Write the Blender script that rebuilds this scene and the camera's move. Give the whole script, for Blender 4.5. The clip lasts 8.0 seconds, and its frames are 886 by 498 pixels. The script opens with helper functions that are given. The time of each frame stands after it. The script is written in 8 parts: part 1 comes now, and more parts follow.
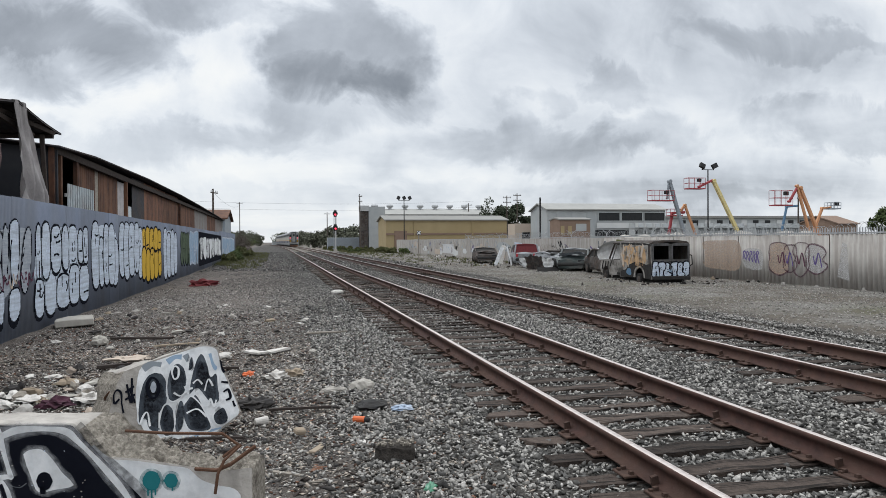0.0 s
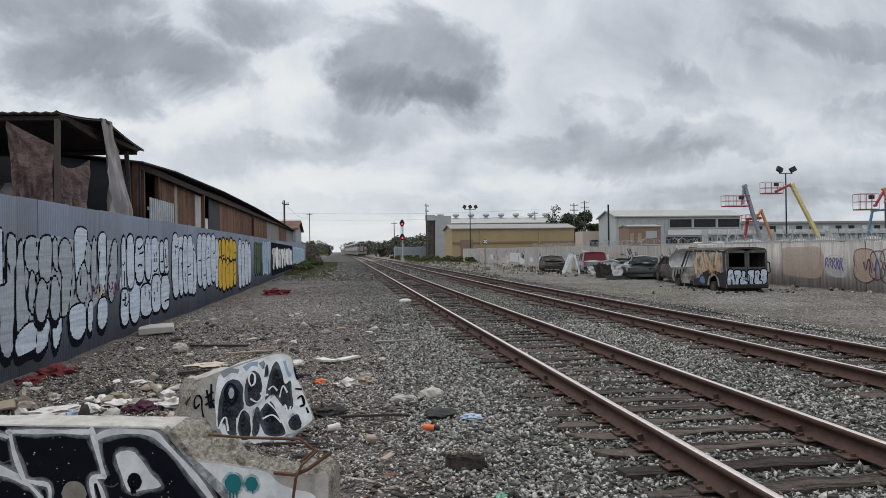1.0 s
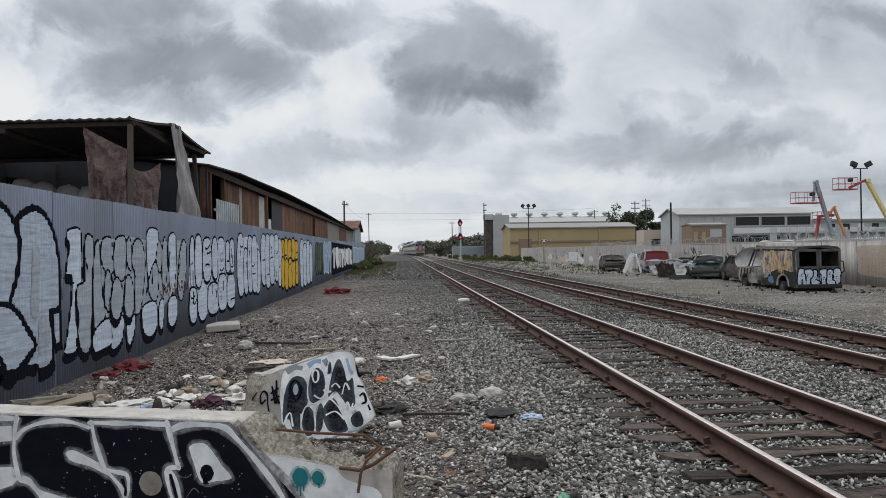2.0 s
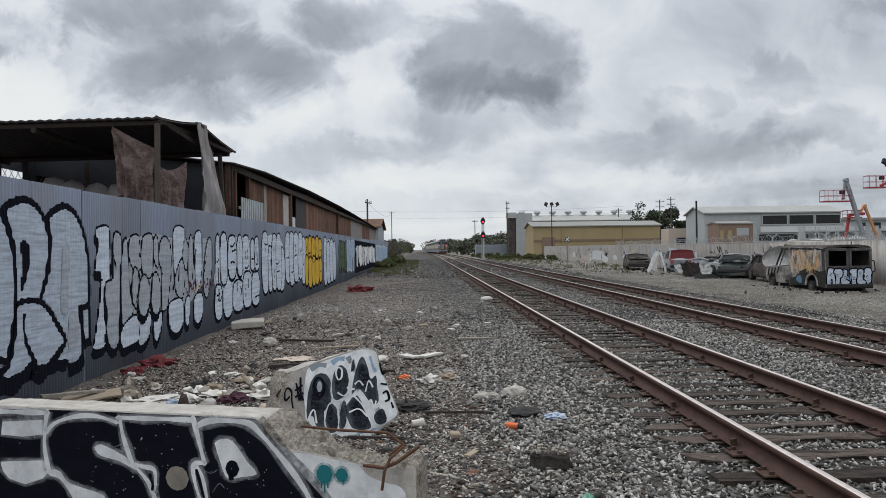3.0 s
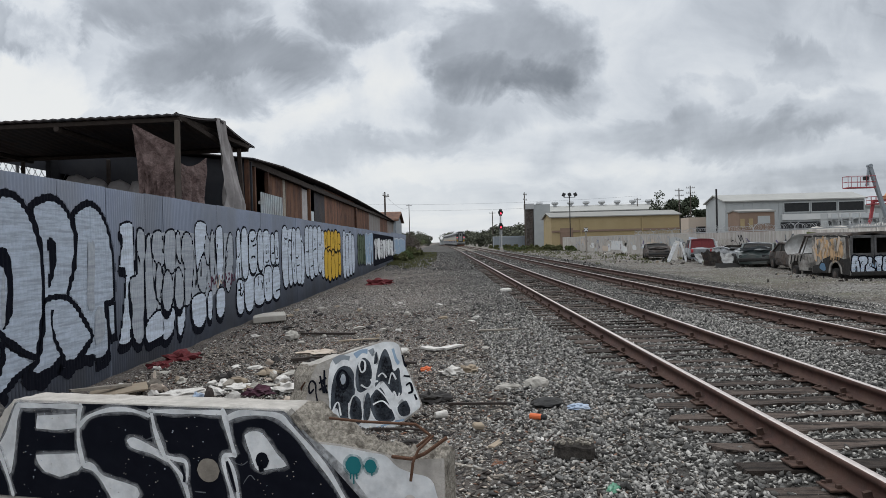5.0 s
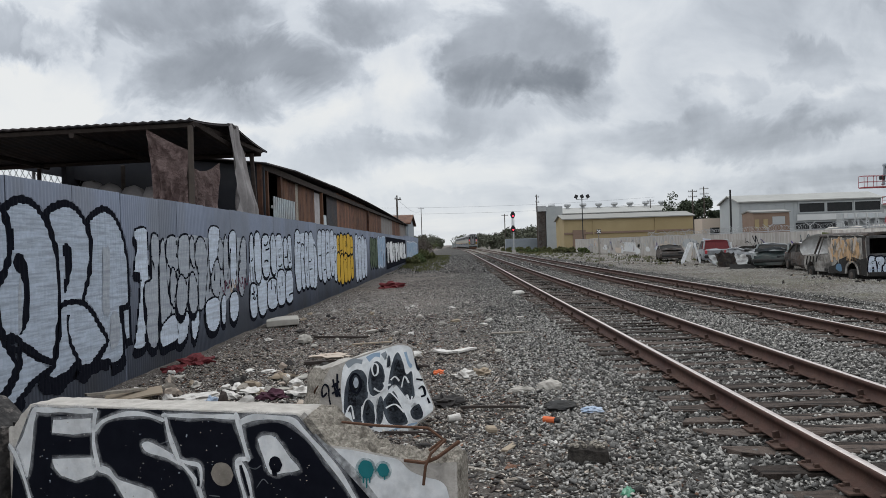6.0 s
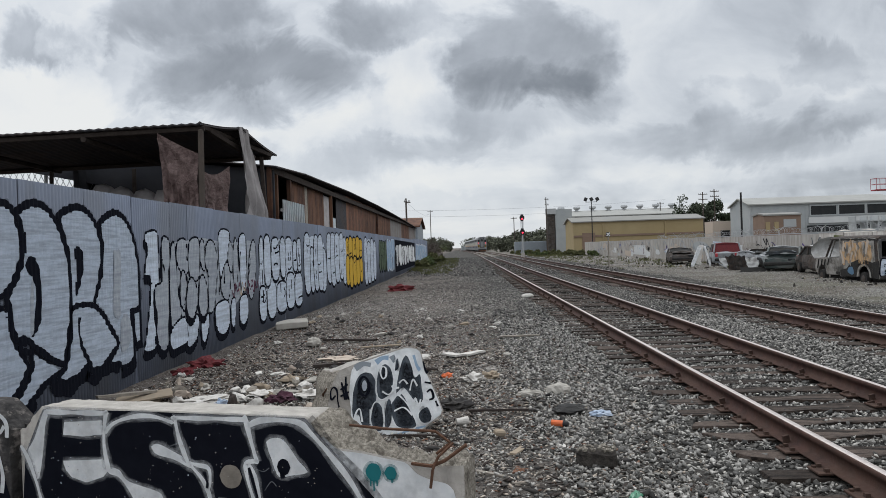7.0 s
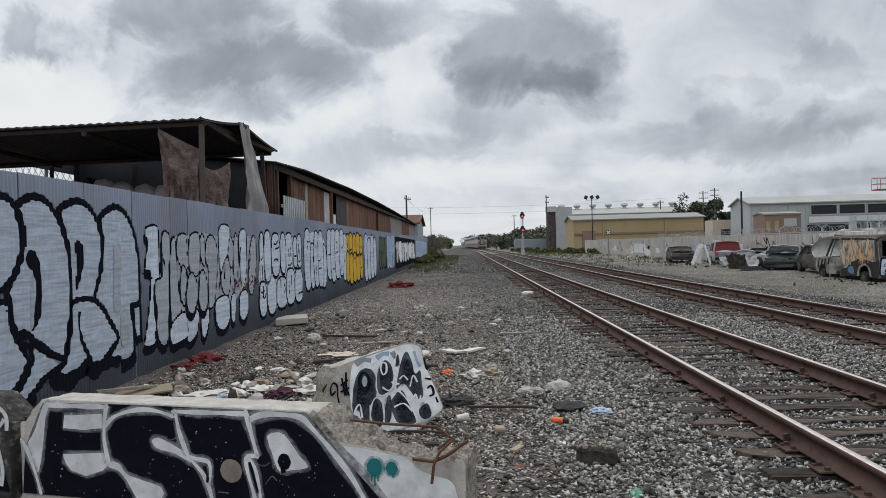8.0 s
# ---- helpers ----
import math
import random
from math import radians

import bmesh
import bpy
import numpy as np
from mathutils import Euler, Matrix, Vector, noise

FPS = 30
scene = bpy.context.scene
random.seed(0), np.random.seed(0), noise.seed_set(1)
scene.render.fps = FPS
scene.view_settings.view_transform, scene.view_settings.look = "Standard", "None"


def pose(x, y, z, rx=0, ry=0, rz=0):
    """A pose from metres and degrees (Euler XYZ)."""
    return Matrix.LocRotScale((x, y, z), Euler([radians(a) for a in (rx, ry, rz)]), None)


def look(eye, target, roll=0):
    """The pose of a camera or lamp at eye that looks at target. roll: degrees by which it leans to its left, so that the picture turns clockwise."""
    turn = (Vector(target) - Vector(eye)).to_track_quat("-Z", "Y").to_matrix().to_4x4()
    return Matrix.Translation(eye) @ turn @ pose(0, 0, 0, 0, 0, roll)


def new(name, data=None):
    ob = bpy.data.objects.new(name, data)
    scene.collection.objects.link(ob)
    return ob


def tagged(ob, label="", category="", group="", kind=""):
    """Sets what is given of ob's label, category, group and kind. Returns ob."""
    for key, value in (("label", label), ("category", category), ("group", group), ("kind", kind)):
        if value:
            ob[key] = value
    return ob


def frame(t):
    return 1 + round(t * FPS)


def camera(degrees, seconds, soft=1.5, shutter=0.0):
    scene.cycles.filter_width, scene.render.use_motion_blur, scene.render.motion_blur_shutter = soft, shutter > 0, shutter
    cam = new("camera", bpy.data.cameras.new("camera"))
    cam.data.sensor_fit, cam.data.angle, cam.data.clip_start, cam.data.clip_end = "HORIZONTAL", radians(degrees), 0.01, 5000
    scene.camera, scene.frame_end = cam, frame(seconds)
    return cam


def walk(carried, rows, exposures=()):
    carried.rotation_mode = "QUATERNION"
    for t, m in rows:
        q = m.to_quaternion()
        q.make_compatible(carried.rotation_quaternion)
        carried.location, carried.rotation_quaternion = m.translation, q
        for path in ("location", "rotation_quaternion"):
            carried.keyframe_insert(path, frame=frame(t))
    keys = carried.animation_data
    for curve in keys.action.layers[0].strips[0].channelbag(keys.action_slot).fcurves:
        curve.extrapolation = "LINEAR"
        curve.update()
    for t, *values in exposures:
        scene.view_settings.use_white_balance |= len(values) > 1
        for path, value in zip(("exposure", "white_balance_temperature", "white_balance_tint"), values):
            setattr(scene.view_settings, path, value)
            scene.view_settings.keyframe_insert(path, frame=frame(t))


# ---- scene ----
cam = camera(64.6, 8.0, soft=0.7)
PATH = [
    (0, (0.03, -1.343, 1.724), (0.494, 0.602, 1.701), -0.4),
    (0.5, (0.019, -1.35, 1.724), (0.396, 0.615, 1.718), -0.7),
    (1, (0.006, -1.357, 1.727), (0.285, 0.623, 1.731), -0.8),
    (1.5, (-0.007, -1.366, 1.726), (0.176, 0.626, 1.732), -0.9),
    (3, (-0.02, -1.352, 1.723), (0.03, 0.647, 1.724), -0.8),
    (3.5, (-0.028, -1.351, 1.724), (0.008, 0.649, 1.715), -0.8),
    (4, (-0.04, -1.352, 1.72), (-0.016, 0.648, 1.701), -1.1),
    (5.5, (-0.054, -1.356, 1.724), (-0.071, 0.644, 1.704), -1.7),
    (6, (-0.048, -1.355, 1.725), (-0.084, 0.645, 1.714), -1.9),
    (6.5, (-0.043, -1.36, 1.725), (-0.095, 0.639, 1.721), -2.0),
    (7, (-0.039, -1.366, 1.729), (-0.101, 0.634, 1.727), -1.9),
    (7.5, (-0.045, -1.368, 1.725), (-0.107, 0.631, 1.719), -1.6),
    (8, (-0.051, -1.353, 1.719), (-0.113, 0.646, 1.709), -1.55),
]
walk(cam, [(t, look(eye, target, roll)) for t, eye, target, roll in PATH],
     exposures=((0, 0.2, 6120, 10), (0.6, 0.05, 6120, 10), (1.5, 0.0, 6120, 10), (8, 0.0, 6120, 10)))

# ---- world and sun ----
SUN_EL, SUN_AZ = 52.0, 318.0   # behind the cloud deck, ahead and to the west of the line

world = bpy.data.worlds.new("overcast_sky")
scene.world = world
world.use_nodes = True
wn, wl = world.node_tree.nodes, world.node_tree.links
wn.clear()


def wnode(kind, **sets):
    n = wn.new(kind)
    for k, v in sets.items():
        n.inputs[k if not k.startswith("i") else int(k[1:])].default_value = v
    return n


def wmath(op, a, b=None, c=None, clamp=False):
    n = wn.new("ShaderNodeMath")
    n.operation, n.use_clamp = op, clamp
    for i, v in enumerate((a, b, c)):
        if v is None:
            continue
        if isinstance(v, (int, float)):
            n.inputs[i].default_value = v
        else:
            wl.new(v, n.inputs[i])
    return n.outputs[0]


def wnoise(vector, scale, detail, rough, distortion=0.0):
    n = wn.new("ShaderNodeTexNoise")
    n.inputs["Scale"].default_value, n.inputs["Detail"].default_value = scale, detail
    n.inputs["Roughness"].default_value, n.inputs["Distortion"].default_value = rough, distortion
    wl.new(vector, n.inputs["Vector"])
    return n


coord = wn.new("ShaderNodeTexCoord")
split = wn.new("ShaderNodeSeparateXYZ")
wl.new(coord.outputs["Generated"], split.inputs[0])
dx, dy, dz = split.outputs
# the cloud deck as a slightly domed plane overhead
depth = wmath("ADD", wmath("MAXIMUM", dz, 0.0), 0.13)
deck = wn.new("ShaderNodeCombineXYZ")
wl.new(wmath("DIVIDE", dx, depth), deck.inputs[0])
wl.new(wmath("DIVIDE", dy, depth), deck.inputs[1])
deck.inputs[2].default_value = 2.7
big = wnoise(deck.outputs[0], 0.62, 7.0, 0.55, 0.35).outputs[0]
# slope coordinates of the northern sky, warped a little so that the cloud masses have ragged rims
yy = wmath("MAXIMUM", dy, 0.15)
slope = wn.new("ShaderNodeCombineXYZ")
wl.new(wmath("DIVIDE", dx, yy), slope.inputs[0])
wl.new(wmath("DIVIDE", dz, yy), slope.inputs[1])
fine = wnoise(slope.outputs[0], 7.5, 8.0, 0.58, 0.4).outputs[0]
warp_x = wmath("MULTIPLY_ADD", wnoise(slope.outputs[0], 7.0, 6.0, 0.6).outputs[0], 0.24, -0.12)
warp_y = wmath("MULTIPLY_ADD", wnoise(slope.outputs[0], 8.3, 6.0, 0.6, 0.6).outputs[0], 0.14, -0.07)
ssx = wmath("ADD", wmath("DIVIDE", dx, yy), warp_x)
ssy = wmath("ADD", wmath("DIVIDE", dz, yy), warp_y)


def bank(x, y, rx, ry, amount):
    """A cloud mass round a slope of the sky, as a soft ellipse."""
    ax = wmath("POWER", wmath("DIVIDE", wmath("SUBTRACT", ssx, x), rx), 2.0)
    ay = wmath("POWER", wmath("DIVIDE", wmath("SUBTRACT", ssy, y), ry), 2.0)
    soft = wmath("SUBTRACT", 1.0, wmath("ADD", ax, ay), clamp=True)
    return wmath("MULTIPLY", wmath("SMOOTH_MIN", soft, 0.6, 0.3), amount)


total = None
for b in ((-0.32, 0.29, 0.30, 0.10, 0.32), (0.10, 0.275, 0.15, 0.09, 0.9), (0.07, 0.20, 0.16, 0.065, 0.5), (0.17, 0.22, 0.09, 0.06, 0.35),
          (-0.30, 0.25, 0.19, 0.07, 0.8), (-0.42, 0.345, 0.17, 0.05, 0.65), (-0.62, 0.31, 0.08, 0.055, 0.65), (-0.10, 0.325, 0.10, 0.045, 0.5),
          (0.36, 0.14, 0.22, 0.04, 0.36), (0.58, 0.165, 0.10, 0.04, 0.4), (0.52, 0.235, 0.07, 0.03, 0.28), (0.40, 0.21, 0.05, 0.03, 0.25), (0.95, 0.19, 0.22, 0.06, 0.55),
          (-0.10, 0.135, 0.16, 0.03, 0.3), (0.02, 0.06, 0.5, 0.025, 0.2), (0.85, 0.33, 0.3, 0.03, 0.3), (0.62, 0.08, 0.35, 0.02, 0.15), (-0.48, 0.19, 0.08, 0.02, 0.3),
          (0.75, 0.22, 0.55, 0.25, 0.3), (0.5, 0.09, 0.5, 0.07, 0.16)):
    one = bank(*b)
    total = one if total is None else wmath("ADD", total, one)
for b in ((-0.62, 0.225, 0.13, 0.06, 0.55), (-0.555, 0.32, 0.04, 0.06, 0.35), (-0.20, 0.325, 0.05, 0.05, 0.25), (-0.27, 0.20, 0.13, 0.05, 0.45), (-0.06, 0.24, 0.07, 0.10, 0.3), (-0.05, 0.08, 0.25, 0.05, 0.3)):
    total = wmath("SUBTRACT", total, bank(*b))
shade = wmath("ADD", total, wmath("MULTIPLY_ADD", big, 1.15, -0.56))
shade = wmath("ADD", shade, wmath("MULTIPLY_ADD", fine, 0.78, -0.39))
ramp = wn.new("ShaderNodeValToRGB")
ramp.color_ramp.interpolation = "B_SPLINE"
stops = ((0.0, (0.90, 0.87, 0.80)), (0.28, (0.73, 0.745, 0.75)), (0.52, (0.485, 0.505, 0.525)), (0.78, (0.275, 0.287, 0.30)), (1.0, (0.185, 0.197, 0.212)))
for i, (at, rgb) in enumerate(stops):
    e = ramp.color_ramp.elements[i] if i < 2 else ramp.color_ramp.elements.new(at)
    e.position, e.color = at, (*rgb, 1)
wl.new(wmath("MULTIPLY_ADD", shade, 0.74, 0.21, clamp=True), ramp.inputs[0])
sky = wn.new("ShaderNodeTexSky")
sky.sky_type, sky.sun_disc = "NISHITA", False
sky.sun_elevation, sky.sun_rotation = radians(SUN_EL), radians(SUN_AZ)
# an overcast dome is brighter towards the zenith
lift = wmath("MULTIPLY_ADD", wmath("SMOOTH_MAX", wmath("SUBTRACT", dz, 0.34), 0.0, 0.15), 2.35, 1.0)
cloud = wn.new("ShaderNodeBackground")
wl.new(ramp.outputs[0], cloud.inputs[0])
wl.new(lift, cloud.inputs[1])
clear = wn.new("ShaderNodeBackground")
wl.new(sky.outputs[0], clear.inputs[0])
clear.inputs[1].default_value = 0.08
both = wn.new("ShaderNodeMixShader")
both.inputs[0].default_value = 0.93
wl.new(clear.outputs[0], both.inputs[1])
wl.new(cloud.outputs[0], both.inputs[2])
wout = wn.new("ShaderNodeOutputWorld")
wl.new(both.outputs[0], wout.inputs[0])

sun = new("sun", bpy.data.lights.new("sun", "SUN"))
sun.data.energy, sun.data.angle, sun.data.color = 0.7, radians(28), (1.0, 0.96, 0.9)
az = radians(SUN_AZ)
sun.matrix_world = look((0, 0, 30), (0 - 30 * math.sin(az), -30 * math.cos(az), 30 - 30 * math.tan(radians(SUN_EL))))

# ---- materials ----
def material(name, base, rough=0.8, metal=0.0, second=None, scale=6.0, amount=0.5, bump=0.15, bump_scale=40.0, stain=None, stain_scale=0.8,
             stain_amount=0.4, island=0.0, per_object=0.0, streak=False, transmission=0.0, stain_edge=(0.42, 0.62), bump_distance=0.01):
    """A surface of one or two colours in a fine grain, with larger stains and a relief, at real-world size."""
    m = bpy.data.materials.new(name)
    m.use_nodes = True
    n, l = m.node_tree.nodes, m.node_tree.links
    p = n["Principled BSDF"]
    p.inputs["Roughness"].default_value, p.inputs["Metallic"].default_value = rough, metal
    p.inputs["Specular IOR Level"].default_value = 0.5 if rough < 0.5 else 0.22
    p.inputs["Transmission Weight"].default_value = transmission
    co = n.new("ShaderNodeTexCoord")
    place = co.outputs["Object"]
    if streak:
        mp = n.new("ShaderNodeMapping")
        mp.inputs["Scale"].default_value = (1, 1, 0.12) if streak is True else streak
        l.new(place, mp.inputs[0])
        stretched = mp.outputs[0]
    else:
        stretched = place

    def noise_of(v, s, d=5.0, r=0.6):
        t = n.new("ShaderNodeTexNoise")
        t.inputs["Scale"].default_value, t.inputs["Detail"].default_value, t.inputs["Roughness"].default_value = s, d, r
        l.new(v, t.inputs["Vector"])
        return t.outputs[0]

    def span(v, lo, hi, a, b):
        t = n.new("ShaderNodeMapRange")
        for i, k in enumerate((lo, hi, a, b)):
            t.inputs[i + 1].default_value = k
        l.new(v, t.inputs[0])
        return t.outputs[0]

    def mix(f, a, b, blend="MIX"):
        t = n.new("ShaderNodeMix")
        t.data_type, t.blend_type = "RGBA", blend
        for i, k in ((0, f), (6, a), (7, b)):
            if isinstance(k, (int, float)):
                t.inputs[i].default_value = k
            elif isinstance(k, tuple):
                t.inputs[i].default_value = (*k, 1)
            else:
                l.new(k, t.inputs[i])
        return t.outputs[2]

    second = second or tuple(c * 0.7 for c in base)
    col = mix(span(noise_of(place, scale), 0.35, 0.65, 0.0, amount), tuple(base), tuple(second))
    if stain:
        col = mix(span(noise_of(stretched, stain_scale, 6.0, 0.65), *stain_edge, 0.0, stain_amount), col, tuple(stain))
    if island or per_object:
        g = n.new("ShaderNodeNewGeometry").outputs["Random Per Island"] if island else n.new("ShaderNodeObjectInfo").outputs["Random"]
        k = island or per_object
        hs = n.new("ShaderNodeHueSaturation")
        l.new(col, hs.inputs["Color"])
        l.new(span(g, 0, 1, 1 - k, 1 + k), hs.inputs["Value"])
        col = hs.outputs[0]
    l.new(col, p.inputs["Base Color"])
    l.new(span(noise_of(place, scale * 2.3, 3), 0.3, 0.7, max(rough - 0.1, 0.02), min(rough + 0.1, 1)), p.inputs["Roughness"])
    if bump:
        b = n.new("ShaderNodeBump")
        b.inputs["Strength"].default_value, b.inputs["Distance"].default_value = bump, bump_distance
        l.new(noise_of(place, bump_scale, 6.0), b.inputs["Height"])
        l.new(b.outputs[0], p.inputs["Normal"])
    return m


M = {}
M["steel_rail"] = material("rusted_rail_steel", (0.078, 0.041, 0.034), 0.75, 0.1, (0.036, 0.024, 0.022), 9, 0.7, 0.25, 60, (0.095, 0.058, 0.042), 1.5, 0.5)
M["rail_head"] = material("worn_rail_head", (0.62, 0.56, 0.53), 0.36, 0.5, (0.40, 0.33, 0.30), 20, 0.6, 0.05, 80)
M["tie_wood"] = material("weathered_tie_wood", (0.082, 0.064, 0.054), 0.95, 0, (0.040, 0.031, 0.027), 14, 0.8, 0.9, 34, (0.009, 0.007, 0.006), 34, 0.95, per_object=0.5, streak=(0.035, 1, 0.6), stain_edge=(0.5, 0.58), bump_distance=0.02)
M["plate_rust"] = material("rusted_plate", (0.085, 0.052, 0.04), 0.85, 0.1, (0.045, 0.03, 0.026), 18, 0.8, 0.3, 80)
M["stone"] = material("ballast_stone", (0.295, 0.284, 0.266), 0.9, 0, (0.125, 0.121, 0.115), 30, 0.8, 0.3, 120, island=0.85)
M["stone_dark"] = material("dark_ballast_stone", (0.12, 0.116, 0.11), 0.9, 0, (0.05, 0.05, 0.05), 30, 0.8, 0.3, 120, island=0.8)
M["shard"] = material("grey_brown_shard", (0.37, 0.325, 0.28), 0.95, 0, (0.17, 0.14, 0.115), 25, 0.8, 0.4, 80, island=0.75)
M["stone_pale"] = material("pale_stone", (0.52, 0.50, 0.46), 0.9, 0, (0.33, 0.31, 0.28), 30, 0.8, 0.3, 120, island=0.35)
M["stone_yard"] = material("yard_stone", (0.27, 0.255, 0.23), 0.95, 0, (0.25, 0.24, 0.225), 30, 0.8, 0.3, 120, island=0.45)
M["fence"] = material("grey_fence_paint", (0.148, 0.170, 0.222), 0.95, 0.0, (0.123, 0.142, 0.187), 5, 0.6, 0.06, 90, (0.12, 0.125, 0.135), 0.9, 0.5, per_object=0.10, streak=True)
M["silver"] = material("silver_spray_paint", (0.60, 0.67, 0.775), 0.8, 0.05, (0.44, 0.495, 0.585), 14, 0.8, 0.05, 90, (0.29, 0.32, 0.375), 3.0, 0.6, streak=(1, 0.35, 6))
M["silver_mid"] = material("brushed_silver_paint", (0.46, 0.525, 0.625), 0.85, 0.05, (0.36, 0.415, 0.50), 14, 0.8, 0.05, 90, (0.24, 0.265, 0.31), 3.5, 0.7, streak=(1, 0.5, 7))
M["silver_dull"] = material("dull_silver_spray_paint", (0.40, 0.435, 0.485), 0.85, 0.05, (0.31, 0.34, 0.385), 14, 0.8, 0.05, 90, (0.21, 0.23, 0.27), 3.0, 0.6, streak=(1, 0.35, 6))
M["black_paint"] = material("black_spray_paint", (0.006, 0.007, 0.012), 0.95, 0, (0.010, 0.0115, 0.018), 12, 0.6, 0.05, 90)
M["black_paint"].node_tree.nodes["Principled BSDF"].inputs["Specular IOR Level"].default_value = 0.06
M["smoke"] = material("smoky_grey_spray_paint", (0.06, 0.066, 0.075), 0.75, 0, (0.16, 0.172, 0.19), 9, 0.8, 0.05, 60)
M["yellow_paint"] = material("yellow_spray_paint", (0.60, 0.38, 0.035), 0.6, 0, (0.48, 0.30, 0.03), 10, 0.6, 0.05, 90)
M["blue_paint"] = material("pale_blue_spray_paint", (0.28, 0.38, 0.50), 0.6, 0, (0.2, 0.28, 0.4), 10, 0.6, 0.05, 90)
M["green_paint"] = material("dark_green_spray_paint", (0.06, 0.09, 0.055), 0.6, 0, (0.1, 0.12, 0.08), 10, 0.6, 0.05, 90)
M["white_paint"] = material("white_spray_paint", (0.80, 0.81, 0.82), 0.6, 0, (0.64, 0.67, 0.70), 16, 0.7, 0.08, 60, (0.38, 0.39, 0.40), 6, 0.55)
M["slate_paint"] = material("slate_spray_paint", (0.028, 0.034, 0.044), 0.85, 0, (0.085, 0.10, 0.12), 7, 0.8, 0.05, 60, (0.16, 0.18, 0.2), 12, 0.5, stain_edge=(0.55, 0.7), streak=(1, 1, 0.3))
M["teal_paint"] = material("teal_spray_paint", (0.02, 0.17, 0.19), 0.6)
M["red_paint"] = material("faded_red_paint", (0.42, 0.05, 0.06), 0.5, 0, (0.3, 0.05, 0.06), 8, 0.6, 0.04, 60)
M["peach_paint"] = material("peach_cover_paint", (0.46, 0.385, 0.32), 0.85, 0, (0.41, 0.355, 0.305), 4, 0.6, 0.1, 50)
M["violet_paint"] = material("violet_spray_paint", (0.10, 0.07, 0.22), 0.6)
M["maroon_paint"] = material("maroon_spray_paint", (0.10, 0.035, 0.065), 0.6)
M["concrete"] = material("weathered_concrete", (0.43, 0.405, 0.375), 0.92, 0, (0.29, 0.275, 0.25), 14, 0.8, 0.5, 45, (0.24, 0.22, 0.2), 1.7, 0.6, bump_distance=0.02)
M["concrete_broken"] = material("broken_concrete", (0.52, 0.475, 0.41), 0.97, 0, (0.20, 0.18, 0.15), 55, 0.95, 1.0, 60, (0.10, 0.085, 0.07), 13, 0.75, stain_edge=(0.52, 0.66), bump_distance=0.05)
M["concrete_dirty"] = material("sooty_concrete", (0.06, 0.056, 0.055), 0.95, 0, (0.02, 0.02, 0.021), 16, 0.9, 0.8, 30, (0.3, 0.27, 0.25), 11, 0.6, stain_edge=(0.54, 0.66), bump_distance=0.03)
M["yard_wall"] = material("patched_yard_wall", (0.43, 0.41, 0.385), 0.9, 0, (0.35, 0.335, 0.315), 3, 0.7, 0.2, 40, (0.24, 0.215, 0.195), 1.6, 0.65, streak=(1, 2.2, 0.25))
M["rust_sheet"] = material("rusted_sheet", (0.10, 0.05, 0.034), 0.88, 0.1, (0.035, 0.023, 0.021), 2.5, 0.9, 0.15, 40, (0.155, 0.082, 0.05), 1.1, 0.75, streak=(1, 1.5, 0.25), per_object=0.35)
M["sheet_dull"] = material("dull_grey_sheet", (0.20, 0.195, 0.19), 0.85, 0.1, (0.15, 0.14, 0.135), 2.5, 0.8, 0.1, 40, (0.12, 0.075, 0.055), 0.9, 0.6, streak=True)
M["dark_sheet"] = material("sooty_roof_sheet", (0.040, 0.042, 0.050), 0.85, 0.2, (0.05, 0.045, 0.043), 3, 0.7, 0.15, 40, (0.075, 0.05, 0.04), 1.1, 0.4)
M["dark_wood"] = material("dark_timber", (0.038, 0.030, 0.027), 0.9, 0, (0.06, 0.05, 0.045), 8, 0.7, 0.4, 40)
# near-black colour that stands in for the gloom under canopy and shed roof
M["interior"] = material("shade_dark_wall", (0.035, 0.037, 0.045), 0.95, 0, (0.05, 0.05, 0.056), 2, 0.7, 0.1, 20)
M["tarp_brown"] = material("brown_tarp", (0.135, 0.092, 0.088), 0.6, 0, (0.085, 0.058, 0.055), 4, 0.8, 1.0, 7, (0.2, 0.15, 0.14), 2.2, 0.4, bump_distance=0.12)
M["tarp_grey"] = material("grey_tarp", (0.36, 0.34, 0.34), 0.75, 0, (0.25, 0.235, 0.24), 4, 0.7, 0.3, 18, (0.2, 0.19, 0.19), 1.5, 0.4, bump_distance=0.03)
M["galv"] = material("galvanised_metal", (0.42, 0.43, 0.44), 0.55, 0.5, (0.34, 0.35, 0.36), 6, 0.6, 0.06, 50)
M["light_sheet"] = material("pale_blue_slat", (0.42, 0.47, 0.50), 0.7, 0, (0.33, 0.37, 0.4), 6, 0.6, 0.1, 50, (0.2, 0.15, 0.12), 2, 0.4)
M["plaster_tan"] = material("tan_sheet_wall", (0.33, 0.265, 0.15), 0.85, 0, (0.28, 0.225, 0.13), 0.5, 0.7, 0.05, 5, (0.3, 0.23, 0.12), 0.12, 0.4)
M["roof_grey"] = material("grey_roof_sheet", (0.24, 0.235, 0.22), 0.85, 0.0, (0.19, 0.19, 0.18), 0.4, 0.7, 0.05, 5, (0.3, 0.3, 0.3), 0.1, 0.4)
M["roof_light"] = material("pale_roof_sheet", (0.33, 0.33, 0.315), 0.85, 0.0, (0.27, 0.27, 0.26), 0.4, 0.7, 0.05, 5)
M["wall_grey"] = material("grey_sheet_wall", (0.36, 0.38, 0.39), 0.8, 0.1, (0.30, 0.32, 0.33), 0.35, 0.8, 0.05, 5, (0.42, 0.43, 0.43), 0.15, 0.5)
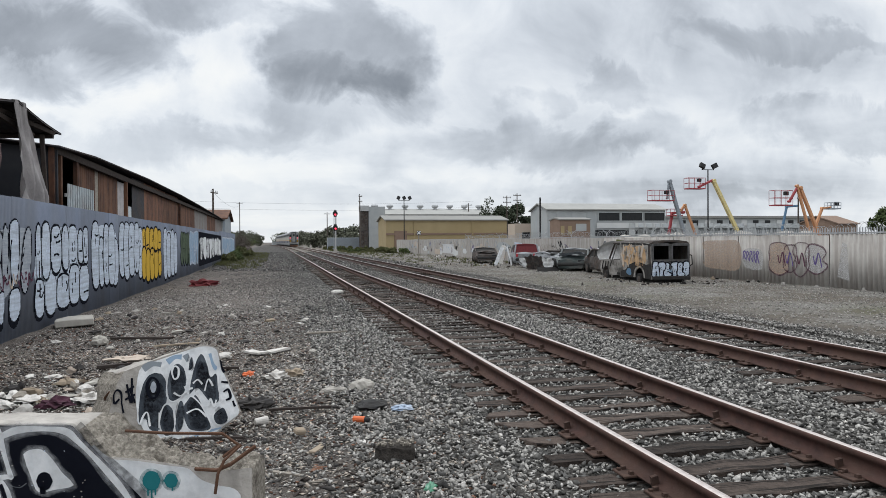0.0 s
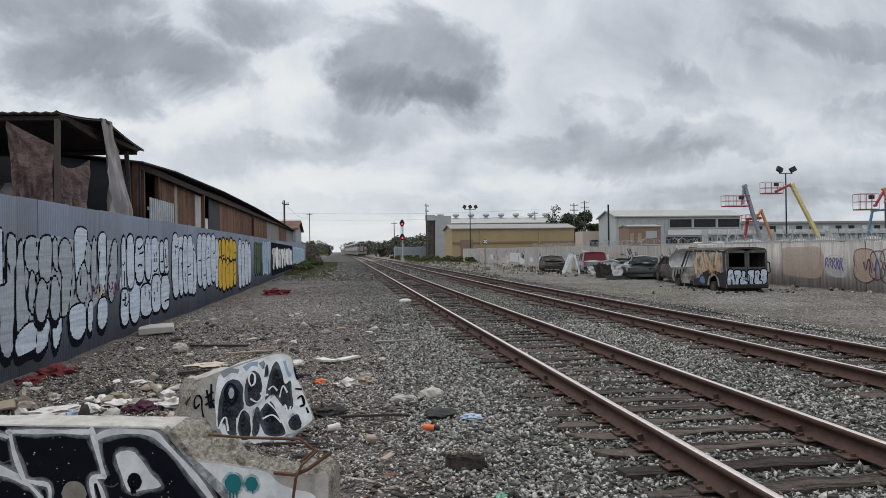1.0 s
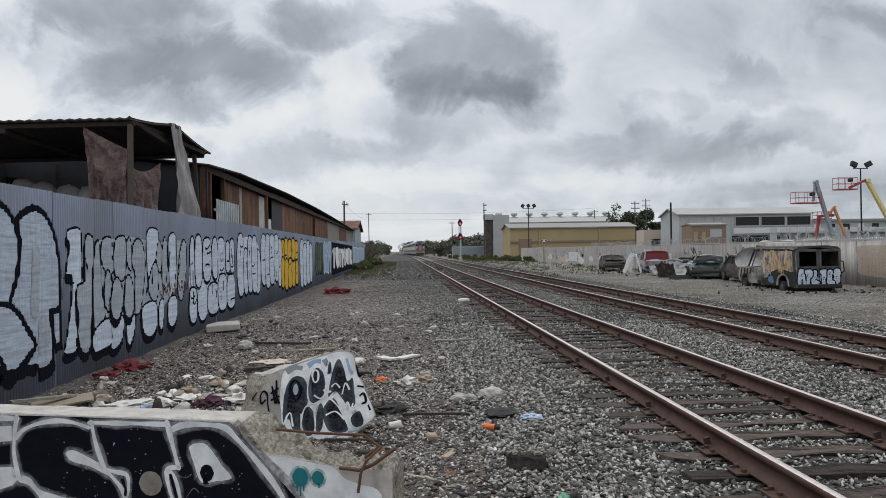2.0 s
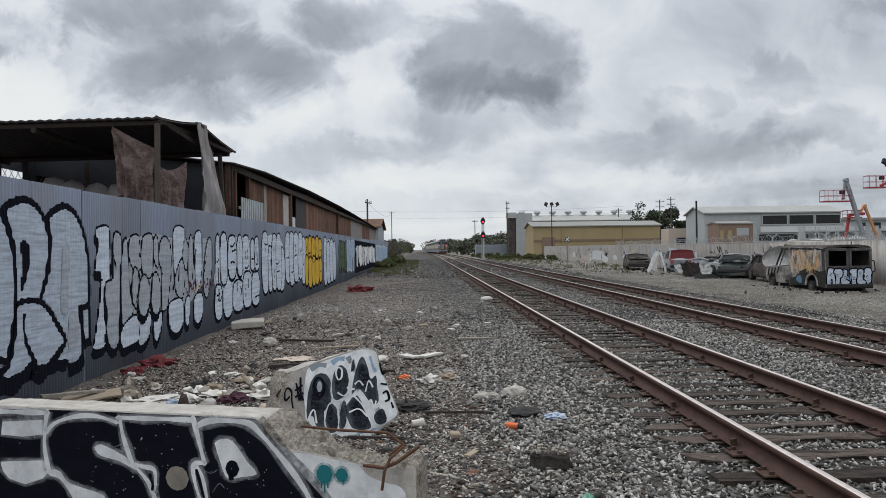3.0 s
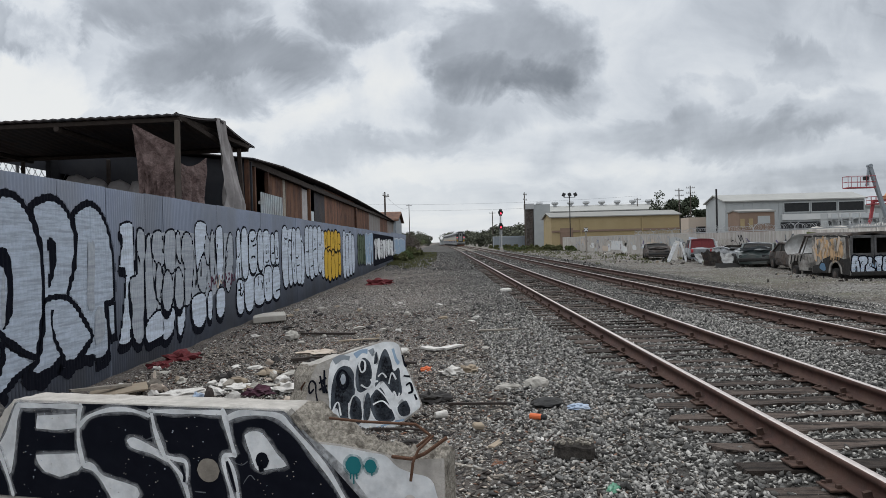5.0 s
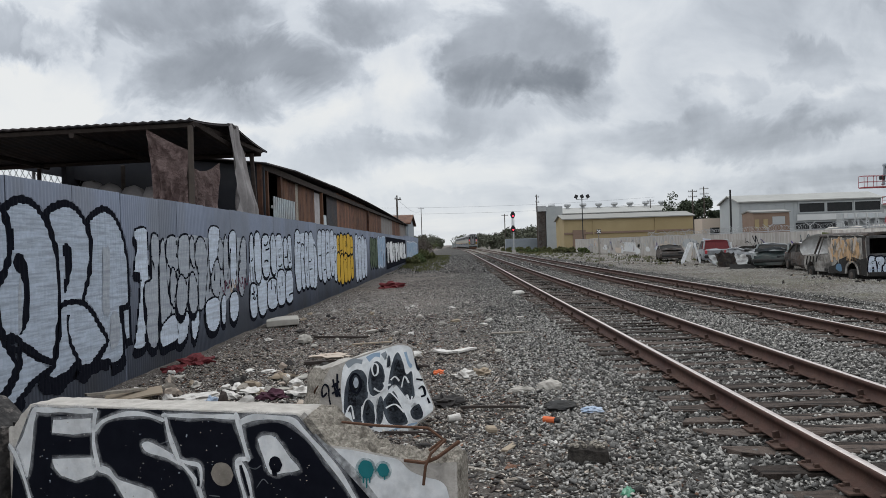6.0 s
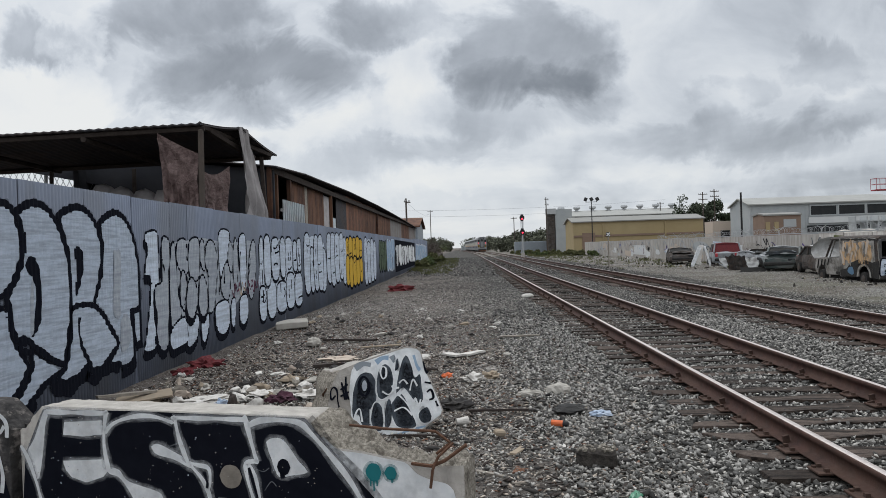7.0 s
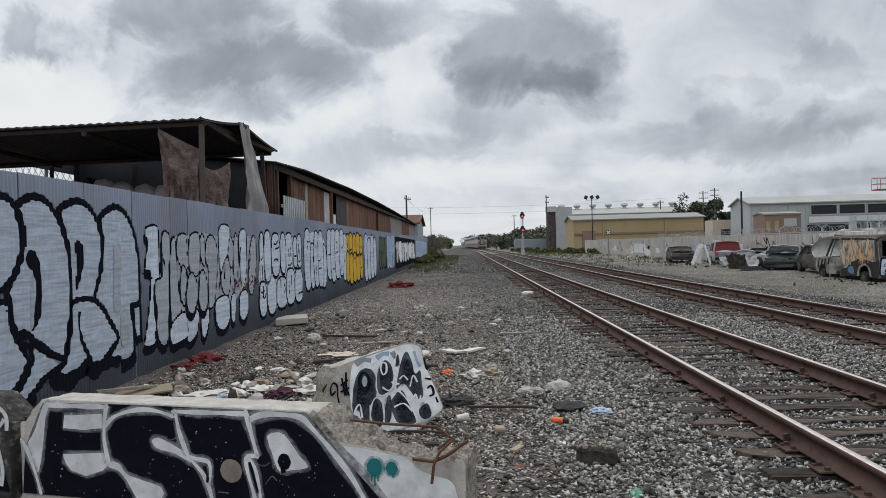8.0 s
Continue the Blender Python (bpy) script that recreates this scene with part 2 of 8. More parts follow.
M["wall_white"] = material("white_sheet_wall", (0.55, 0.56, 0.56), 0.8, 0, (0.48, 0.49, 0.5), 0.4, 0.6, 0.05, 5)
M["brick_brown"] = material("brown_block_wall", (0.22, 0.155, 0.12), 0.9, 0, (0.18, 0.13, 0.1), 1.2, 0.7, 0.1, 6)
M["dark_glass"] = material("dark_glass", (0.016, 0.018, 0.02), 0.52, 0, (0.03, 0.03, 0.033), 2, 0.5, 0.0)
M["burnt"] = material("burnt_car_steel", (0.035, 0.033, 0.033), 0.9, 0.1, (0.07, 0.05, 0.04), 5, 0.9, 0.3, 30, (0.13, 0.125, 0.12), 2.2, 0.5)
M["burnt_door"] = material("scorched_grey_door", (0.13, 0.13, 0.135), 0.85, 0.1, (0.06, 0.057, 0.055), 5, 0.9, 0.2, 30, (0.03, 0.03, 0.03), 2.2, 0.5)
M["burnt_pale"] = material("scorched_pale_panel", (0.33, 0.32, 0.305), 0.85, 0.05, (0.13, 0.115, 0.10), 4, 0.9, 0.2, 30, (0.03, 0.028, 0.027), 1.9, 0.75, stain_edge=(0.48, 0.62))
M["soot"] = material("soot_black", (0.02, 0.02, 0.02), 0.95, 0, (0.04, 0.038, 0.036), 9, 0.7, 0.3, 40)
M["orange_spray"] = material("orange_spray_paint", (0.50, 0.32, 0.17), 0.8, 0, (0.40, 0.29, 0.19), 10, 0.7, 0.05, 50)
M["car_white"] = material("scuffed_white_car_paint", (0.55, 0.56, 0.56), 0.4, 0, (0.42, 0.42, 0.42), 3, 0.7, 0.05, 30, (0.16, 0.14, 0.12), 1.5, 0.5)
M["car_grey"] = material("scuffed_grey_car_paint", (0.28, 0.30, 0.32), 0.45, 0.2, (0.2, 0.21, 0.22), 3, 0.7, 0.05, 30, (0.1, 0.09, 0.085), 1.5, 0.5)
M["car_dark"] = material("scuffed_dark_green_car_paint", (0.03, 0.05, 0.05), 0.45, 0.1, (0.05, 0.06, 0.06), 3, 0.7, 0.05, 30, (0.13, 0.12, 0.11), 1.5, 0.4)
M["rubber"] = material("black_rubber", (0.025, 0.025, 0.026), 0.85, 0, (0.045, 0.043, 0.04), 12, 0.7, 0.2, 60)
M["boom_red"] = material("red_boom_paint", (0.27, 0.05, 0.06), 0.6, 0, (0.33, 0.07, 0.07), 3, 0.5, 0.03, 30)
M["boom_orange"] = material("orange_boom_paint", (0.50, 0.27, 0.14), 0.6, 0, (0.42, 0.2, 0.12), 3, 0.5, 0.03, 30)
M["boom_cream"] = material("cream_boom_paint", (0.62, 0.53, 0.25), 0.55, 0, (0.52, 0.45, 0.24), 3, 0.5, 0.03, 30)
M["boom_grey"] = material("grey_boom_paint", (0.24, 0.27, 0.30), 0.5, 0.1, (0.2, 0.22, 0.25), 3, 0.5, 0.03, 30)
M["boom_blue"] = material("blue_boom_paint", (0.09, 0.17, 0.27), 0.55, 0, (0.09, 0.15, 0.22), 3, 0.5, 0.03, 30)
M["pole_wood"] = material("utility_pole_wood", (0.085, 0.07, 0.06), 0.9, 0, (0.06, 0.05, 0.045), 4, 0.7, 0.2, 30)
M["black_metal"] = material("black_metal", (0.025, 0.025, 0.027), 0.6, 0.3, (0.04, 0.04, 0.042), 8, 0.5, 0.05, 50)
M["leaf"] = material("dusty_green_leaf", (0.095, 0.12, 0.045), 0.8, 0, (0.055, 0.075, 0.03), 3, 0.8, 0.0, 5, island=0.5)
M["leaf_dark"] = material("dark_tree_leaf", (0.06, 0.073, 0.046), 0.8, 0, (0.036, 0.046, 0.03), 1, 0.8, 0.0, 5, island=0.5)
# leaf green lightened and greyed: distance haze mixed into the base colour
M["leaf_far"] = material("haze_paled_leaf", (0.125, 0.13, 0.095), 0.9, 0, (0.085, 0.09, 0.068), 1, 0.8, 0.0, 5, island=0.35)
M["dry_grass"] = material("dry_grass", (0.11, 0.11, 0.05), 0.9, 0, (0.07, 0.08, 0.034), 2, 0.8, 0.0, 5, island=0.4)
M["plastic_white"] = material("dirty_white_plastic", (0.60, 0.58, 0.55), 0.7, 0, (0.36, 0.335, 0.31), 18, 0.7, 0.2, 40)
M["plastic_orange"] = material("orange_plastic", (0.62, 0.14, 0.045), 0.5, 0, (0.5, 0.13, 0.06), 15, 0.5, 0.1, 40)
M["plastic_blue"] = material("pale_blue_plastic", (0.28, 0.35, 0.46), 0.5, 0, (0.42, 0.44, 0.48), 15, 0.5, 0.1, 40)
M["green_plastic"] = material("green_plastic", (0.08, 0.24, 0.15), 0.35, 0, (0.05, 0.16, 0.1), 15, 0.5, 0.1, 40)
M["cloth_red"] = material("dirty_red_cloth", (0.15, 0.03, 0.034), 0.9, 0, (0.07, 0.022, 0.025), 20, 0.7, 0.4, 50)
M["cloth_purple"] = material("dirty_purple_cloth", (0.075, 0.028, 0.045), 0.95, 0, (0.04, 0.025, 0.032), 20, 0.7, 0.4, 50)
M["cloth_brown"] = material("rusty_scraps", (0.16, 0.085, 0.055), 0.95, 0, (0.08, 0.05, 0.04), 20, 0.7, 0.4, 50, island=0.7)
M["cloth_dark"] = material("dirty_dark_cloth", (0.035, 0.033, 0.034), 0.95, 0, (0.06, 0.055, 0.05), 20, 0.7, 0.4, 50)
M["card"] = material("weathered_cardboard", (0.29, 0.235, 0.175), 0.95, 0, (0.26, 0.22, 0.17), 14, 0.7, 0.2, 50)
M["scrap_wood"] = material("grey_scrap_wood", (0.27, 0.245, 0.21), 0.92, 0, (0.17, 0.15, 0.13), 16, 0.8, 0.4, 50)
M["char"] = material("charred_block", (0.03, 0.027, 0.025), 0.95, 0, (0.07, 0.062, 0.055), 22, 0.8, 0.8, 40, bump_distance=0.02)
M["foam"] = material("grey_foam_pad", (0.40, 0.38, 0.345), 0.95, 0, (0.32, 0.3, 0.27), 10, 0.7, 0.4, 40)
M["rebar"] = material("rusted_rebar", (0.13, 0.07, 0.045), 0.85, 0.2, (0.08, 0.045, 0.03), 40, 0.7, 0.5, 160)
M["train_silver"] = material("brushed_train_steel", (0.27, 0.275, 0.28), 0.5, 0.3, (0.22, 0.225, 0.23), 1.5, 0.6, 0.03, 30)
M["train_cream"] = material("cream_train_paint", (0.38, 0.36, 0.31), 0.5, 0, (0.32, 0.31, 0.28), 1.5, 0.6, 0.03, 30)
M["train_blue"] = material("slate_blue_train_paint", (0.085, 0.10, 0.15), 0.45, 0, (0.07, 0.085, 0.12), 1.5, 0.6, 0.03, 30)
M["train_orange"] = material("amber_train_stripe", (0.62, 0.30, 0.03), 0.45)
M["train_dark"] = material("dark_underframe", (0.035, 0.035, 0.037), 0.8, 0.2, (0.055, 0.05, 0.045), 4, 0.6, 0.1, 30)


def glowing(name, rgb, power):
    m = bpy.data.materials.new(name)
    m.use_nodes = True
    p = m.node_tree.nodes["Principled BSDF"]
    p.inputs["Base Color"].default_value = (*rgb, 1)
    p.inputs["Emission Color"].default_value, p.inputs["Emission Strength"].default_value = (*rgb, 1), power
    return m


def overspray(name, rgb, cover):
    """A thin film of paint at the rim of a sprayed line, through which the wall shows."""
    m = material(name, rgb, 0.95, 0, tuple(c * 0.8 for c in rgb), 30, 0.6, 0.0)
    n, l = m.node_tree.nodes, m.node_tree.links
    t = n.new("ShaderNodeTexNoise")
    t.inputs["Scale"].default_value, t.inputs["Detail"].default_value = 45.0, 6.0
    l.new(n.new("ShaderNodeTexCoord").outputs["Object"], t.inputs["Vector"])
    r = n.new("ShaderNodeMapRange")
    for i, k in enumerate((0.35, 0.65, cover * 0.4, cover * 1.6)):
        r.inputs[i + 1].default_value = k
    l.new(t.outputs[0], r.inputs[0])
    l.new(r.outputs[0], n["Principled BSDF"].inputs["Alpha"])
    return m


M["mist_white"] = overspray("white_overspray", (0.6, 0.62, 0.65), 0.13)
M["mist_black"] = overspray("black_overspray", (0.012, 0.013, 0.018), 0.35)
M["mist_maroon"] = overspray("thin_maroon_paint", (0.10, 0.035, 0.065), 0.62)
M["mist_peach"] = overspray("thin_peach_paint", (0.48, 0.37, 0.29), 0.55)
M["mist_pale"] = overspray("thin_pale_paint", (0.60, 0.60, 0.60), 0.45)
M["mist_teal"] = overspray("teal_overspray", (0.03, 0.2, 0.22), 0.35)
M["red_lamp"] = glowing("lit_red_lens", (1.0, 0.03, 0.06), 3.0)


def ground_material():
    """Dirt, ballast and yard gravel in one sheet; which of them lies where follows the strip along the line."""
    m = bpy.data.materials.new("gravel_and_dirt")
    m.use_nodes = True
    n, l = m.node_tree.nodes, m.node_tree.links
    p = n["Principled BSDF"]
    co = n.new("ShaderNodeTexCoord").outputs["Object"]
    xyz = n.new("ShaderNodeSeparateXYZ")
    l.new(co, xyz.inputs[0])

    def tex(s, d=6.0, r=0.6):
        t = n.new("ShaderNodeTexNoise")
        t.inputs["Scale"].default_value, t.inputs["Detail"].default_value, t.inputs["Roughness"].default_value = s, d, r
        l.new(co, t.inputs["Vector"])
        return t.outputs[0]

    def span(v, lo, hi, a=0.0, b=1.0):
        t = n.new("ShaderNodeMapRange")
        for i, k in enumerate((lo, hi, a, b)):
            t.inputs[i + 1].default_value = k
        l.new(v, t.inputs[0])
        return t.outputs[0]

    def mix(f, a, b):
        t = n.new("ShaderNodeMix")
        t.data_type = "RGBA"
        l.new(f, t.inputs[0])
        for i, k in ((6, a), (7, b)):
            if isinstance(k, tuple):
                t.inputs[i].default_value = (*k, 1)
            else:
                l.new(k, t.inputs[i])
        return t.outputs[2]

    def add(a, b):
        t = n.new("ShaderNodeMath")
        t.operation = "ADD"
        l.new(a, t.inputs[0]), l.new(b, t.inputs[1])
        return t.outputs[0]

    cell = n.new("ShaderNodeTexVoronoi")
    cell.inputs["Scale"].default_value = 21.0
    l.new(co, cell.inputs["Vector"])
    pebble = n.new("ShaderNodeSeparateColor")
    l.new(cell.outputs["Color"], pebble.inputs[0])
    edge_x = add(add(xyz.outputs[0], span(tex(0.5), 0.3, 0.7, -0.9, 0.9)), span(xyz.outputs[1], 70.0, 130.0, 0.0, 7.0))
    dirt = mix(span(tex(2.2), 0.4, 0.62), (0.064, 0.052, 0.046), (0.145, 0.123, 0.109))
    dirt = mix(span(tex(30), 0.50, 0.62), dirt, (0.235, 0.22, 0.205))
    gravel = mix(pebble.outputs[0], (0.016, 0.016, 0.016), (0.12, 0.115, 0.108))
    gravel = mix(span(tex(1.4), 0.42, 0.62, 0.0, 0.55), gravel, (0.062, 0.056, 0.05))
    yard = mix(pebble.outputs[1], (0.11, 0.105, 0.097), (0.30, 0.29, 0.27))
    yard = mix(span(tex(0.35), 0.40, 0.56, 0.0, 0.85), yard, (0.115, 0.098, 0.08))
    yard = mix(span(tex(0.13), 0.52, 0.66, 0.0, 0.6), yard, (0.11, 0.11, 0.06))
    col = mix(span(edge_x, -0.6, 1.7), dirt, gravel)
    col = mix(span(edge_x, 9.2, 10.8), col, yard)
    l.new(col, p.inputs["Base Color"])
    p.inputs["Roughness"].default_value = 0.95
    p.inputs["Specular IOR Level"].default_value = 0.15
    b = n.new("ShaderNodeBump")
    b.inputs["Strength"].default_value, b.inputs["Distance"].default_value = 0.9, 0.035
    l.new(add(span(cell.outputs["Distance"], 0, 0.6, 1, 0), tex(60)), b.inputs["Height"])
    l.new(b.outputs[0], p.inputs["Normal"])
    return m


M["ground"] = ground_material()


# ---- building helpers ----
def part(name, bm, mat, parent=None, label="", smooth=False):
    """Link a bmesh as one mesh object under a thing or a part. mat: a key, or several for the faces' indices."""
    me = bpy.data.meshes.new(name)
    bm.to_mesh(me)
    bm.free()
    for k in (mat if isinstance(mat, (tuple, list)) else (mat,)):
        me.materials.append(M[k])
    if smooth:
        me.polygons.foreach_set("use_smooth", [True] * len(me.polygons))
    ob = new(name, me)
    ob.parent = parent
    if label:
        ob["label"] = label
    return ob


def thing(name, label, category, m=None, group="", kind=""):
    ob = new(name)
    ob.empty_display_size = 0.2
    if m is not None:
        ob.matrix_world = m
    return tagged(ob, label, category, group, kind)


def box(bm, c, s, rz=0.0, rx=0.0, ry=0.0, bevel=0.0, index=0):
    r = bmesh.ops.create_cube(bm, size=1.0, matrix=pose(*c, rx, ry, rz) @ Matrix.Diagonal((*s, 1)))
    faces = list({f for v in r["verts"] for f in v.link_faces})
    for f in faces:
        f.material_index = index
    if bevel:
        edges = list({e for v in r["verts"] for e in v.link_edges})
        bmesh.ops.bevel(bm, geom=edges, offset=bevel, segments=1, affect="EDGES", profile=0.5)
    return bm


def tube(bm, a, b, r, n=8, r2=None, index=0):
    a, b = Vector(a), Vector(b)
    q = (b - a).to_track_quat("Z", "Y").to_matrix().to_4x4()
    got = bmesh.ops.create_cone(bm, cap_ends=True, segments=n, radius1=r, radius2=r if r2 is None else r2, depth=(b - a).length,
                                matrix=Matrix.Translation((a + b) / 2) @ q)
    for f in {f for v in got["verts"] for f in v.link_faces}:
        f.material_index = index
    return bm


def path_tube(bm, pts, r, n=6):
    for a, b in zip(pts, pts[1:]):
        tube(bm, a, b, r, n)
    return bm


def prism(bm, poly, to3, depth, index=0):
    """Extrude a 2D outline. to3(u, v, w): the place of a point of the outline at the depth w."""
    front = [bm.verts.new(to3(u, v, 0)) for u, v in poly]
    back = [bm.verts.new(to3(u, v, depth)) for u, v in poly]
    fs = [bm.faces.new(front), bm.faces.new(back[::-1])]
    k = len(poly)
    fs += [bm.faces.new((front[(i + 1) % k], front[i], back[i], back[(i + 1) % k])) for i in range(k)]
    for f in fs:
        f.material_index = index
    bmesh.ops.recalc_face_normals(bm, faces=fs)
    return fs


def fresh():
    return bmesh.new()


def raw_mesh(name, verts, faces, mat, smooth=False, mat_index=None):
    """One mesh from numpy arrays of places and triangles."""
    me = bpy.data.meshes.new(name)
    me.vertices.add(len(verts))
    me.vertices.foreach_set("co", np.asarray(verts, np.float32).ravel())
    k = faces.shape[1]
    me.loops.add(faces.size)
    me.loops.foreach_set("vertex_index", faces.astype(np.int32).ravel())
    me.polygons.add(len(faces))
    me.polygons.foreach_set("loop_start", np.arange(0, faces.size, k, dtype=np.int32))
    for key in (mat if isinstance(mat, (tuple, list)) else (mat,)):
        me.materials.append(M[key])
    if mat_index is not None:
        me.polygons.foreach_set("material_index", mat_index.astype(np.int32))
    me.update(calc_edges=True)
    if smooth:
        me.polygons.foreach_set("use_smooth", [True] * len(me.polygons))
    return me

# ---- ground ----
def bend(y):
    """How far the line swings to the west in the distance."""
    return -1.5 * (max(y - 100.0, 0.0) / 140.0) ** 2 if y < 400 else -6.89 - 0.0459 * (y - 400)


def lie(x, y):
    """The ground's height: nearly flat, lumpy in the dirt strip, level under the tracks."""
    z = 0.05 * noise.noise((x * 0.35, y * 0.35, 0.3)) + 0.03 * noise.noise((x * 1.3, y * 1.3, 4.1))
    if x < 1.6:
        near = min(max((y + 4.0) / 30.0, 0), 1)
        return z * (1.0 - 0.3 * near) - 0.01
    if x < 9.4:
        return -0.02 + 0.012 * noise.noise((x * 2, y * 2, 1.0))
    return z * 0.8 + 0.02


def ground_sheet():
    xs = np.unique(np.concatenate([np.linspace(-5, 10, 101), np.linspace(10, 20, 26), np.linspace(20, 120, 16), np.linspace(120, 2500, 8),
                                   -np.linspace(5, 60, 12), -np.linspace(60, 2500, 8)]))
    ys = np.unique(np.concatenate([np.linspace(-6, 16, 147), np.linspace(16, 60, 90), np.linspace(60, 300, 40), np.linspace(300, 3000, 8), -np.linspace(6, 300, 8)]))
    verts = np.array([(x, y, lie(x, y) if -30 < x < 60 and -20 < y < 200 else 0.0) for y in ys for x in xs])
    nx, ny = len(xs), len(ys)
    i = (np.arange(ny - 1)[:, None] * nx + np.arange(nx - 1)[None, :]).ravel()
    faces = np.stack([i, i + 1, i + nx + 1, i + nx], 1)
    return tagged(new("ground", raw_mesh("ground", verts, faces, "ground", True)), "flat ground of dirt, grey gravel and litter", "ground", kind="structure")


ground_sheet()

# ---- railway tracks ----
TIES = {}
GAUGE = 1.505
TRACKS = (2.60, 6.35)      # the western rail of each track
RAIL_TOP, RAIL_H = 0.20, 0.172


def rail_mesh(x, y0, y1):
    half = [(0.0, 0.0), (0.07, 0.0), (0.07, 0.012), (0.012, 0.03), (0.010, 0.115), (0.036, 0.132), (0.036, 0.162), (0.028, 0.172)]
    outline = [(-u, v) for u, v in half[:0:-1]] + half[1:]
    ys = np.unique(np.concatenate([np.arange(y0, 100, 4.0), np.arange(100, y1, 8.0), [y1]]))
    verts = [(x + u + bend(y), y, RAIL_TOP - RAIL_H + v) for y in ys for u, v in outline]
    k = len(outline)
    faces, index = [], []
    for j in range(len(ys) - 1):
        for i in range(k):
            a, b = j * k + i, j * k + (i + 1) % k
            faces.append((a, b, b + k, a + k))
            head = {i, (i + 1) % k} <= {0, k - 1}
            index.append(1 if head else 0)
    return raw_mesh("rail", np.array(verts), np.array(faces), ("steel_rail", "rail_head"), False, np.array(index))


def track(x_west, ties_to, name, label):
    t = thing(name, label, "railway track", kind="structure")
    for x in (x_west, x_west + GAUGE):
        r = new("rail", rail_mesh(x, -14.0, 420.0))
        r.parent = t
        r["label"] = "rusty steel rail with a polished head"
    rng = random.Random(int(x_west * 100))
    shapes = []
    for k in range(5):
        bm = fresh()
        box(bm, (0, 0, 0), (2.6, 0.225, 0.17))
        bmesh.ops.subdivide_edges(bm, edges=[e for e in bm.edges if abs((e.verts[0].co - e.verts[1].co).x) > 1], cuts=9)
        for v in bm.verts:
            v.co.y += rng.uniform(-0.022, 0.022)
            v.co.z += rng.uniform(-0.022, 0.006) if v.co.z > 0 else 0
            v.co.x += rng.uniform(-0.08, 0.05) if abs(v.co.x) > 1.2 else 0
        me = bpy.data.meshes.new("tie")
        bm.to_mesh(me)
        bm.free()
        me.materials.append(M["tie_wood"])
        shapes.append(me)
    bm = fresh()
    box(bm, (0, 0, 0), (0.34, 0.19, 0.018), bevel=0.004)
    for sx in (-0.10, 0.10):
        for sy in (-0.06, 0.06):
            box(bm, (sx, sy, 0.018), (0.032, 0.03, 0.03))
    for sx, sy in ((-0.14, 0.05), (0.14, -0.05)):
        box(bm, (sx, sy, 0.014), (0.026, 0.026, 0.022))
    plate = bpy.data.meshes.new("tie_plate")
    bm.to_mesh(plate)
    bm.free()
    plate.materials.append(M["plate_rust"])
    bm = fresh()
    for s in (-1, 1):
        box(bm, (0.055 * s, 0, 0.045), (0.05, 0.03, 0.075), ry=12 * s)
    anchor = bpy.data.meshes.new("rail_anchor")
    bm.to_mesh(anchor)
    bm.free()
    anchor.materials.append(M["plate_rust"])
    y, n = -3.0, 0
    TIES[x_west] = []
    while y < ties_to:
        TIES[x_west].append(y)
        o = new("tie", rng.choice(shapes))
        o.parent = t
        o.location = (x_west + GAUGE / 2 + rng.uniform(-0.05, 0.05) + bend(y), y, -0.062 + rng.uniform(-0.022, 0.004))
        o.rotation_euler = (0, 0, radians(rng.uniform(-1.6, 1.6)) + (math.pi if rng.random() < 0.5 else 0))
        if y < 40:
            for x in (x_west, x_west + GAUGE):
                p = new("tie_plate", plate)
                p.parent = t
                p.location = (x, y + rng.uniform(-0.01, 0.01), 0.027)
                if n % 3 == 0 and y < 24:
                    a = new("rail_anchor", anchor)
                    a.parent = t
                    a.location = (x, y + 0.15, 0.02)
        y += 0.495 + rng.uniform(-0.05, 0.05)
        n += 1
    return t


track(TRACKS[0], 90.0, "railway_track_1", "rusty railway track on weathered timber ties in grey ballast")
track(TRACKS[1], 90.0, "railway_track_2", "second railway track with rusty rails and weathered ties")

# ---- grey corrugated fence along the west side ----
FENCE_X, FENCE_TOP = -4.6, 2.58
RIB, RIB_DEEP = 0.066, 0.012


def rib(y):
    """Depth of the corrugation at a place along the fence."""
    s = (y / RIB) % 1.0
    if s < 0.35:
        return 0.0
    if s < 0.5:
        return (s - 0.35) / 0.15
    if s < 0.85:
        return 1.0
    return 1.0 - (s - 0.85) / 0.15


def fence_x(y):
    return FENCE_X - 0.012 + RIB_DEEP * rib(y) * (1 if y < 45 else 0.6)


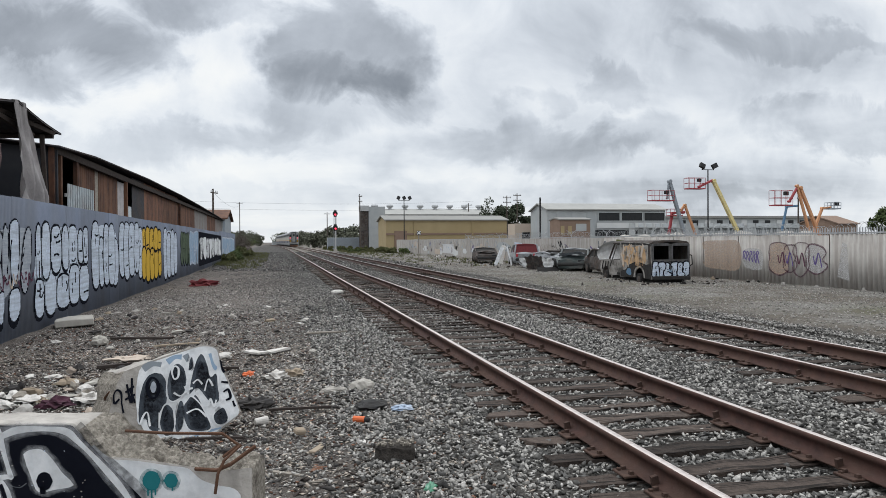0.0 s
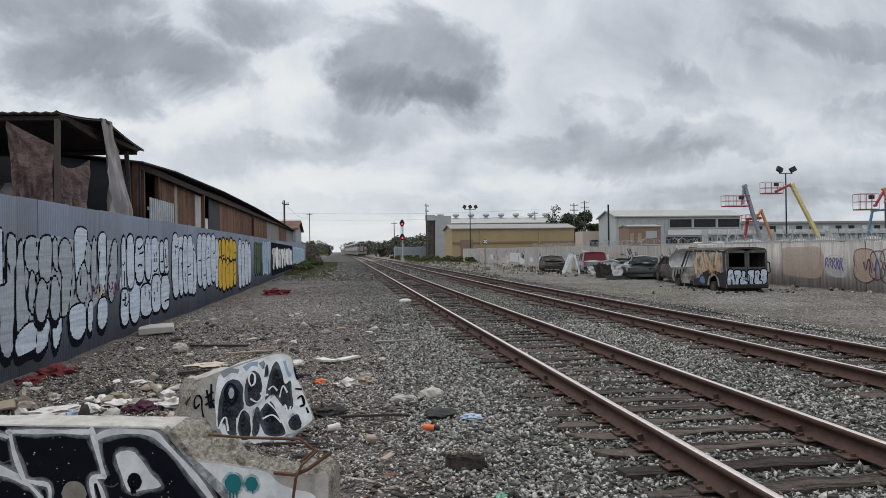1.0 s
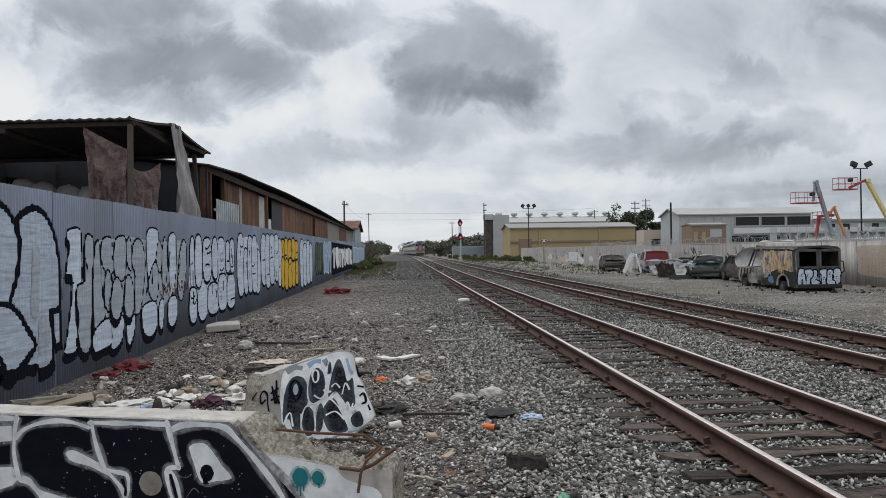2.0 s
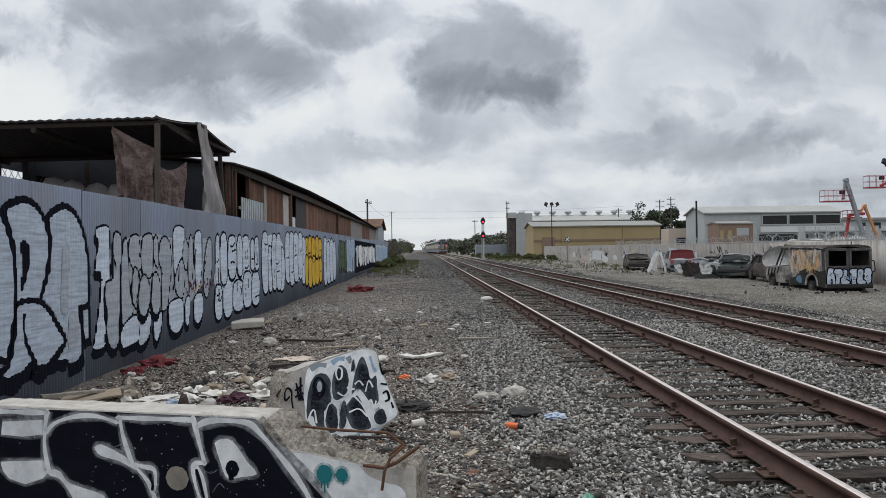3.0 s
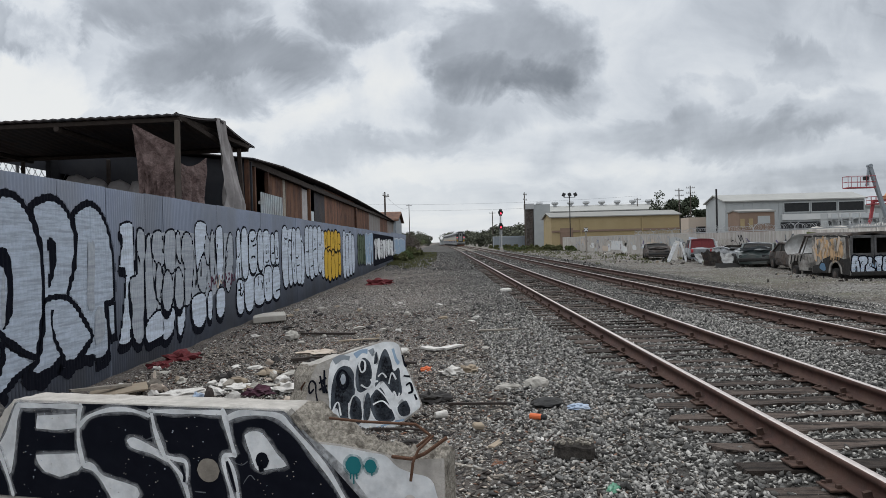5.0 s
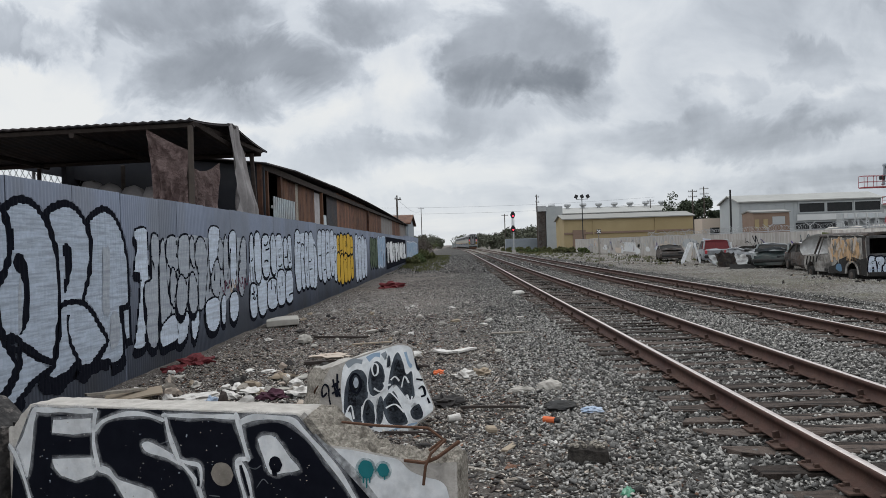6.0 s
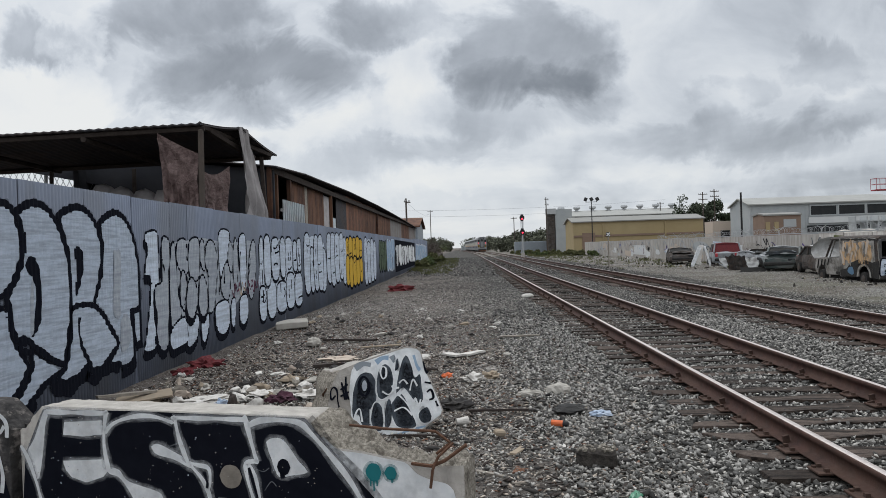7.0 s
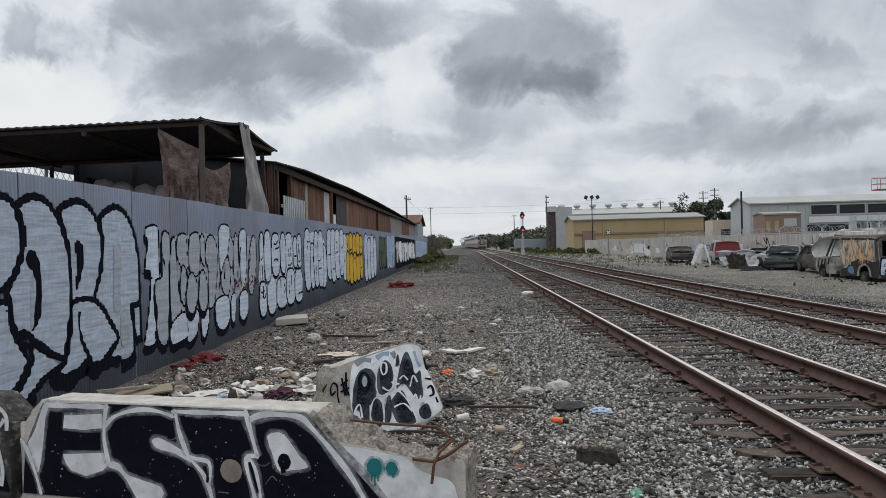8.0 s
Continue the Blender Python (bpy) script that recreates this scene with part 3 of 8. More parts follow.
def fence():
    f = thing("corrugated_fence", "grey painted corrugated metal fence covered in graffiti", "fence", kind="structure")
    rng = random.Random(5)
    y = -4.0
    while y < 84:
        w = rng.choice((1.22, 1.22, 0.92, 1.5, 0.7)) if y < 50 else 2.4
        top = FENCE_TOP + rng.uniform(-0.008, 0.008) + (0.12 if y > 60 else 0)
        ks = sorted({y, y + w} | {q for j in range(int(y / RIB) - 1, int((y + w) / RIB) + 2) for q in ((j + 0.35) * RIB, (j + 0.5) * RIB, (j + 0.85) * RIB, j * RIB) if y < q < y + w})
        lean, out = 0.0, rng.uniform(0, 0.002)
        verts, faces = [], []
        for q in ks:
            for z, d in ((-0.12, 0), (top, 0), (top, -0.012), (-0.12, -0.012)):
                verts.append((fence_x(q) + out + d + lean * z, min(max(q, y + 0.004), y + w - 0.004), z))
        for j in range(len(ks) - 1):
            for i in range(4):
                a, b = j * 4 + i, j * 4 + (i + 1) % 4
                faces.append((a, a + 4, b + 4, b))
        p = new("fence_panel", raw_mesh("fence_panel", np.array(verts), np.array(faces), "fence"))
        p.parent = f
        y += w
    for k in range(28):
        bm = fresh()
        box(bm, (FENCE_X - 0.10, -4 + k * 3.15, 1.2), (0.09, 0.09, 2.5), bevel=0.008)
        part("fence_post", bm, "dark_wood", f)
    for z in (0.5, 1.35, 2.2):
        bm = fresh()
        box(bm, (FENCE_X - 0.05, 40, z), (0.045, 88, 0.09))
        part("fence_rail", bm, "dark_wood", f)
    return f


fence_thing = fence()

# ---- wall round the yard on the east side ----
YARD_X, YARD_TOP = 18.6, 1.84


def yard_wall():
    f = thing("yard_wall", "patched pale yard wall with graffiti and razor wire", "wall", kind="structure")
    rng = random.Random(8)
    y = 2.0
    k = 0
    while y < 104:
        w = 2.44 if y < 34 else 6.0
        top = YARD_TOP + (0.0015 * max(y - 30, 0)) + rng.uniform(-0.02, 0.02)
        if y < 34:      # ribbed metal stretch
            ks = np.arange(y + 0.004, y + w - 0.003, 0.05)
            verts, faces = [], []
            for j, q in enumerate(ks):
                d = (0, 0.03, 0.03, 0)[j % 4]
                for z, e in ((-0.1, 0), (top, 0), (top, 0.03), (-0.1, 0.03)):
                    verts.append((YARD_X + d + e, q, z))
            for j in range(len(ks) - 1):
                for i in range(4):
                    a, b = j * 4 + i, j * 4 + (i + 1) % 4
                    faces.append((a, b, b + 4, a + 4))
            p = new("wall_panel", raw_mesh("wall_panel", np.array(verts), np.array(faces), "yard_wall"))
            p.parent = f
        else:
            bm = fresh()
            box(bm, (YARD_X + 0.10, y + w / 2, top / 2 - 0.05), (0.18, w - 0.012, top + 0.1), bevel=0.012)
            part("wall_panel", bm, "yard_wall", f)
        y += w
        k += 1
    bm = fresh()
    box(bm, (YARD_X + 0.05, 53, YARD_TOP + 0.06), (0.10, 102, 0.05))
    part("top_rail", bm, "galv", f)
    return f


yard_wall_thing = yard_wall()

# ---- buildings beyond the yard ----
def shed_building(name, label, x0, x1, y0, y1, eave, ridge, wall, roof, along="x", overhang=0.35):
    """A plain pitched hall. along: the direction of the ridge."""
    t = thing(name, label, "building", pose((x0 + x1) / 2, (y0 + y1) / 2, 0))
    w, d = x1 - x0, y1 - y0
    if along == "x":
        outline = [(-d / 2, -0.2), (d / 2, -0.2), (d / 2, eave), (0, ridge), (-d / 2, eave)]
        to3 = lambda u, v, q: (-w / 2 + q, u, v)
        length = w
    else:
        outline = [(-w / 2, -0.2), (w / 2, -0.2), (w / 2, eave), (0, ridge), (-w / 2, eave)]
        to3 = lambda u, v, q: (u, -d / 2 + q, v)
        length = d
    bm = fresh()
    prism(bm, outline, to3, length)
    part("wall", bm, wall, t)
    half = (d if along == "x" else w) / 2
    rise = (ridge - eave) / half
    for s in (-1, 1):
        o = overhang
        sl = [(s * (half + o), eave - rise * o + 0.02), (0, ridge + 0.02), (0, ridge + 0.2), (s * (half + o), eave - rise * o + 0.2)]
        bm = fresh()
        if along == "x":
            prism(bm, sl, lambda u, v, q: (-w / 2 - o + q, u, v), length + 2 * o)
        else:
            prism(bm, sl, lambda u, v, q: (u, -d / 2 - o + q, v), length + 2 * o)
        part("roof", bm, roof, t)
    return t


def window_strip(t, x0, x1, z0, z1, y, count, mat="dark_glass", frame="wall_grey"):
    """Windows in a row on a wall that faces south, in the building's own axes."""
    w = (x1 - x0) / count
    for i in range(count):
        bm = fresh()
        cx = x0 + w * (i + 0.5)
        for sx in (-1, 1):
            box(bm, (cx + sx * (w / 2 - 0.12), y - 0.06, (z0 + z1) / 2), (0.16, 0.16, z1 - z0 + 0.2))
        for z in (z0, z1):
            box(bm, (cx, y - 0.06, z), (w - 0.42, 0.16, 0.18))
        f = part("window", bm, frame, t)
        bm = fresh()
        box(bm, (cx, y - 0.02, (z0 + z1) / 2), (w - 0.38, 0.04, z1 - z0))
        part("pane", bm, mat, f, "dark window pane")


tan = shed_building("tan_warehouse", "long low tan sheet-metal warehouse with a brown band", 20.3, 44.3, 130, 140, 5.7, 6.6, "plaster_tan", "roof_grey")
bm = fresh()
box(bm, (0, -5.1, 3.1), (24.0, 0.12, 0.35))
part("band", bm, "brick_brown", tan)
for x in (-6.5, 5.0):
    bm = fresh()
    box(bm, (x, -5.1, 2.7), (0.25, 0.2, 5.4))
    part("downpipe", bm, "plaster_tan", tan)
bm = fresh()
box(bm, (-9.2, -5.08, 1.6), (2.4, 0.14, 4.2))
part("door", bm, "brick_brown", tan)

factory = shed_building("factory_hall", "pale factory hall with roof vents behind the warehouse", 24.5, 54.5, 170, 190, 8.3, 10.0, "wall_white", "roof_light")
for i in range(8):
    bm = fresh()
    x = -14.6 + i * 4.0
    tube(bm, (x, -1.2, 9.6), (x, -1.2, 10.5), 0.42, 10)
    tube(bm, (x, -1.2, 10.45), (x, -1.2, 10.8), 0.62, 12, 0.95)
    tube(bm, (x, -1.2, 10.8), (x, -1.2, 11.2), 0.95, 12, 0.8)
    part("roof_vent", bm, "galv", factory)
for x, w in ((-10, 5), (-3, 4), (4, 4.5), (9.5, 3.2), (13.4, 2.2)):
    bm = fresh()
    box(bm, (x, -9.9, 7.9), (w, 0.5, 1.1))
    part("clerestory", bm, "wall_grey", factory)

hall = shed_building("metal_hall", "large grey corrugated metal hall with a ribbon of dark windows", 44.8, 67.0, 110, 118, 6.9, 8.0, "wall_grey", "roof_light")
window_strip(hall, -1.9, 11.1, 4.95, 6.5, -4, 3)
bm = fresh()
box(bm, (4.5, -4.12, 4.2), (13.2, 0.2, 0.95))
part("canopy", bm, "wall_white", hall)
bm = fresh()
box(bm, (4.4, -4.1, 2.9), (13.4, 0.16, 1.0))
part("shutter", bm, "dark_glass", hall)
for x in np.linspace(-10.8, -2.5, 7):
    bm = fresh()
    box(bm, (float(x), -4.03, 3.3), (0.10, 0.06, 6.6))
    part("wall_rib", bm, "wall_grey", hall)

brown = shed_building("brown_office", "small brown block building with a low roof", 38.6, 43.2, 90, 93.6, 4.5, 4.75, "brick_brown", "roof_grey", overhang=0.12)
for x in (-1.9, -0.8):
    bm = fresh()
    box(bm, (x, -1.82, 3.1), (0.55, 0.06, 1.2))
    part("window", bm, "plaster_tan", brown)
bm = fresh()
box(bm, (0.9, -1.82, 3.5), (1.6, 0.06, 1.0))
part("window", bm, "wall_grey", brown)

low = thing("apartment_block", "long flat-roofed grey apartment block far behind the yard", "building", pose(112, 156, 0))
bm = fresh()
box(bm, (0, 0, 3.4), (42, 10, 7.2))
part("wall", bm, "wall_grey", low)
bm = fresh()
box(bm, (0, 0, 7.15), (43, 11, 0.5))
part("roof", bm, "roof_grey", low)
for i in range(12):
    bm = fresh()
    box(bm, (-19 + i * 3.4, -5.05, 5.7), (1.5, 0.12, 1.3))
    part("window", bm, "dark_glass" if i % 3 else "wall_white", low)
house = shed_building("gabled_house", "far house with a red-brown gable roof", 111.0, 115.4, 118, 130, 4.6, 6.3, "brick_brown", "brick_brown", "x")
pink = thing("pink_annex", "pale pink plastered annex with a doorway", "building", pose(44.3, 122, 0))
bm = fresh()
box(bm, (0, 0, 2.3), (3.6, 4, 5.0))
part("wall", bm, "peach_paint", pink)
bm = fresh()
box(bm, (0.3, -2.04, 1.6), (1.6, 0.1, 3.2))
part("door", bm, "dark_glass", pink)
tower = thing("stair_tower", "dark concrete tower beside the warehouse", "building", pose(20.0, 152, 0))
bm = fresh()
box(bm, (-1.2, 0, 4.2), (1.5, 3, 8.6))
part("wall", bm, "burnt", tower)
bm = fresh()
box(bm, (1.5, 0, 4.6), (3.6, 3, 9.4))
part("wall", bm, "wall_grey", tower)
bm = fresh()
box(bm, (-1.2, -0.6, 8.9), (2.0, 2.4, 1.2))
part("platform", bm, "galv", tower)

# ---- poles and lights ----
def utility_pole(x, y, h, arms=2, turn=0.0):
    t = thing("utility_pole", "dark wooden utility pole with crossarms", "utility pole", pose(x, y, 0, rz=turn), "utility poles")
    bm = fresh()
    tube(bm, (0, 0, -0.3), (0, 0, h), 0.17, 8, 0.11)
    part("pole", bm, "pole_wood", t)
    for i in range(arms):
        z = h - 0.5 - 1.1 * i
        bm = fresh()
        box(bm, (0, -0.16, z), (1.9, 0.1, 0.12))
        a = part("crossarm", bm, "pole_wood", t)
        for k in (-0.85, -0.45, 0.45, 0.85):
            bm = fresh()
            tube(bm, (k, -0.16, z + 0.07), (k, -0.16, z + 0.3), 0.05, 6)
            part("insulator", bm, "galv", a)
    return t


def wires(a, b, za, zb, label="thin black overhead wire"):
    t = thing("overhead_wire", label, "cable", group="overhead wires")
    bm = fresh()
    pts = []
    for i in range(13):
        s = i / 12
        p = Vector(a).lerp(Vector(b), s)
        pts.append((p.x, p.y, za + (zb - za) * s - 1.2 * 4 * s * (1 - s)))
    path_tube(bm, pts, 0.018, 4)
    part("wire", bm, "black_metal", t)


utility_pole(51.1, 150, 11.9)
utility_pole(53.9, 151, 12.5)
utility_pole(49.0, 175, 11.5, 1, 20)
utility_pole(-7.5, 90, 8.4, 1, 70)
utility_pole(-11.5, 240, 15, 1)
utility_pole(17.5, 148, 11.8, 2, 60)
utility_pole(86.0, 100, 10.0, 2, 30)
utility_pole(15.0, 210, 10.5, 1)
t = thing("flue_pipe", "dark metal flue standing beside the hall", "chimney", pose(39.6, 100, 0))
bm = fresh()
tube(bm, (0, 0, -0.2), (0, 0, 8.3), 0.14, 8)
part("pipe", bm, "black_metal", t)
wires((-40, 190, 0), (60, 205, 0), 11.5, 12.0)
wires((-40, 195, 0), (60, 209, 0), 13.5, 14.0)
wires((-7.5, 90, 0), (-11.5, 240, 0), 8, 14)


def flood_light(x, y, h, heads, wide):
    t = thing("flood_light", "tall pole with a bar of black floodlights", "street lamp", pose(x, y, 0), "floodlights")
    bm = fresh()
    tube(bm, (0, 0, -0.2), (0, 0, h), 0.10, 8, 0.07)
    part("pole", bm, "black_metal", t)
    bm = fresh()
    box(bm, (0, 0, h - 0.05), (wide, 0.08, 0.08))
    part("bar", bm, "black_metal", t)
    for i in range(heads):
        k = (i / (heads - 1) - 0.5) * wide
        bm = fresh()
        tilt = 25 if k < 0 else -25
        box(bm, (k, -0.12, h + 0.42), (0.75 if heads == 2 else 0.55, 0.35, 0.6), ry=tilt, rx=-12, bevel=0.05)
        box(bm, (k * 0.9, 0, h + 0.1), (0.09, 0.09, 0.34))
        part("lamp_head", bm, "black_metal", t)
    return t


flood_light(51.8, 75, 10.3, 2, 1.7)
flood_light(22.0, 120, 8.9, 3, 2.0)

# ---- railway signal and crossing post ----
t = thing("railway_signal", "two-headed railway signal showing red on a slim mast", "signal", pose(8.35, 100, 0))
bm = fresh()
tube(bm, (0, 0, -0.2), (0, 0, 6.3), 0.085, 8)
part("mast", bm, "galv", t)
for z in (5.75, 3.75):
    bm = fresh()
    tube(bm, (0, -0.12, z), (0, 0.06, z), 0.36, 16)
    box(bm, (0, 0.0, z), (0.42, 0.2, 1.0), bevel=0.08)
    head = part("signal_head", bm, "black_metal", t)
    bm = fresh()
    tube(bm, (0.02, -0.19, z - 0.15), (0.02, -0.12, z - 0.15), 0.115, 12)
    part("lens", bm, "red_lamp", head, "lit red lens")
    bm = fresh()
    tube(bm, (0.02, -0.17, z + 0.24), (0.02, -0.12, z + 0.24), 0.14, 12)
    part("lens", bm, "dark_glass", head)
bm = fresh()
for s in (-0.2, 0.2):
    tube(bm, (s, 0.3, 0), (s, 0.16, 5.6), 0.02, 5)
part("ladder", bm, "galv", t)
bm = fresh()
box(bm, (0, 0, 0.35), (0.5, 0.5, 0.7), bevel=0.03)
part("base", bm, "concrete", t)

t = thing("marker_post", "thin trackside post with a small crossed white marker", "sign post", pose(10.5, 50.4, 0))
bm = fresh()
tube(bm, (0, 0, -0.2), (0, 0, 2.3), 0.045, 8)
part("post", bm, "scrap_wood", t)
bm = fresh()
box(bm, (0, -0.04, 2.35), (0.30, 0.03, 0.30))
plate = part("plate", bm, "black_metal", t)
bm = fresh()
for a in (45, -45):
    box(bm, (0, -0.062 - 0.004 * (a > 0), 2.35), (0.07, 0.012, 0.34), ry=a)
part("cross", bm, "white_paint", plate)

# ---- painted shapes ----
def smooth(pts, closed=True, n=6):
    """A Catmull-Rom curve through the points."""
    k, out = len(pts), []
    for i in range(k if closed else k - 1):
        p = [pts[(i + j) % k] if closed else pts[min(max(i + j, 0), k - 1)] for j in (-1, 0, 1, 2)]
        for s in range(n):
            t = s / n
            out.append(tuple(0.5 * (2 * p[1][c] + (p[2][c] - p[0][c]) * t + (2 * p[0][c] - 5 * p[1][c] + 4 * p[2][c] - p[3][c]) * t * t
                                    + (3 * p[1][c] - p[0][c] - 3 * p[2][c] + p[3][c]) * t ** 3) for c in (0, 1)))
    return out if closed else out + [tuple(pts[-1])]


def grow(loop, d):
    """A closed outline moved outwards by d, with a slightly unsteady hand."""
    k = len(loop)
    turn = 1 if sum(a[0] * b[1] - b[0] * a[1] for a, b in zip(loop, loop[1:] + loop[:1])) > 0 else -1
    out = []
    for i, (u, v) in enumerate(loop):
        (ua, va), (ub, vb) = loop[i - 1], loop[(i + 1) % k]
        du, dv = ub - ua, vb - va
        n = math.hypot(du, dv) or 1
        w = d * turn * (1 + 0.25 * math.sin(2.1 * i + 9 * u))
        out.append((u + dv / n * w, v - du / n * w))
    return out


def pill(y0, y1, z0, z1, rng):
    """A tall rounded letter stroke."""
    c, h, m, r = (y0 + y1) / 2, (y1 - y0) / 2, (z0 + z1) / 2, (z1 - z0) / 2
    pts = []
    for k in range(14):
        a = 2 * math.pi * (k + 0.5) / 14
        x, z = math.cos(a), math.sin(a)
        pts.append((c + h * math.copysign(abs(x) ** 0.7, x) * rng.uniform(0.94, 1.06), m + r * math.copysign(abs(z) ** 0.75, z) * rng.uniform(0.97, 1.02)))
    return smooth(pts, True, 3)


class Paint:
    """Paint on a surface: filled outlines and brush strokes, each laid over the one before."""

    def __init__(self, surface, step=0.02, lift=0.004, up=0.0012, ribbed=False):
        self.surface, self.step, self.lift, self.up, self.ribbed = surface, step, lift + 0.002, up, ribbed
        self.verts, self.faces, self.index, self.keys = [], [], [], []

    def mat(self, key):
        if key not in self.keys:
            self.keys.append(key)
        return self.keys.index(key)

    def quad(self, four, layer, i):
        a = len(self.verts)
        self.verts += [self.surface(u, v, self.lift + layer * self.up) for u, v in four]
        self.faces.append((a, a + 1, a + 2, a + 3))
        self.index.append(i)

    def fill(self, loops, key, layer=0):
        """Fill between the loops (even-odd) in narrow upright slabs."""
        i = self.mat(key)
        us = [p[0] for lp in loops for p in lp]
        lo, hi = min(us), max(us)
        corners = {p[0] for p in loops[0]} if len(loops[0]) == 4 else set()
        cuts = sorted({lo, hi} | corners | {k * self.step for k in range(int(lo / self.step), int(hi / self.step) + 2) if lo < k * self.step < hi})

        def at(u):
            hits = []
            for lp in loops:
                for (ua, va), (ub, vb) in zip(lp, lp[1:] + lp[:1]):
                    if (ua <= u) != (ub <= u):
                        hits.append(va + (vb - va) * (u - ua) / (ub - ua))
            return sorted(hits)

        for a, b in zip(cuts, cuts[1:]):
            if b - a < 1e-5:
                continue
            ea, eb = (b - a) * (0.03 if a == lo else 1e-4), (b - a) * (0.03 if b == hi else 1e-4)
            ha, hb = at(a + ea), at(b - eb)
            if len(ha) != len(hb):
                ha = hb = at((a + b) / 2)
            for k in range(0, len(ha) - 1, 2):
                self.quad(((a, ha[k]), (b, hb[k]), (b, hb[k + 1]), (a, ha[k + 1])), layer, i)

    def stroke(self, pts, width, key, layer=1, closed=False, n=6, curve=True, shift=(0, 0)):
        i = self.mat(key)
        line = smooth(pts, closed, n) if curve else list(pts)
        fine = []
        ring = line + line[:1] if closed else line
        for (ua, va), (ub, vb) in zip(ring, ring[1:]):
            m = max(1, int(abs(ub - ua) / self.step))
            fine += [(ua + (ub - ua) * s / m + shift[0], va + (vb - va) * s / m + shift[1]) for s in range(m)]
        fine.append((ring[-1][0] + shift[0], ring[-1][1] + shift[1]))
        sides, k = [], len(fine)
        for j, (u, v) in enumerate(fine):
            a, b = fine[max(j - 1, 0)], fine[min(j + 1, k - 1)]
            if closed and j in (0, k - 1):
                a, b = fine[-2], fine[1]
            du, dv = b[0] - a[0], b[1] - a[1]
            d = math.hypot(du, dv) or 1
            w = width / 2 * (1 + 0.22 * math.sin(j * 0.37 + u * 5))
            sides.append(((u - dv / d * w, v + du / d * w), (u + dv / d * w, v - du / d * w)))
        if self.ribbed:
            self.fill([[q[0] for q in sides] + [q[1] for q in reversed(sides)]], key, layer)
            return
        for (a, b), (c, d) in zip(sides, sides[1:]):
            self.quad((b, d, c, a), layer, i)

    def letter(self, loop, fill, line, base, width, shade=(-0.025, -0.04), mist=False):
        """A filled letter with an outline round it and a painted drop shadow."""
        wide = grow(loop, width / 2)
        if mist:
            self.fill([grow(loop, width * 0.85)], "mist_black", base - 0.4)
        if shade:
            self.fill([[(u + shade[0], v + shade[1]) for u, v in wide]], line, base)
        self.fill([wide], line, base + 1)
        self.fill([grow(loop, -width / 2)], fill, base + 2)

    def make(self, name, parent, label=""):
        v, back = np.unique(np.round(np.array(self.verts), 4), axis=0, return_inverse=True)
        f = back.reshape(-1)[np.array(self.faces)]
        ok = np.array([len(set(q)) == 4 for q in f.tolist()])
        me = raw_mesh(name, v, f[ok], tuple(self.keys), False, np.array(self.index)[ok])
        ob = new(name, me)
        ob.parent = parent
        if label:
            ob["label"] = label
        return ob


def on_fence(u, v, d):
    return (FENCE_X - 0.012 + RIB_DEEP * rib(u) + 0.002 + d, u, v)


def letter_loop(y0, y1, z0, z1, rng, form=None):
    """A fat rounded letter-like shape."""
    w, h = y1 - y0, z1 - z0
    lean = rng.uniform(-0.08, 0.12) * w
    pts = [(0.1, 0.15), (0.5, 0.0), (0.9, 0.12), (1.0, 0.35), (0.95 + rng.uniform(-0.12, 0.06), 0.52), (1.0, 0.72), (0.86, 0.94), (0.5, 1.0), (0.12, 0.93), (0.0, 0.7),
           (0.05 + rng.uniform(-0.08, 0.1), 0.48), (0.0, 0.32)]
    form = rng.choice((0, 0, 1, 2, 3)) if form is None else form
    if form == 1:
        pts = [(0.0, 0.08), (0.3, 0.0), (0.48, 0.1), (0.5, 0.34), (0.62, 0.3), (0.66, 0.04), (0.9, 0.0), (1.08, 0.1), (1.0, 0.5), (0.92, 0.86), (0.55, 1.0), (0.1, 0.95), (0.0, 0.6)]
    elif form == 2:
        pts = [(0.05, 0.1), (0.5, 0.0), (1.0, 0.06), (1.12, 0.22), (0.9, 0.3), (0.72, 0.36), (0.76, 0.6), (0.8, 0.9), (0.5, 1.02), (0.1, 0.94), (0.02, 0.6), (0.0, 0.3)]
    elif form == 3:
        pts = [(0.2, 0.06), (0.5, 0.0), (0.72, 0.08), (0.74, 0.4), (1.0, 0.52), (1.06, 0.8), (0.86, 0.98), (0.5, 1.0), (0.05, 0.96), (-0.06, 0.78), (0.16, 0.66), (0.2, 0.36)]
    return smooth([(y0 + w * (u + rng.uniform(-0.05, 0.05)) + lean * (v - 0.5), z0 + h * (v + rng.uniform(-0.02, 0.02))) for u, v in pts])


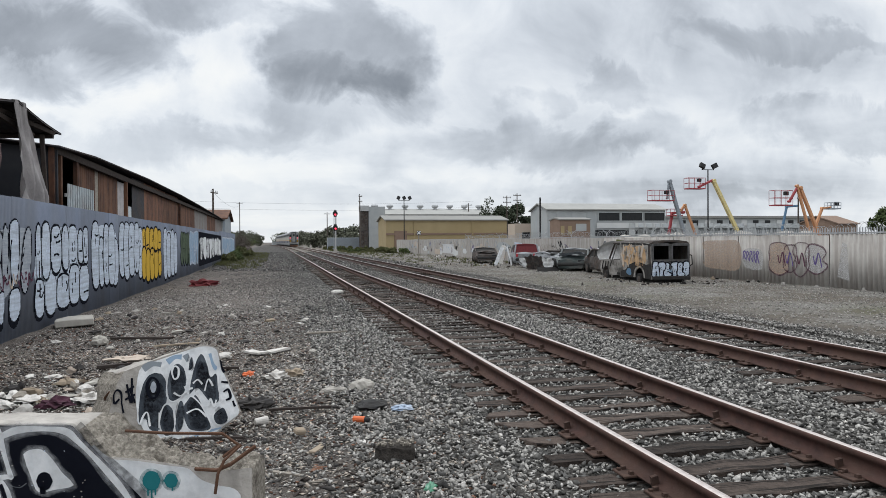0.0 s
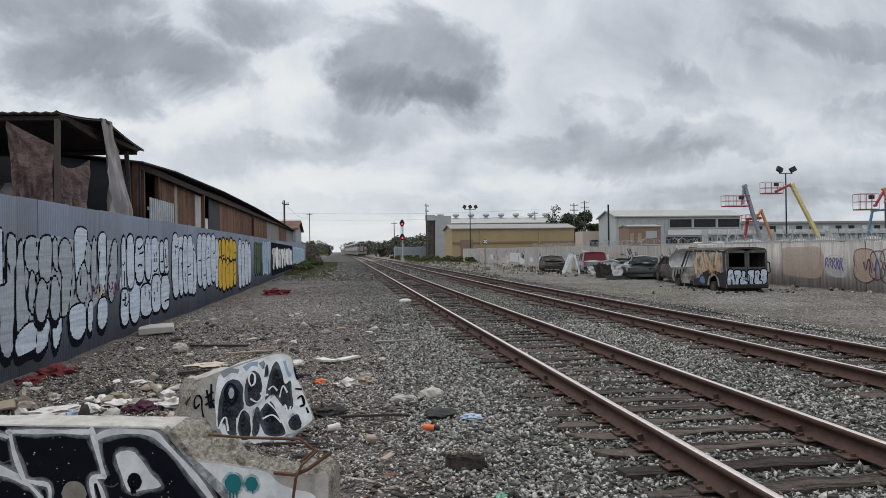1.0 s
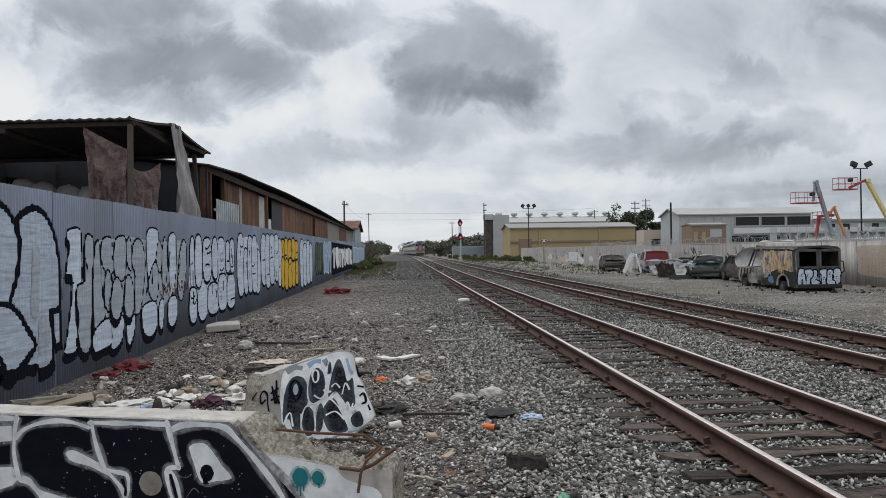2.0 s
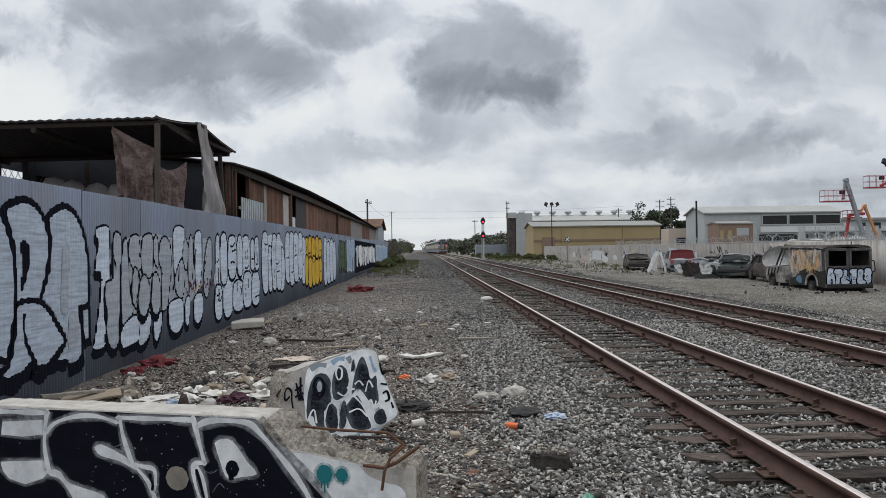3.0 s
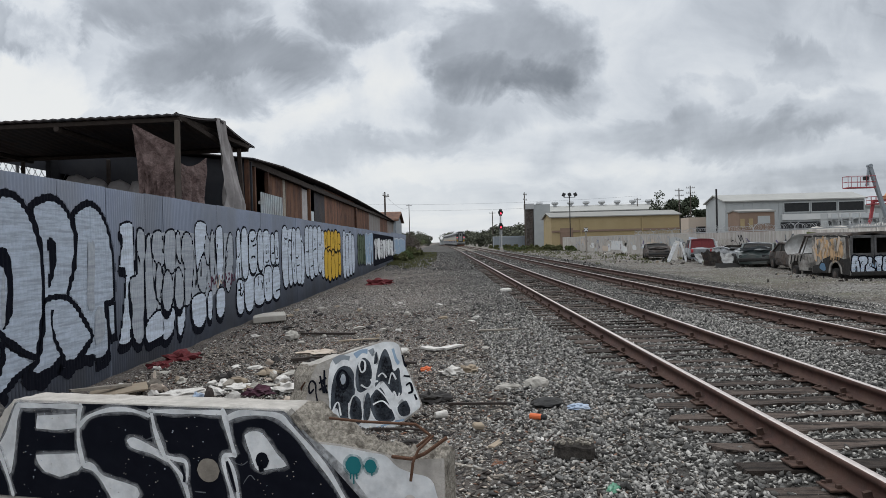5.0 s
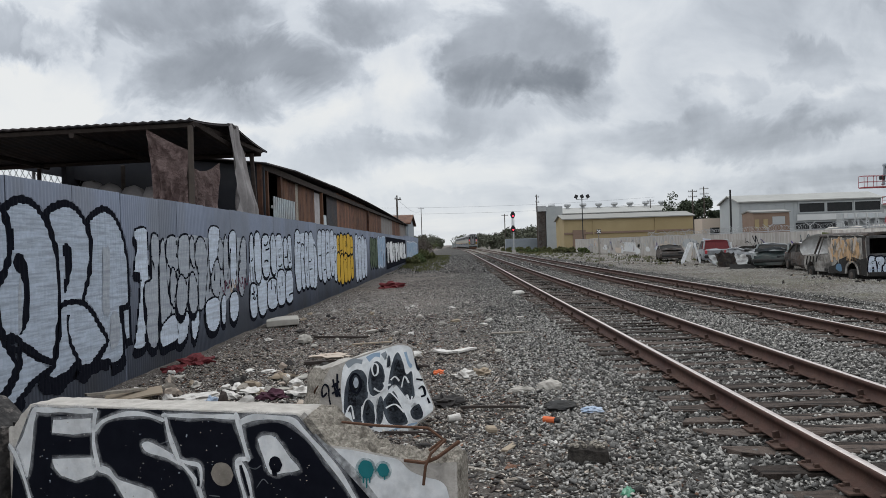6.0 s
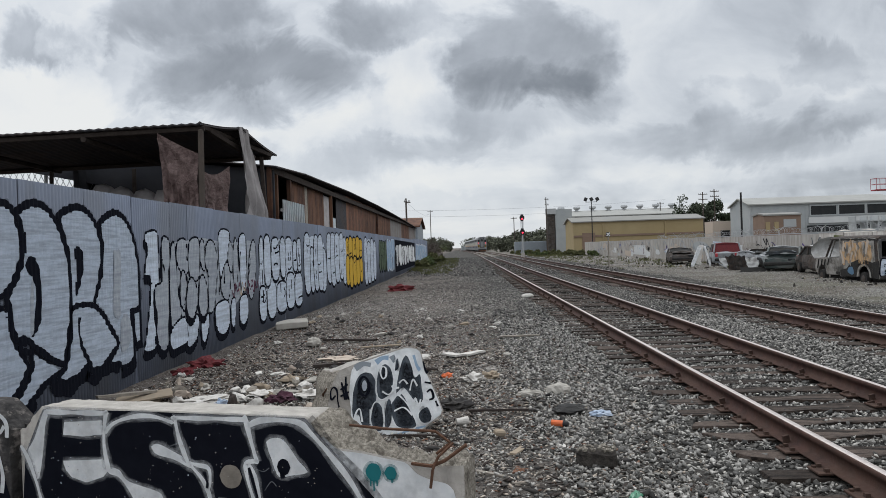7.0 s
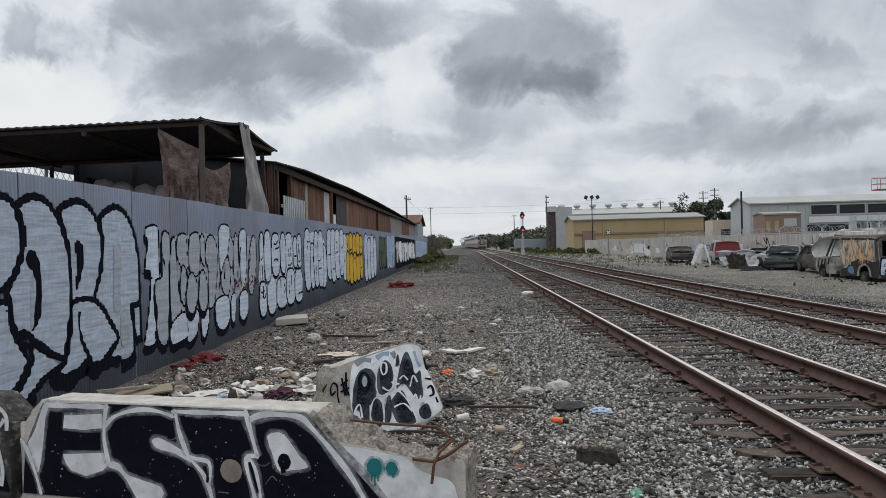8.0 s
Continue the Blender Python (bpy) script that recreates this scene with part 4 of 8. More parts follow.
def throw_up(y0, y1, z0, z1, count, fill, line, seed, inner=True, label="silver bubble-letter graffiti outlined in black", split=0.0):
    """A row of fat overlapping letters, filled, shadowed and outlined."""
    rng = random.Random(seed)
    whole = new("graffiti")
    whole.parent, whole["label"] = fence_thing, label
    w = (y1 - y0) / count
    thick = 0.034 + 0.012 * w
    for i in range(count):
        a, b = y0 + w * i - 0.05 * w, y0 + w * (i + 1) + 0.06 * w
        cut = rng.uniform(0.36, 0.62)
        rows = ((z0, z1),) if rng.random() > split else ((z0, z0 + (cut + 0.12) * (z1 - z0)), (z0 + cut * (z1 - z0), z1))
        for q0, q1 in rows:
            lp = letter_loop(a, b, q0 + rng.uniform(-0.06, 0.08), q1 + rng.uniform(-0.12, 0.05), rng)
            base = 4 * (i % 2)
            p = Paint(on_fence, RIB / 4, ribbed=True)
            p.stroke(lp, thick * 1.3, line, 0 + base, True, 1, False, (-0.03, -0.045))
            p.fill([lp], fill, 1 + base)
            p.stroke(lp, thick, line, 2 + base, True, 1, False)
            if inner:
                c, hh = (a + b) / 2, q1 - q0
                for k in range(rng.choice((1, 2, 2, 3))):
                    s = q0 + hh * rng.uniform(0.2, 0.7)
                    c2 = c + w * rng.uniform(-0.22, 0.22)
                    p.stroke([(c2 + rng.uniform(-0.1, 0.1) * w, s), (c2 + rng.uniform(-0.15, 0.15) * w, s + hh * 0.12), (c2 + rng.uniform(-0.1, 0.1) * w, s + hh * rng.uniform(0.18, 0.3))],
                             thick * 0.6, line, 3 + base)
                if rng.random() < 0.6:
                    s = q0 + hh * rng.uniform(0.35, 0.6)
                    p.stroke([(a + 0.1 * w, s), (c, s + rng.uniform(-0.1, 0.1)), (b - 0.12 * w, s + rng.uniform(-0.12, 0.12))], thick * 0.7, line, 3 + base)
            p.make("painted_letter", whole)
    return whole


# control points of the lettering, along the fence and up
GIANT = (
    ((4.92, 2.12), (5.2, 2.32), (5.4, 2.32), (5.57, 2.27), (5.66, 2.11), (5.71, 1.89), (5.7, 1.75), (5.59, 1.58), (5.42, 1.42), (5.15, 1.38), (4.9, 1.66)),
    ((4.96, 1.26), (5.27, 1.28), (5.46, 1.26), (5.48, 1.1), (5.56, 0.9), (5.75, 0.64), (5.55, 0.41), (5.37, 0.28), (5.07, 0.33), (4.86, 0.78)),
    ((5.66, 2.24), (5.89, 2.34), (6.14, 2.31), (6.34, 2.15), (6.5, 1.87), (6.58, 1.54), (6.57, 1.15), (6.49, 0.84), (6.39, 0.58), (6.14, 0.68), (5.87, 0.84), (5.72, 0.94), (5.58, 0.95), (5.51, 1.13), (5.47, 1.33), (5.48, 1.42), (5.62, 1.58), (5.73, 1.81), (5.74, 2.01), (5.69, 2.15)),
    ((5.84, 0.79), (6.12, 0.65), (6.46, 0.52), (6.1, 0.44), (5.86, 0.32), (5.69, 0.23), (5.47, 0.26), (5.66, 0.42), (5.81, 0.6)),
    ((6.39, 2.22), (6.58, 2.31), (6.81, 2.35), (7.04, 2.28), (7.21, 2.11), (7.28, 1.87), (7.24, 1.55), (7.12, 1.3), (7.05, 1.18), (6.6, 1.12), (6.57, 1.41), (6.55, 1.8), (6.45, 2.06)),
    ((6.58, 1.15), (6.82, 1.2), (7.08, 1.16), (7.28, 1.03), (7.45, 0.84), (7.63, 0.63), (7.41, 0.5), (7.21, 0.39), (7.0, 0.4), (6.91, 0.47), (6.65, 0.38), (6.39, 0.36), (6.29, 0.43), (6.44, 0.55), (6.54, 0.83)),
    ((7.27, 2.17), (7.47, 2.28), (7.69, 2.33), (7.94, 2.25), (8.14, 2.03), (8.25, 1.72), (8.29, 1.32), (8.26, 1.06), (8.03, 1.02), (8.01, 0.94), (8.06, 0.75), (8.07, 0.39), (7.78, 0.29), (7.64, 0.37), (7.44, 0.39), (7.49, 0.51), (7.65, 0.63), (7.46, 0.86), (7.28, 1.05), (7.09, 1.19), (7.19, 1.38), (7.29, 1.59), (7.32, 1.87), (7.3, 2.08)),
    ((8.06, 0.98), (8.27, 1.0), (8.28, 0.59), (8.13, 0.57)),
)
GIANT_HOLES = (
    ((5.77, 1.75), (5.86, 1.79), (5.96, 1.72), (6.03, 1.44), (6.0, 1.14), (5.92, 1.0), (5.82, 0.94), (5.88, 1.09), (5.91, 1.45), (5.84, 1.58), (5.77, 1.63)),
    ((6.69, 1.87), (6.79, 1.88), (6.87, 1.77), (6.82, 1.53), (6.72, 1.35), (6.68, 1.34), (6.7, 1.6)),
)
GIANT_GREY = (
    ((5.84, 1.54), (5.89, 1.5), (5.86, 1.06), (5.81, 0.98)),
    ((7.58, 1.78), (7.66, 1.83), (7.76, 1.8), (7.71, 1.02), (7.61, 0.97), (7.54, 1.07)),
    ((7.72, 0.9), (7.85, 1.0), (7.97, 0.88), (7.94, 0.58), (7.7, 0.52)),
)
GIANT_SHADOW = (
    ((6.13, 0.4), (6.3, 0.28), (6.52, 0.25), (6.7, 0.32), (6.9, 0.39)),
    ((6.83, 0.36), (7.03, 0.27), (7.3, 0.34), (7.64, 0.32)),
    ((7.7, 0.24), (7.91, 0.22), (8.11, 0.34)),
    ((8.12, 0.51), (8.33, 0.55)),
    ((6.73, 1.06), (6.72, 0.87), (6.8, 0.66), (6.96, 0.46)),
    ((5.84, 0.27), (5.74, 0.16), (5.61, 0.09)),
    ((5.83, 0.84), (5.77, 0.79), (5.63, 0.86), (5.74, 0.9)),
)
TALL = (
    ((8.53, 2.09), (8.9, 2.11), (8.91, 1.71), (8.91, 1.37), (8.71, 1.13), (8.77, 0.63), (8.73, 0.41), (8.39, 0.41), (8.46, 0.63), (8.59, 1.06), (8.65, 1.43), (8.46, 1.49), (8.51, 1.71), (8.59, 1.87), (8.51, 1.97)),
    ((9.05, 2.0), (9.19, 2.05), (9.33, 1.92), (9.3, 1.44), (9.21, 0.75), (9.16, 0.41), (9.02, 0.32), (8.87, 0.4), (8.78, 0.59), (8.8, 0.92), (8.73, 1.13), (8.79, 1.32), (9.01, 1.38), (9.03, 1.7)),
    ((9.39, 1.94), (9.52, 1.89), (9.55, 1.52), (9.61, 1.07), (9.7, 0.84), (9.49, 0.65), (9.3, 0.66), (9.26, 0.88), (9.27, 1.44)),
    ((9.28, 0.61), (9.81, 0.76), (9.9, 0.37), (9.6, 0.31), (9.28, 0.31)),
    ((9.63, 1.98), (9.95, 2.01), (9.97, 1.74), (10.08, 1.55), (9.88, 1.42), (9.68, 1.52), (9.57, 1.7)),
    ((9.73, 1.46), (9.86, 1.49), (9.96, 1.23), (9.84, 0.85), (9.65, 1.07)),
    ((10.06, 1.92), (10.28, 2.05), (10.53, 1.98), (10.49, 1.42), (10.28, 1.31), (10.05, 1.43)),
    ((9.94, 1.23), (10.14, 1.39), (10.34, 1.21), (10.35, 0.92), (10.14, 0.7), (9.91, 0.82)),
    ((9.9, 0.66), (10.38, 0.75), (10.36, 0.4), (10.05, 0.24), (9.85, 0.34)),
    ((10.55, 1.93), (10.69, 2.03), (10.8, 1.78), (10.75, 1.48), (10.58, 1.59)),
    ((10.48, 1.32), (10.69, 1.39), (10.86, 1.08), (10.8, 0.79), (10.64, 0.68), (10.44, 0.82)),
    ((10.81, 1.88), (11.01, 2.02), (11.26, 1.93), (11.37, 1.57), (11.24, 1.06), (11.11, 0.76), (10.86, 0.77), (10.9, 1.38), (10.76, 1.58)),
    ((10.53, 0.62), (10.91, 0.72), (10.86, 0.44), (10.65, 0.22), (10.53, 0.36)),
    ((11.51, 2.16), (12.07, 2.19), (12.02, 1.88), (11.82, 1.45), (11.61, 1.14), (11.48, 1.46)),
    ((11.53, 1.25), (11.86, 1.61), (12.07, 1.34), (11.93, 0.89), (11.62, 0.97)),
    ((11.2, 0.81), (11.87, 0.87), (11.96, 0.47), (11.66, 0.26), (11.28, 0.36)),
    ((11.92, 1.88), (12.12, 2.02), (12.3, 1.77), (12.17, 1.39), (11.99, 1.56)),
    ((12.27, 1.77), (12.43, 2.08), (12.58, 1.77), (12.45, 1.1), (12.26, 1.22)),
    ((12.64, 2.06), (13.08, 2.11), (13.04, 1.3), (12.75, 0.94), (12.65, 1.43)),
    ((13.32, 1.77), (13.58, 2.05), (13.76, 1.83), (13.66, 1.16), (13.38, 0.78), (13.14, 1.06)),
    ((12.64, 0.86), (13.08, 0.89), (13.12, 0.5), (12.84, 0.3), (12.57, 0.46)),
    ((12.09, 0.82), (12.33, 0.87), (12.28, 0.38), (12.08, 0.38)),
)
FIRST = ((14.03, 14.38, 0.94, 2.14), (14.36, 14.96, 0.98, 2.18), (14.96, 15.72, 1.08, 2.14), (15.74, 16.29, 1.12, 2.15), (16.26, 17.02, 1.17, 2.16), (17.05, 17.55, 1.22, 2.08), (17.49, 18.01, 1.2, 2.15), (13.92, 14.49, 0.22, 1.03), (14.57, 15.33, 0.2, 1.19), (15.34, 16.4, 0.28, 1.05), (16.25, 17.19, 0.29, 1.24), (17.13, 18.03, 0.28, 1.21))
SECOND = ((18.33, 19.2, 0.52, 2.31), (19.1, 19.72, 0.53, 1.91), (19.59, 20.4, 0.53, 2.29), (20.15, 21.01, 0.49, 2.3), (20.63, 21.53, 0.46, 1.87))
THIRD = ((21.59, 22.57, 0.67, 2.37), (22.26, 23.3, 0.55, 2.41), (22.99, 24.1, 0.61, 2.43), (23.88, 24.82, 0.68, 2.44), (24.61, 25.49, 0.48, 2.31))
YELLOW = ((25.37, 26.16, 1.44, 2.28), (26.07, 26.95, 1.36, 2.34), (26.89, 27.84, 1.35, 2.3), (27.79, 28.79, 1.41, 2.37), (28.67, 29.67, 1.44, 2.28), (25.31, 26.2, 0.39, 1.59), (26.08, 27.03, 0.26, 1.52), (26.92, 27.93, 0.3, 1.53), (27.81, 28.88, 0.3, 1.5), (28.81, 29.68, 0.35, 1.44))
FOURTH = ((30.22, 31.4, 0.13, 2.36), (31.13, 32.38, 0.16, 2.21), (32.22, 33.56, 0.18, 2.34), (33.3, 34.4, 0.25, 2.24))


def whole_of(label):
    g = new("graffiti")
    g.parent, g["label"] = fence_thing, label
    return g


def giant_letters():
    """The tall silver letters with heavy black outlines on the first stretch."""
    g = whole_of("huge silver letters with heavy black outlines and shadows")
    for i, pts in enumerate(GIANT):
        p = Paint(on_fence, RIB / 4, ribbed=True)
        p.letter(smooth(list(pts), True, 4 if len(pts) > 5 else 1), "silver_mid", "black_paint", 2 * (i % 3), 0.068, (-0.015, 0.02 if i in (0, 2, 4, 6) else -0.03), True)
        p.make("painted_letter", g)
    p = Paint(on_fence, RIB / 4, ribbed=True)
    for pts in GIANT_HOLES:
        p.fill([smooth(list(pts), True, 4)], "black_paint", 7)
    for pts in GIANT_GREY:
        p.fill([smooth(list(pts), True, 3)], "silver_dull", 8)
    for pts, w in zip(GIANT_SHADOW, (0.13, 0.13, 0.13, 0.12, 0.06, 0.16, 0.07)):
        p.stroke(list(pts), w, "black_paint", 7.5)
    p.make("paint_marks", g)


def tall_letters():
    """Slim silver letters, two rows deep, with dull ones in front."""
    g = whole_of("slim silver letters with thin black outlines")
    p = Paint(on_fence, RIB / 4, ribbed=True)
    p.fill([smooth([(9.1, 1.9), (9.9, 1.98), (10.6, 2.05), (11.4, 2.0), (12.0, 1.95), (13.0, 2.02), (13.62, 1.95), (13.7, 1.3), (12.9, 1.0), (12.3, 0.75), (11.8, 0.8), (10.6, 0.72), (9.8, 0.72), (9.0, 0.9), (8.85, 1.3)], True, 3)], "silver_dull", -0.5)
    p.make("paint_ground", g)
    for i, pts in enumerate(TALL):
        p = Paint(on_fence, RIB / 4, ribbed=True)
        key = "silver" if i in (0, 3, 8, 12, 13, 15, 18, 20, 21) else "silver_dull"
        low = min(q[1] for q in pts) < 0.75
        p.letter(smooth(list(pts), True, 4), key, "black_paint", 2.6 * (i % 4) + (0 if key == "silver" else 0.7), 0.034, (-0.03, -0.10) if low else None)
        p.make("painted_letter", g)
    p = Paint(on_fence, RIB / 4, ribbed=True)
    for pts in (((8.9, 1.35), (9.0, 1.7), (9.1, 1.5)), ((9.8, 0.95), (9.95, 1.25), (9.9, 1.45)), ((11.4, 1.0), (11.5, 1.3), (11.45, 1.6)), ((11.7, 1.2), (11.75, 1.5)), ((12.6, 1.4), (12.7, 1.8)), ((13.2, 1.3), (13.35, 1.65))):
        p.stroke(list(pts), 0.03, "black_paint", 13)
    for k in range(4):
        y = 12.1 + 0.42 * k
        p.stroke([(y, 1.05 + 0.05 * k), (y + 0.16, 0.92), (y + 0.22, 1.18), (y + 0.36, 1.0), (y + 0.5, 1.2)], 0.032, "maroon_paint" if k != 1 else "peach_paint", 14)
    p.make("paint_marks", g, "thin maroon scrawl across the silver letters")


def pill_letters(rows, fill, seed, label, ticks=2, width=0.05):
    rng = random.Random(seed)
    g = whole_of(label)
    p = Paint(on_fence, RIB / 2, ribbed=True)
    ya, yb, za, zb = min(q[0] for q in rows), max(q[1] for q in rows), min(q[2] for q in rows), max(q[3] for q in rows)
    p.fill([pill(ya + 0.02 * (yb - ya), yb - 0.02 * (yb - ya), za + 0.12, zb - 0.08, rng)], fill, -0.5)
    p.make("paint_ground", g)
    for i, (y0, y1, z0, z1) in enumerate(rows):
        p = Paint(on_fence, RIB / 4 if y0 < 20 else RIB / 2, ribbed=True)
        base = 2.6 * (i % 4)
        p.letter(pill(y0, y1, z0, z1, rng), fill, "black_paint", base, width, (-0.02, -0.03))
        for k in range(rng.randint(0, ticks)):
            c, w = (y0 + y1) / 2, y1 - y0
            z = z0 + (z1 - z0) * rng.uniform(0.15, 0.85)
            u = c + rng.uniform(-0.2, 0.2) * w
            if rng.random() < 0.5:
                p.stroke([(u - 0.25 * w, z), (u, z + rng.uniform(-0.06, 0.06)), (u + 0.25 * w, z + rng.uniform(0, 0.08))], 0.045, "black_paint", base + 3)
            else:
                p.stroke([(u, z - 0.12), (u + rng.uniform(-0.12, 0.12) * w, z), (u, z + 0.12)], 0.05, "black_paint", base + 3)
        p.make("painted_letter", g)


giant_letters()
tall_letters()
pill_letters(FIRST, "silver", 21, "two rows of silver bubble letters outlined in black", 3)
pill_letters(SECOND, "silver", 31, "silver bubble letters outlined in black")
pill_letters(THIRD, "silver", 32, "silver bubble letters outlined in black", 3)
pill_letters(YELLOW, "yellow_paint", 41, "mustard-yellow bubble-letter graffiti outlined in black", 2, 0.075)
pill_letters(FOURTH, "silver", 51, "narrow silver letters outlined in black", 2, 0.07)
throw_up(35.8, 39.3, 0.5, 2.35, 4, "green_paint", "black_paint", 52, True, label="dark green graffiti lettering with black lines")
throw_up(39.5, 43.8, 0.5, 2.35, 4, "blue_paint", "silver", 53, True, label="pale blue graffiti lettering with silver lines")
p = Paint(on_fence, RIB / 2, ribbed=True)
p.fill([[(44.3, 0.25), (62.5, 0.3), (62.5, 2.3), (44.3, 2.4)]], "black_paint", 0)
p.make("graffiti", fence_thing, "black painted patch behind white letters")
throw_up(44.8, 62.0, 0.6, 2.1, 8, "white_paint", "black_paint", 54, False, label="white graffiti letters on a black patch")
throw_up(64.0, 82.0, 0.5, 2.2, 9, "blue_paint", "white_paint", 55, False, label="faded blue and white graffiti")

# ---- canopy and sheds behind the fence ----
def corrugated_roof(corners, wave=0.2, deep=0.03, thick=0.02, along_u=True, sag=0.0, cuts=10):
    """A corrugated sheet over four corners (a, b along one side; d, c along the other)."""
    a, b, c, d = [Vector(q) for q in corners]
    n = max(2, int((b - a).length / (wave / 4)))
    verts, faces = [], []
    for i in range(n + 1):
        s = i / n
        for j in range(cuts + 1):
            t = j / cuts
            q = a.lerp(b, s).lerp(d.lerp(c, s), t)
            lift = deep * math.sin(2 * math.pi * i / 4) - sag * math.sin(math.pi * t) * (0.5 + 0.5 * math.sin(s * 9))
            verts.append((q.x, q.y, q.z + lift))
    top = len(verts)
    verts += [(x, y, z - thick) for x, y, z in verts]
    k = cuts + 1
    for i in range(n):
        for j in range(cuts):
            e = i * k + j
            faces.append((e, e + k, e + k + 1, e + 1))
            faces.append((top + e, top + e + 1, top + e + k + 1, top + e + k))
    for i in range(n):
        for j in (0, cuts):
            e = i * k + j
            faces.append((e, top + e, top + e + k, e + k))
    for j in range(cuts):
        for i in (0, n):
            e = i * k + j
            faces.append((e, e + 1, top + e + 1, top + e))
    return np.array(verts), np.array(faces)


def hanging(name, parent, mat, label, corners, folds, deep, seed, nu=26, nv=18, pinch=0.0, droop=0.0, creases=0.0):
    """A hanging cloth over four corners (top a-b, bottom d-c) with vertical folds."""
    a, b, c, d = [Vector(q) for q in corners]
    normal = (b - a).cross(d - a).normalized()
    rng = random.Random(seed)
    ph = rng.uniform(0, 6)
    verts, faces = [], []
    for side in (0, 1):
        for i in range(nu + 1):
            s = i / nu
            for j in range(nv + 1):
                t = j / nv
                s2 = 0.5 + (s - 0.5) * (1 - pinch * math.sin(math.pi * t))
                q = a.lerp(b, s2).lerp(d.lerp(c, s2), t)
                q.z -= droop * math.sin(math.pi * s) * (1 - t)
                wv = 0.45 * math.sin(s * folds * 6.28 + ph + 3.5 * t) + 1.3 * noise.noise((s * 2.5 + seed, t * 2.5, 0.5)) + 0.8 * (1 - 3 * abs(noise.noise((s * 4 + 2.2 * t, t * 3 - s * 1.5, seed))))
                crease = 0.5 * abs(math.sin(9.0 * math.atan2(t + 0.15, s + 0.25) + 2.0 * noise.noise((s * 3, t * 3, seed + 4)))) - 0.25
                verts.append(tuple(q + normal * (deep * (wv * (0.25 + 0.75 * t) + creases * crease) + 0.006 * side)))
    k, off = nv + 1, (nu + 1) * (nv + 1)
    for i in range(nu):
        for j in range(nv):
            e = i * k + j
            faces += [(e, e + 1, e + k + 1, e + k), (off + e, off + e + k, off + e + k + 1, off + e + 1)]
    ob = new(name, raw_mesh(name, np.array(verts), np.array(faces), mat, True))
    ob.parent = parent
    ob["label"] = label
    return ob


canopy = thing("open_canopy", "ramshackle open canopy of dark corrugated sheets on timber posts", "shelter")
# the roof runs on unseen to the west to keep the inside dark
for corners in (((-17, 14.9, 4.66), (-6.15, 14.9, 4.86), (-5.6, 16.4, 4.98), (-17, 16.4, 4.9)), ((-17, 16.35, 4.91), (-5.6, 16.35, 4.99), (-5.55, 19.4, 4.70), (-17, 20.2, 4.62))):
    o = new("roof_sheet", raw_mesh("roof_sheet", *corrugated_roof(corners, 0.22, 0.014, 0.05, sag=0.06), "dark_sheet"))
    o.parent = canopy
    o["label"] = "sooty corrugated roof sheet with a ragged edge"
for k, (x, y, h) in enumerate(((-6.2, 15.0, 4.82), (-5.72, 18.7, 4.65), (-10.2, 20.0, 4.6), (-12.8, 20.0, 4.6), (-11.6, 15.1, 4.7), (-8.2, 20.0, 4.6))):
    bm = fresh()
    box(bm, (x, y, h / 2 - 0.1), (0.11, 0.11, h), rz=7 * k, ry=(-2.5 if k == 1 else 0.6), bevel=0.015)
    part("post", bm, "pole_wood" if k == 0 else "dark_wood", canopy)
for a, b in (((-17, 15.05, 4.55), (-6.1, 15.05, 4.76)), ((-6.15, 15.0, 4.80), (-5.62, 18.9, 4.62)), ((-17, 20.0, 4.5), (-5.7, 19.2, 4.58)), ((-6.2, 15.0, 4.85), (-5.66, 17.4, 4.35)),
             ((-9.0, 15.0, 4.6), (-9.0, 20.0, 4.5)), ((-12.5, 15.0, 4.6), (-12.5, 20.0, 4.5))):
    bm = fresh()
    tube(bm, a, b, 0.075, 5)
    part("beam", bm, "dark_wood", canopy)
tarp = thing("brown_tarp", "torn brown tarp hanging from the canopy beam", "tarp")
hanging("sheet", tarp, "tarp_brown", "creased brown tarp", ((-7.22, 14.95, 4.68), (-6.24, 14.95, 4.15), (-6.2, 14.9, 2.2), (-7.05, 14.95, 2.2)), 5.5, 0.10, 3, 70, 50, pinch=0.10, droop=0.02, creases=1.3)
hanging("flap", tarp, "tarp_brown", "lower flap of the tarp", ((-6.2, 15.1, 3.75), (-5.8, 15.9, 3.95), (-5.85, 15.9, 2.2), (-6.2, 15.1, 2.2)), 3.5, 0.10, 8, 36, 30, pinch=0.1, droop=0.14, creases=0.8)
tarp2 = thing("grey_tarp", "long grey tarp strip hanging off the canopy edge", "tarp")
hanging("sheet", tarp2, "tarp_grey", "", ((-5.62, 16.25, 4.98), (-5.58, 16.75, 4.98), (-5.6, 18.7, 2.2), (-5.62, 16.7, 2.2)), 3.0, 0.16, 12, 26, 20)
back = thing("stacked_sacks", "grey bulk sacks stacked under the canopy", "sacks")
rng = random.Random(4)
for k in range(6):
    bm = fresh()
    bmesh.ops.create_icosphere(bm, subdivisions=2, radius=0.5, matrix=pose(-8.1 - 0.62 * k, 17.6 + rng.uniform(-0.2, 0.2), 3.2 + rng.uniform(-0.15, 0.2)) @ Matrix.Diagonal((0.85, 0.8, 1.0, 1)))
    for v in bm.verts:
        v.co += Vector(v.normal) * 0.08 * noise.noise(v.co * 3)
    part("sack", bm, "tarp_grey", back, smooth=True)
bm = fresh()
box(bm, (-9.6, 17.6, 1.4), (4.4, 1.2, 2.8), bevel=0.03)
part("pallet_stack", bm, "dark_wood", back)
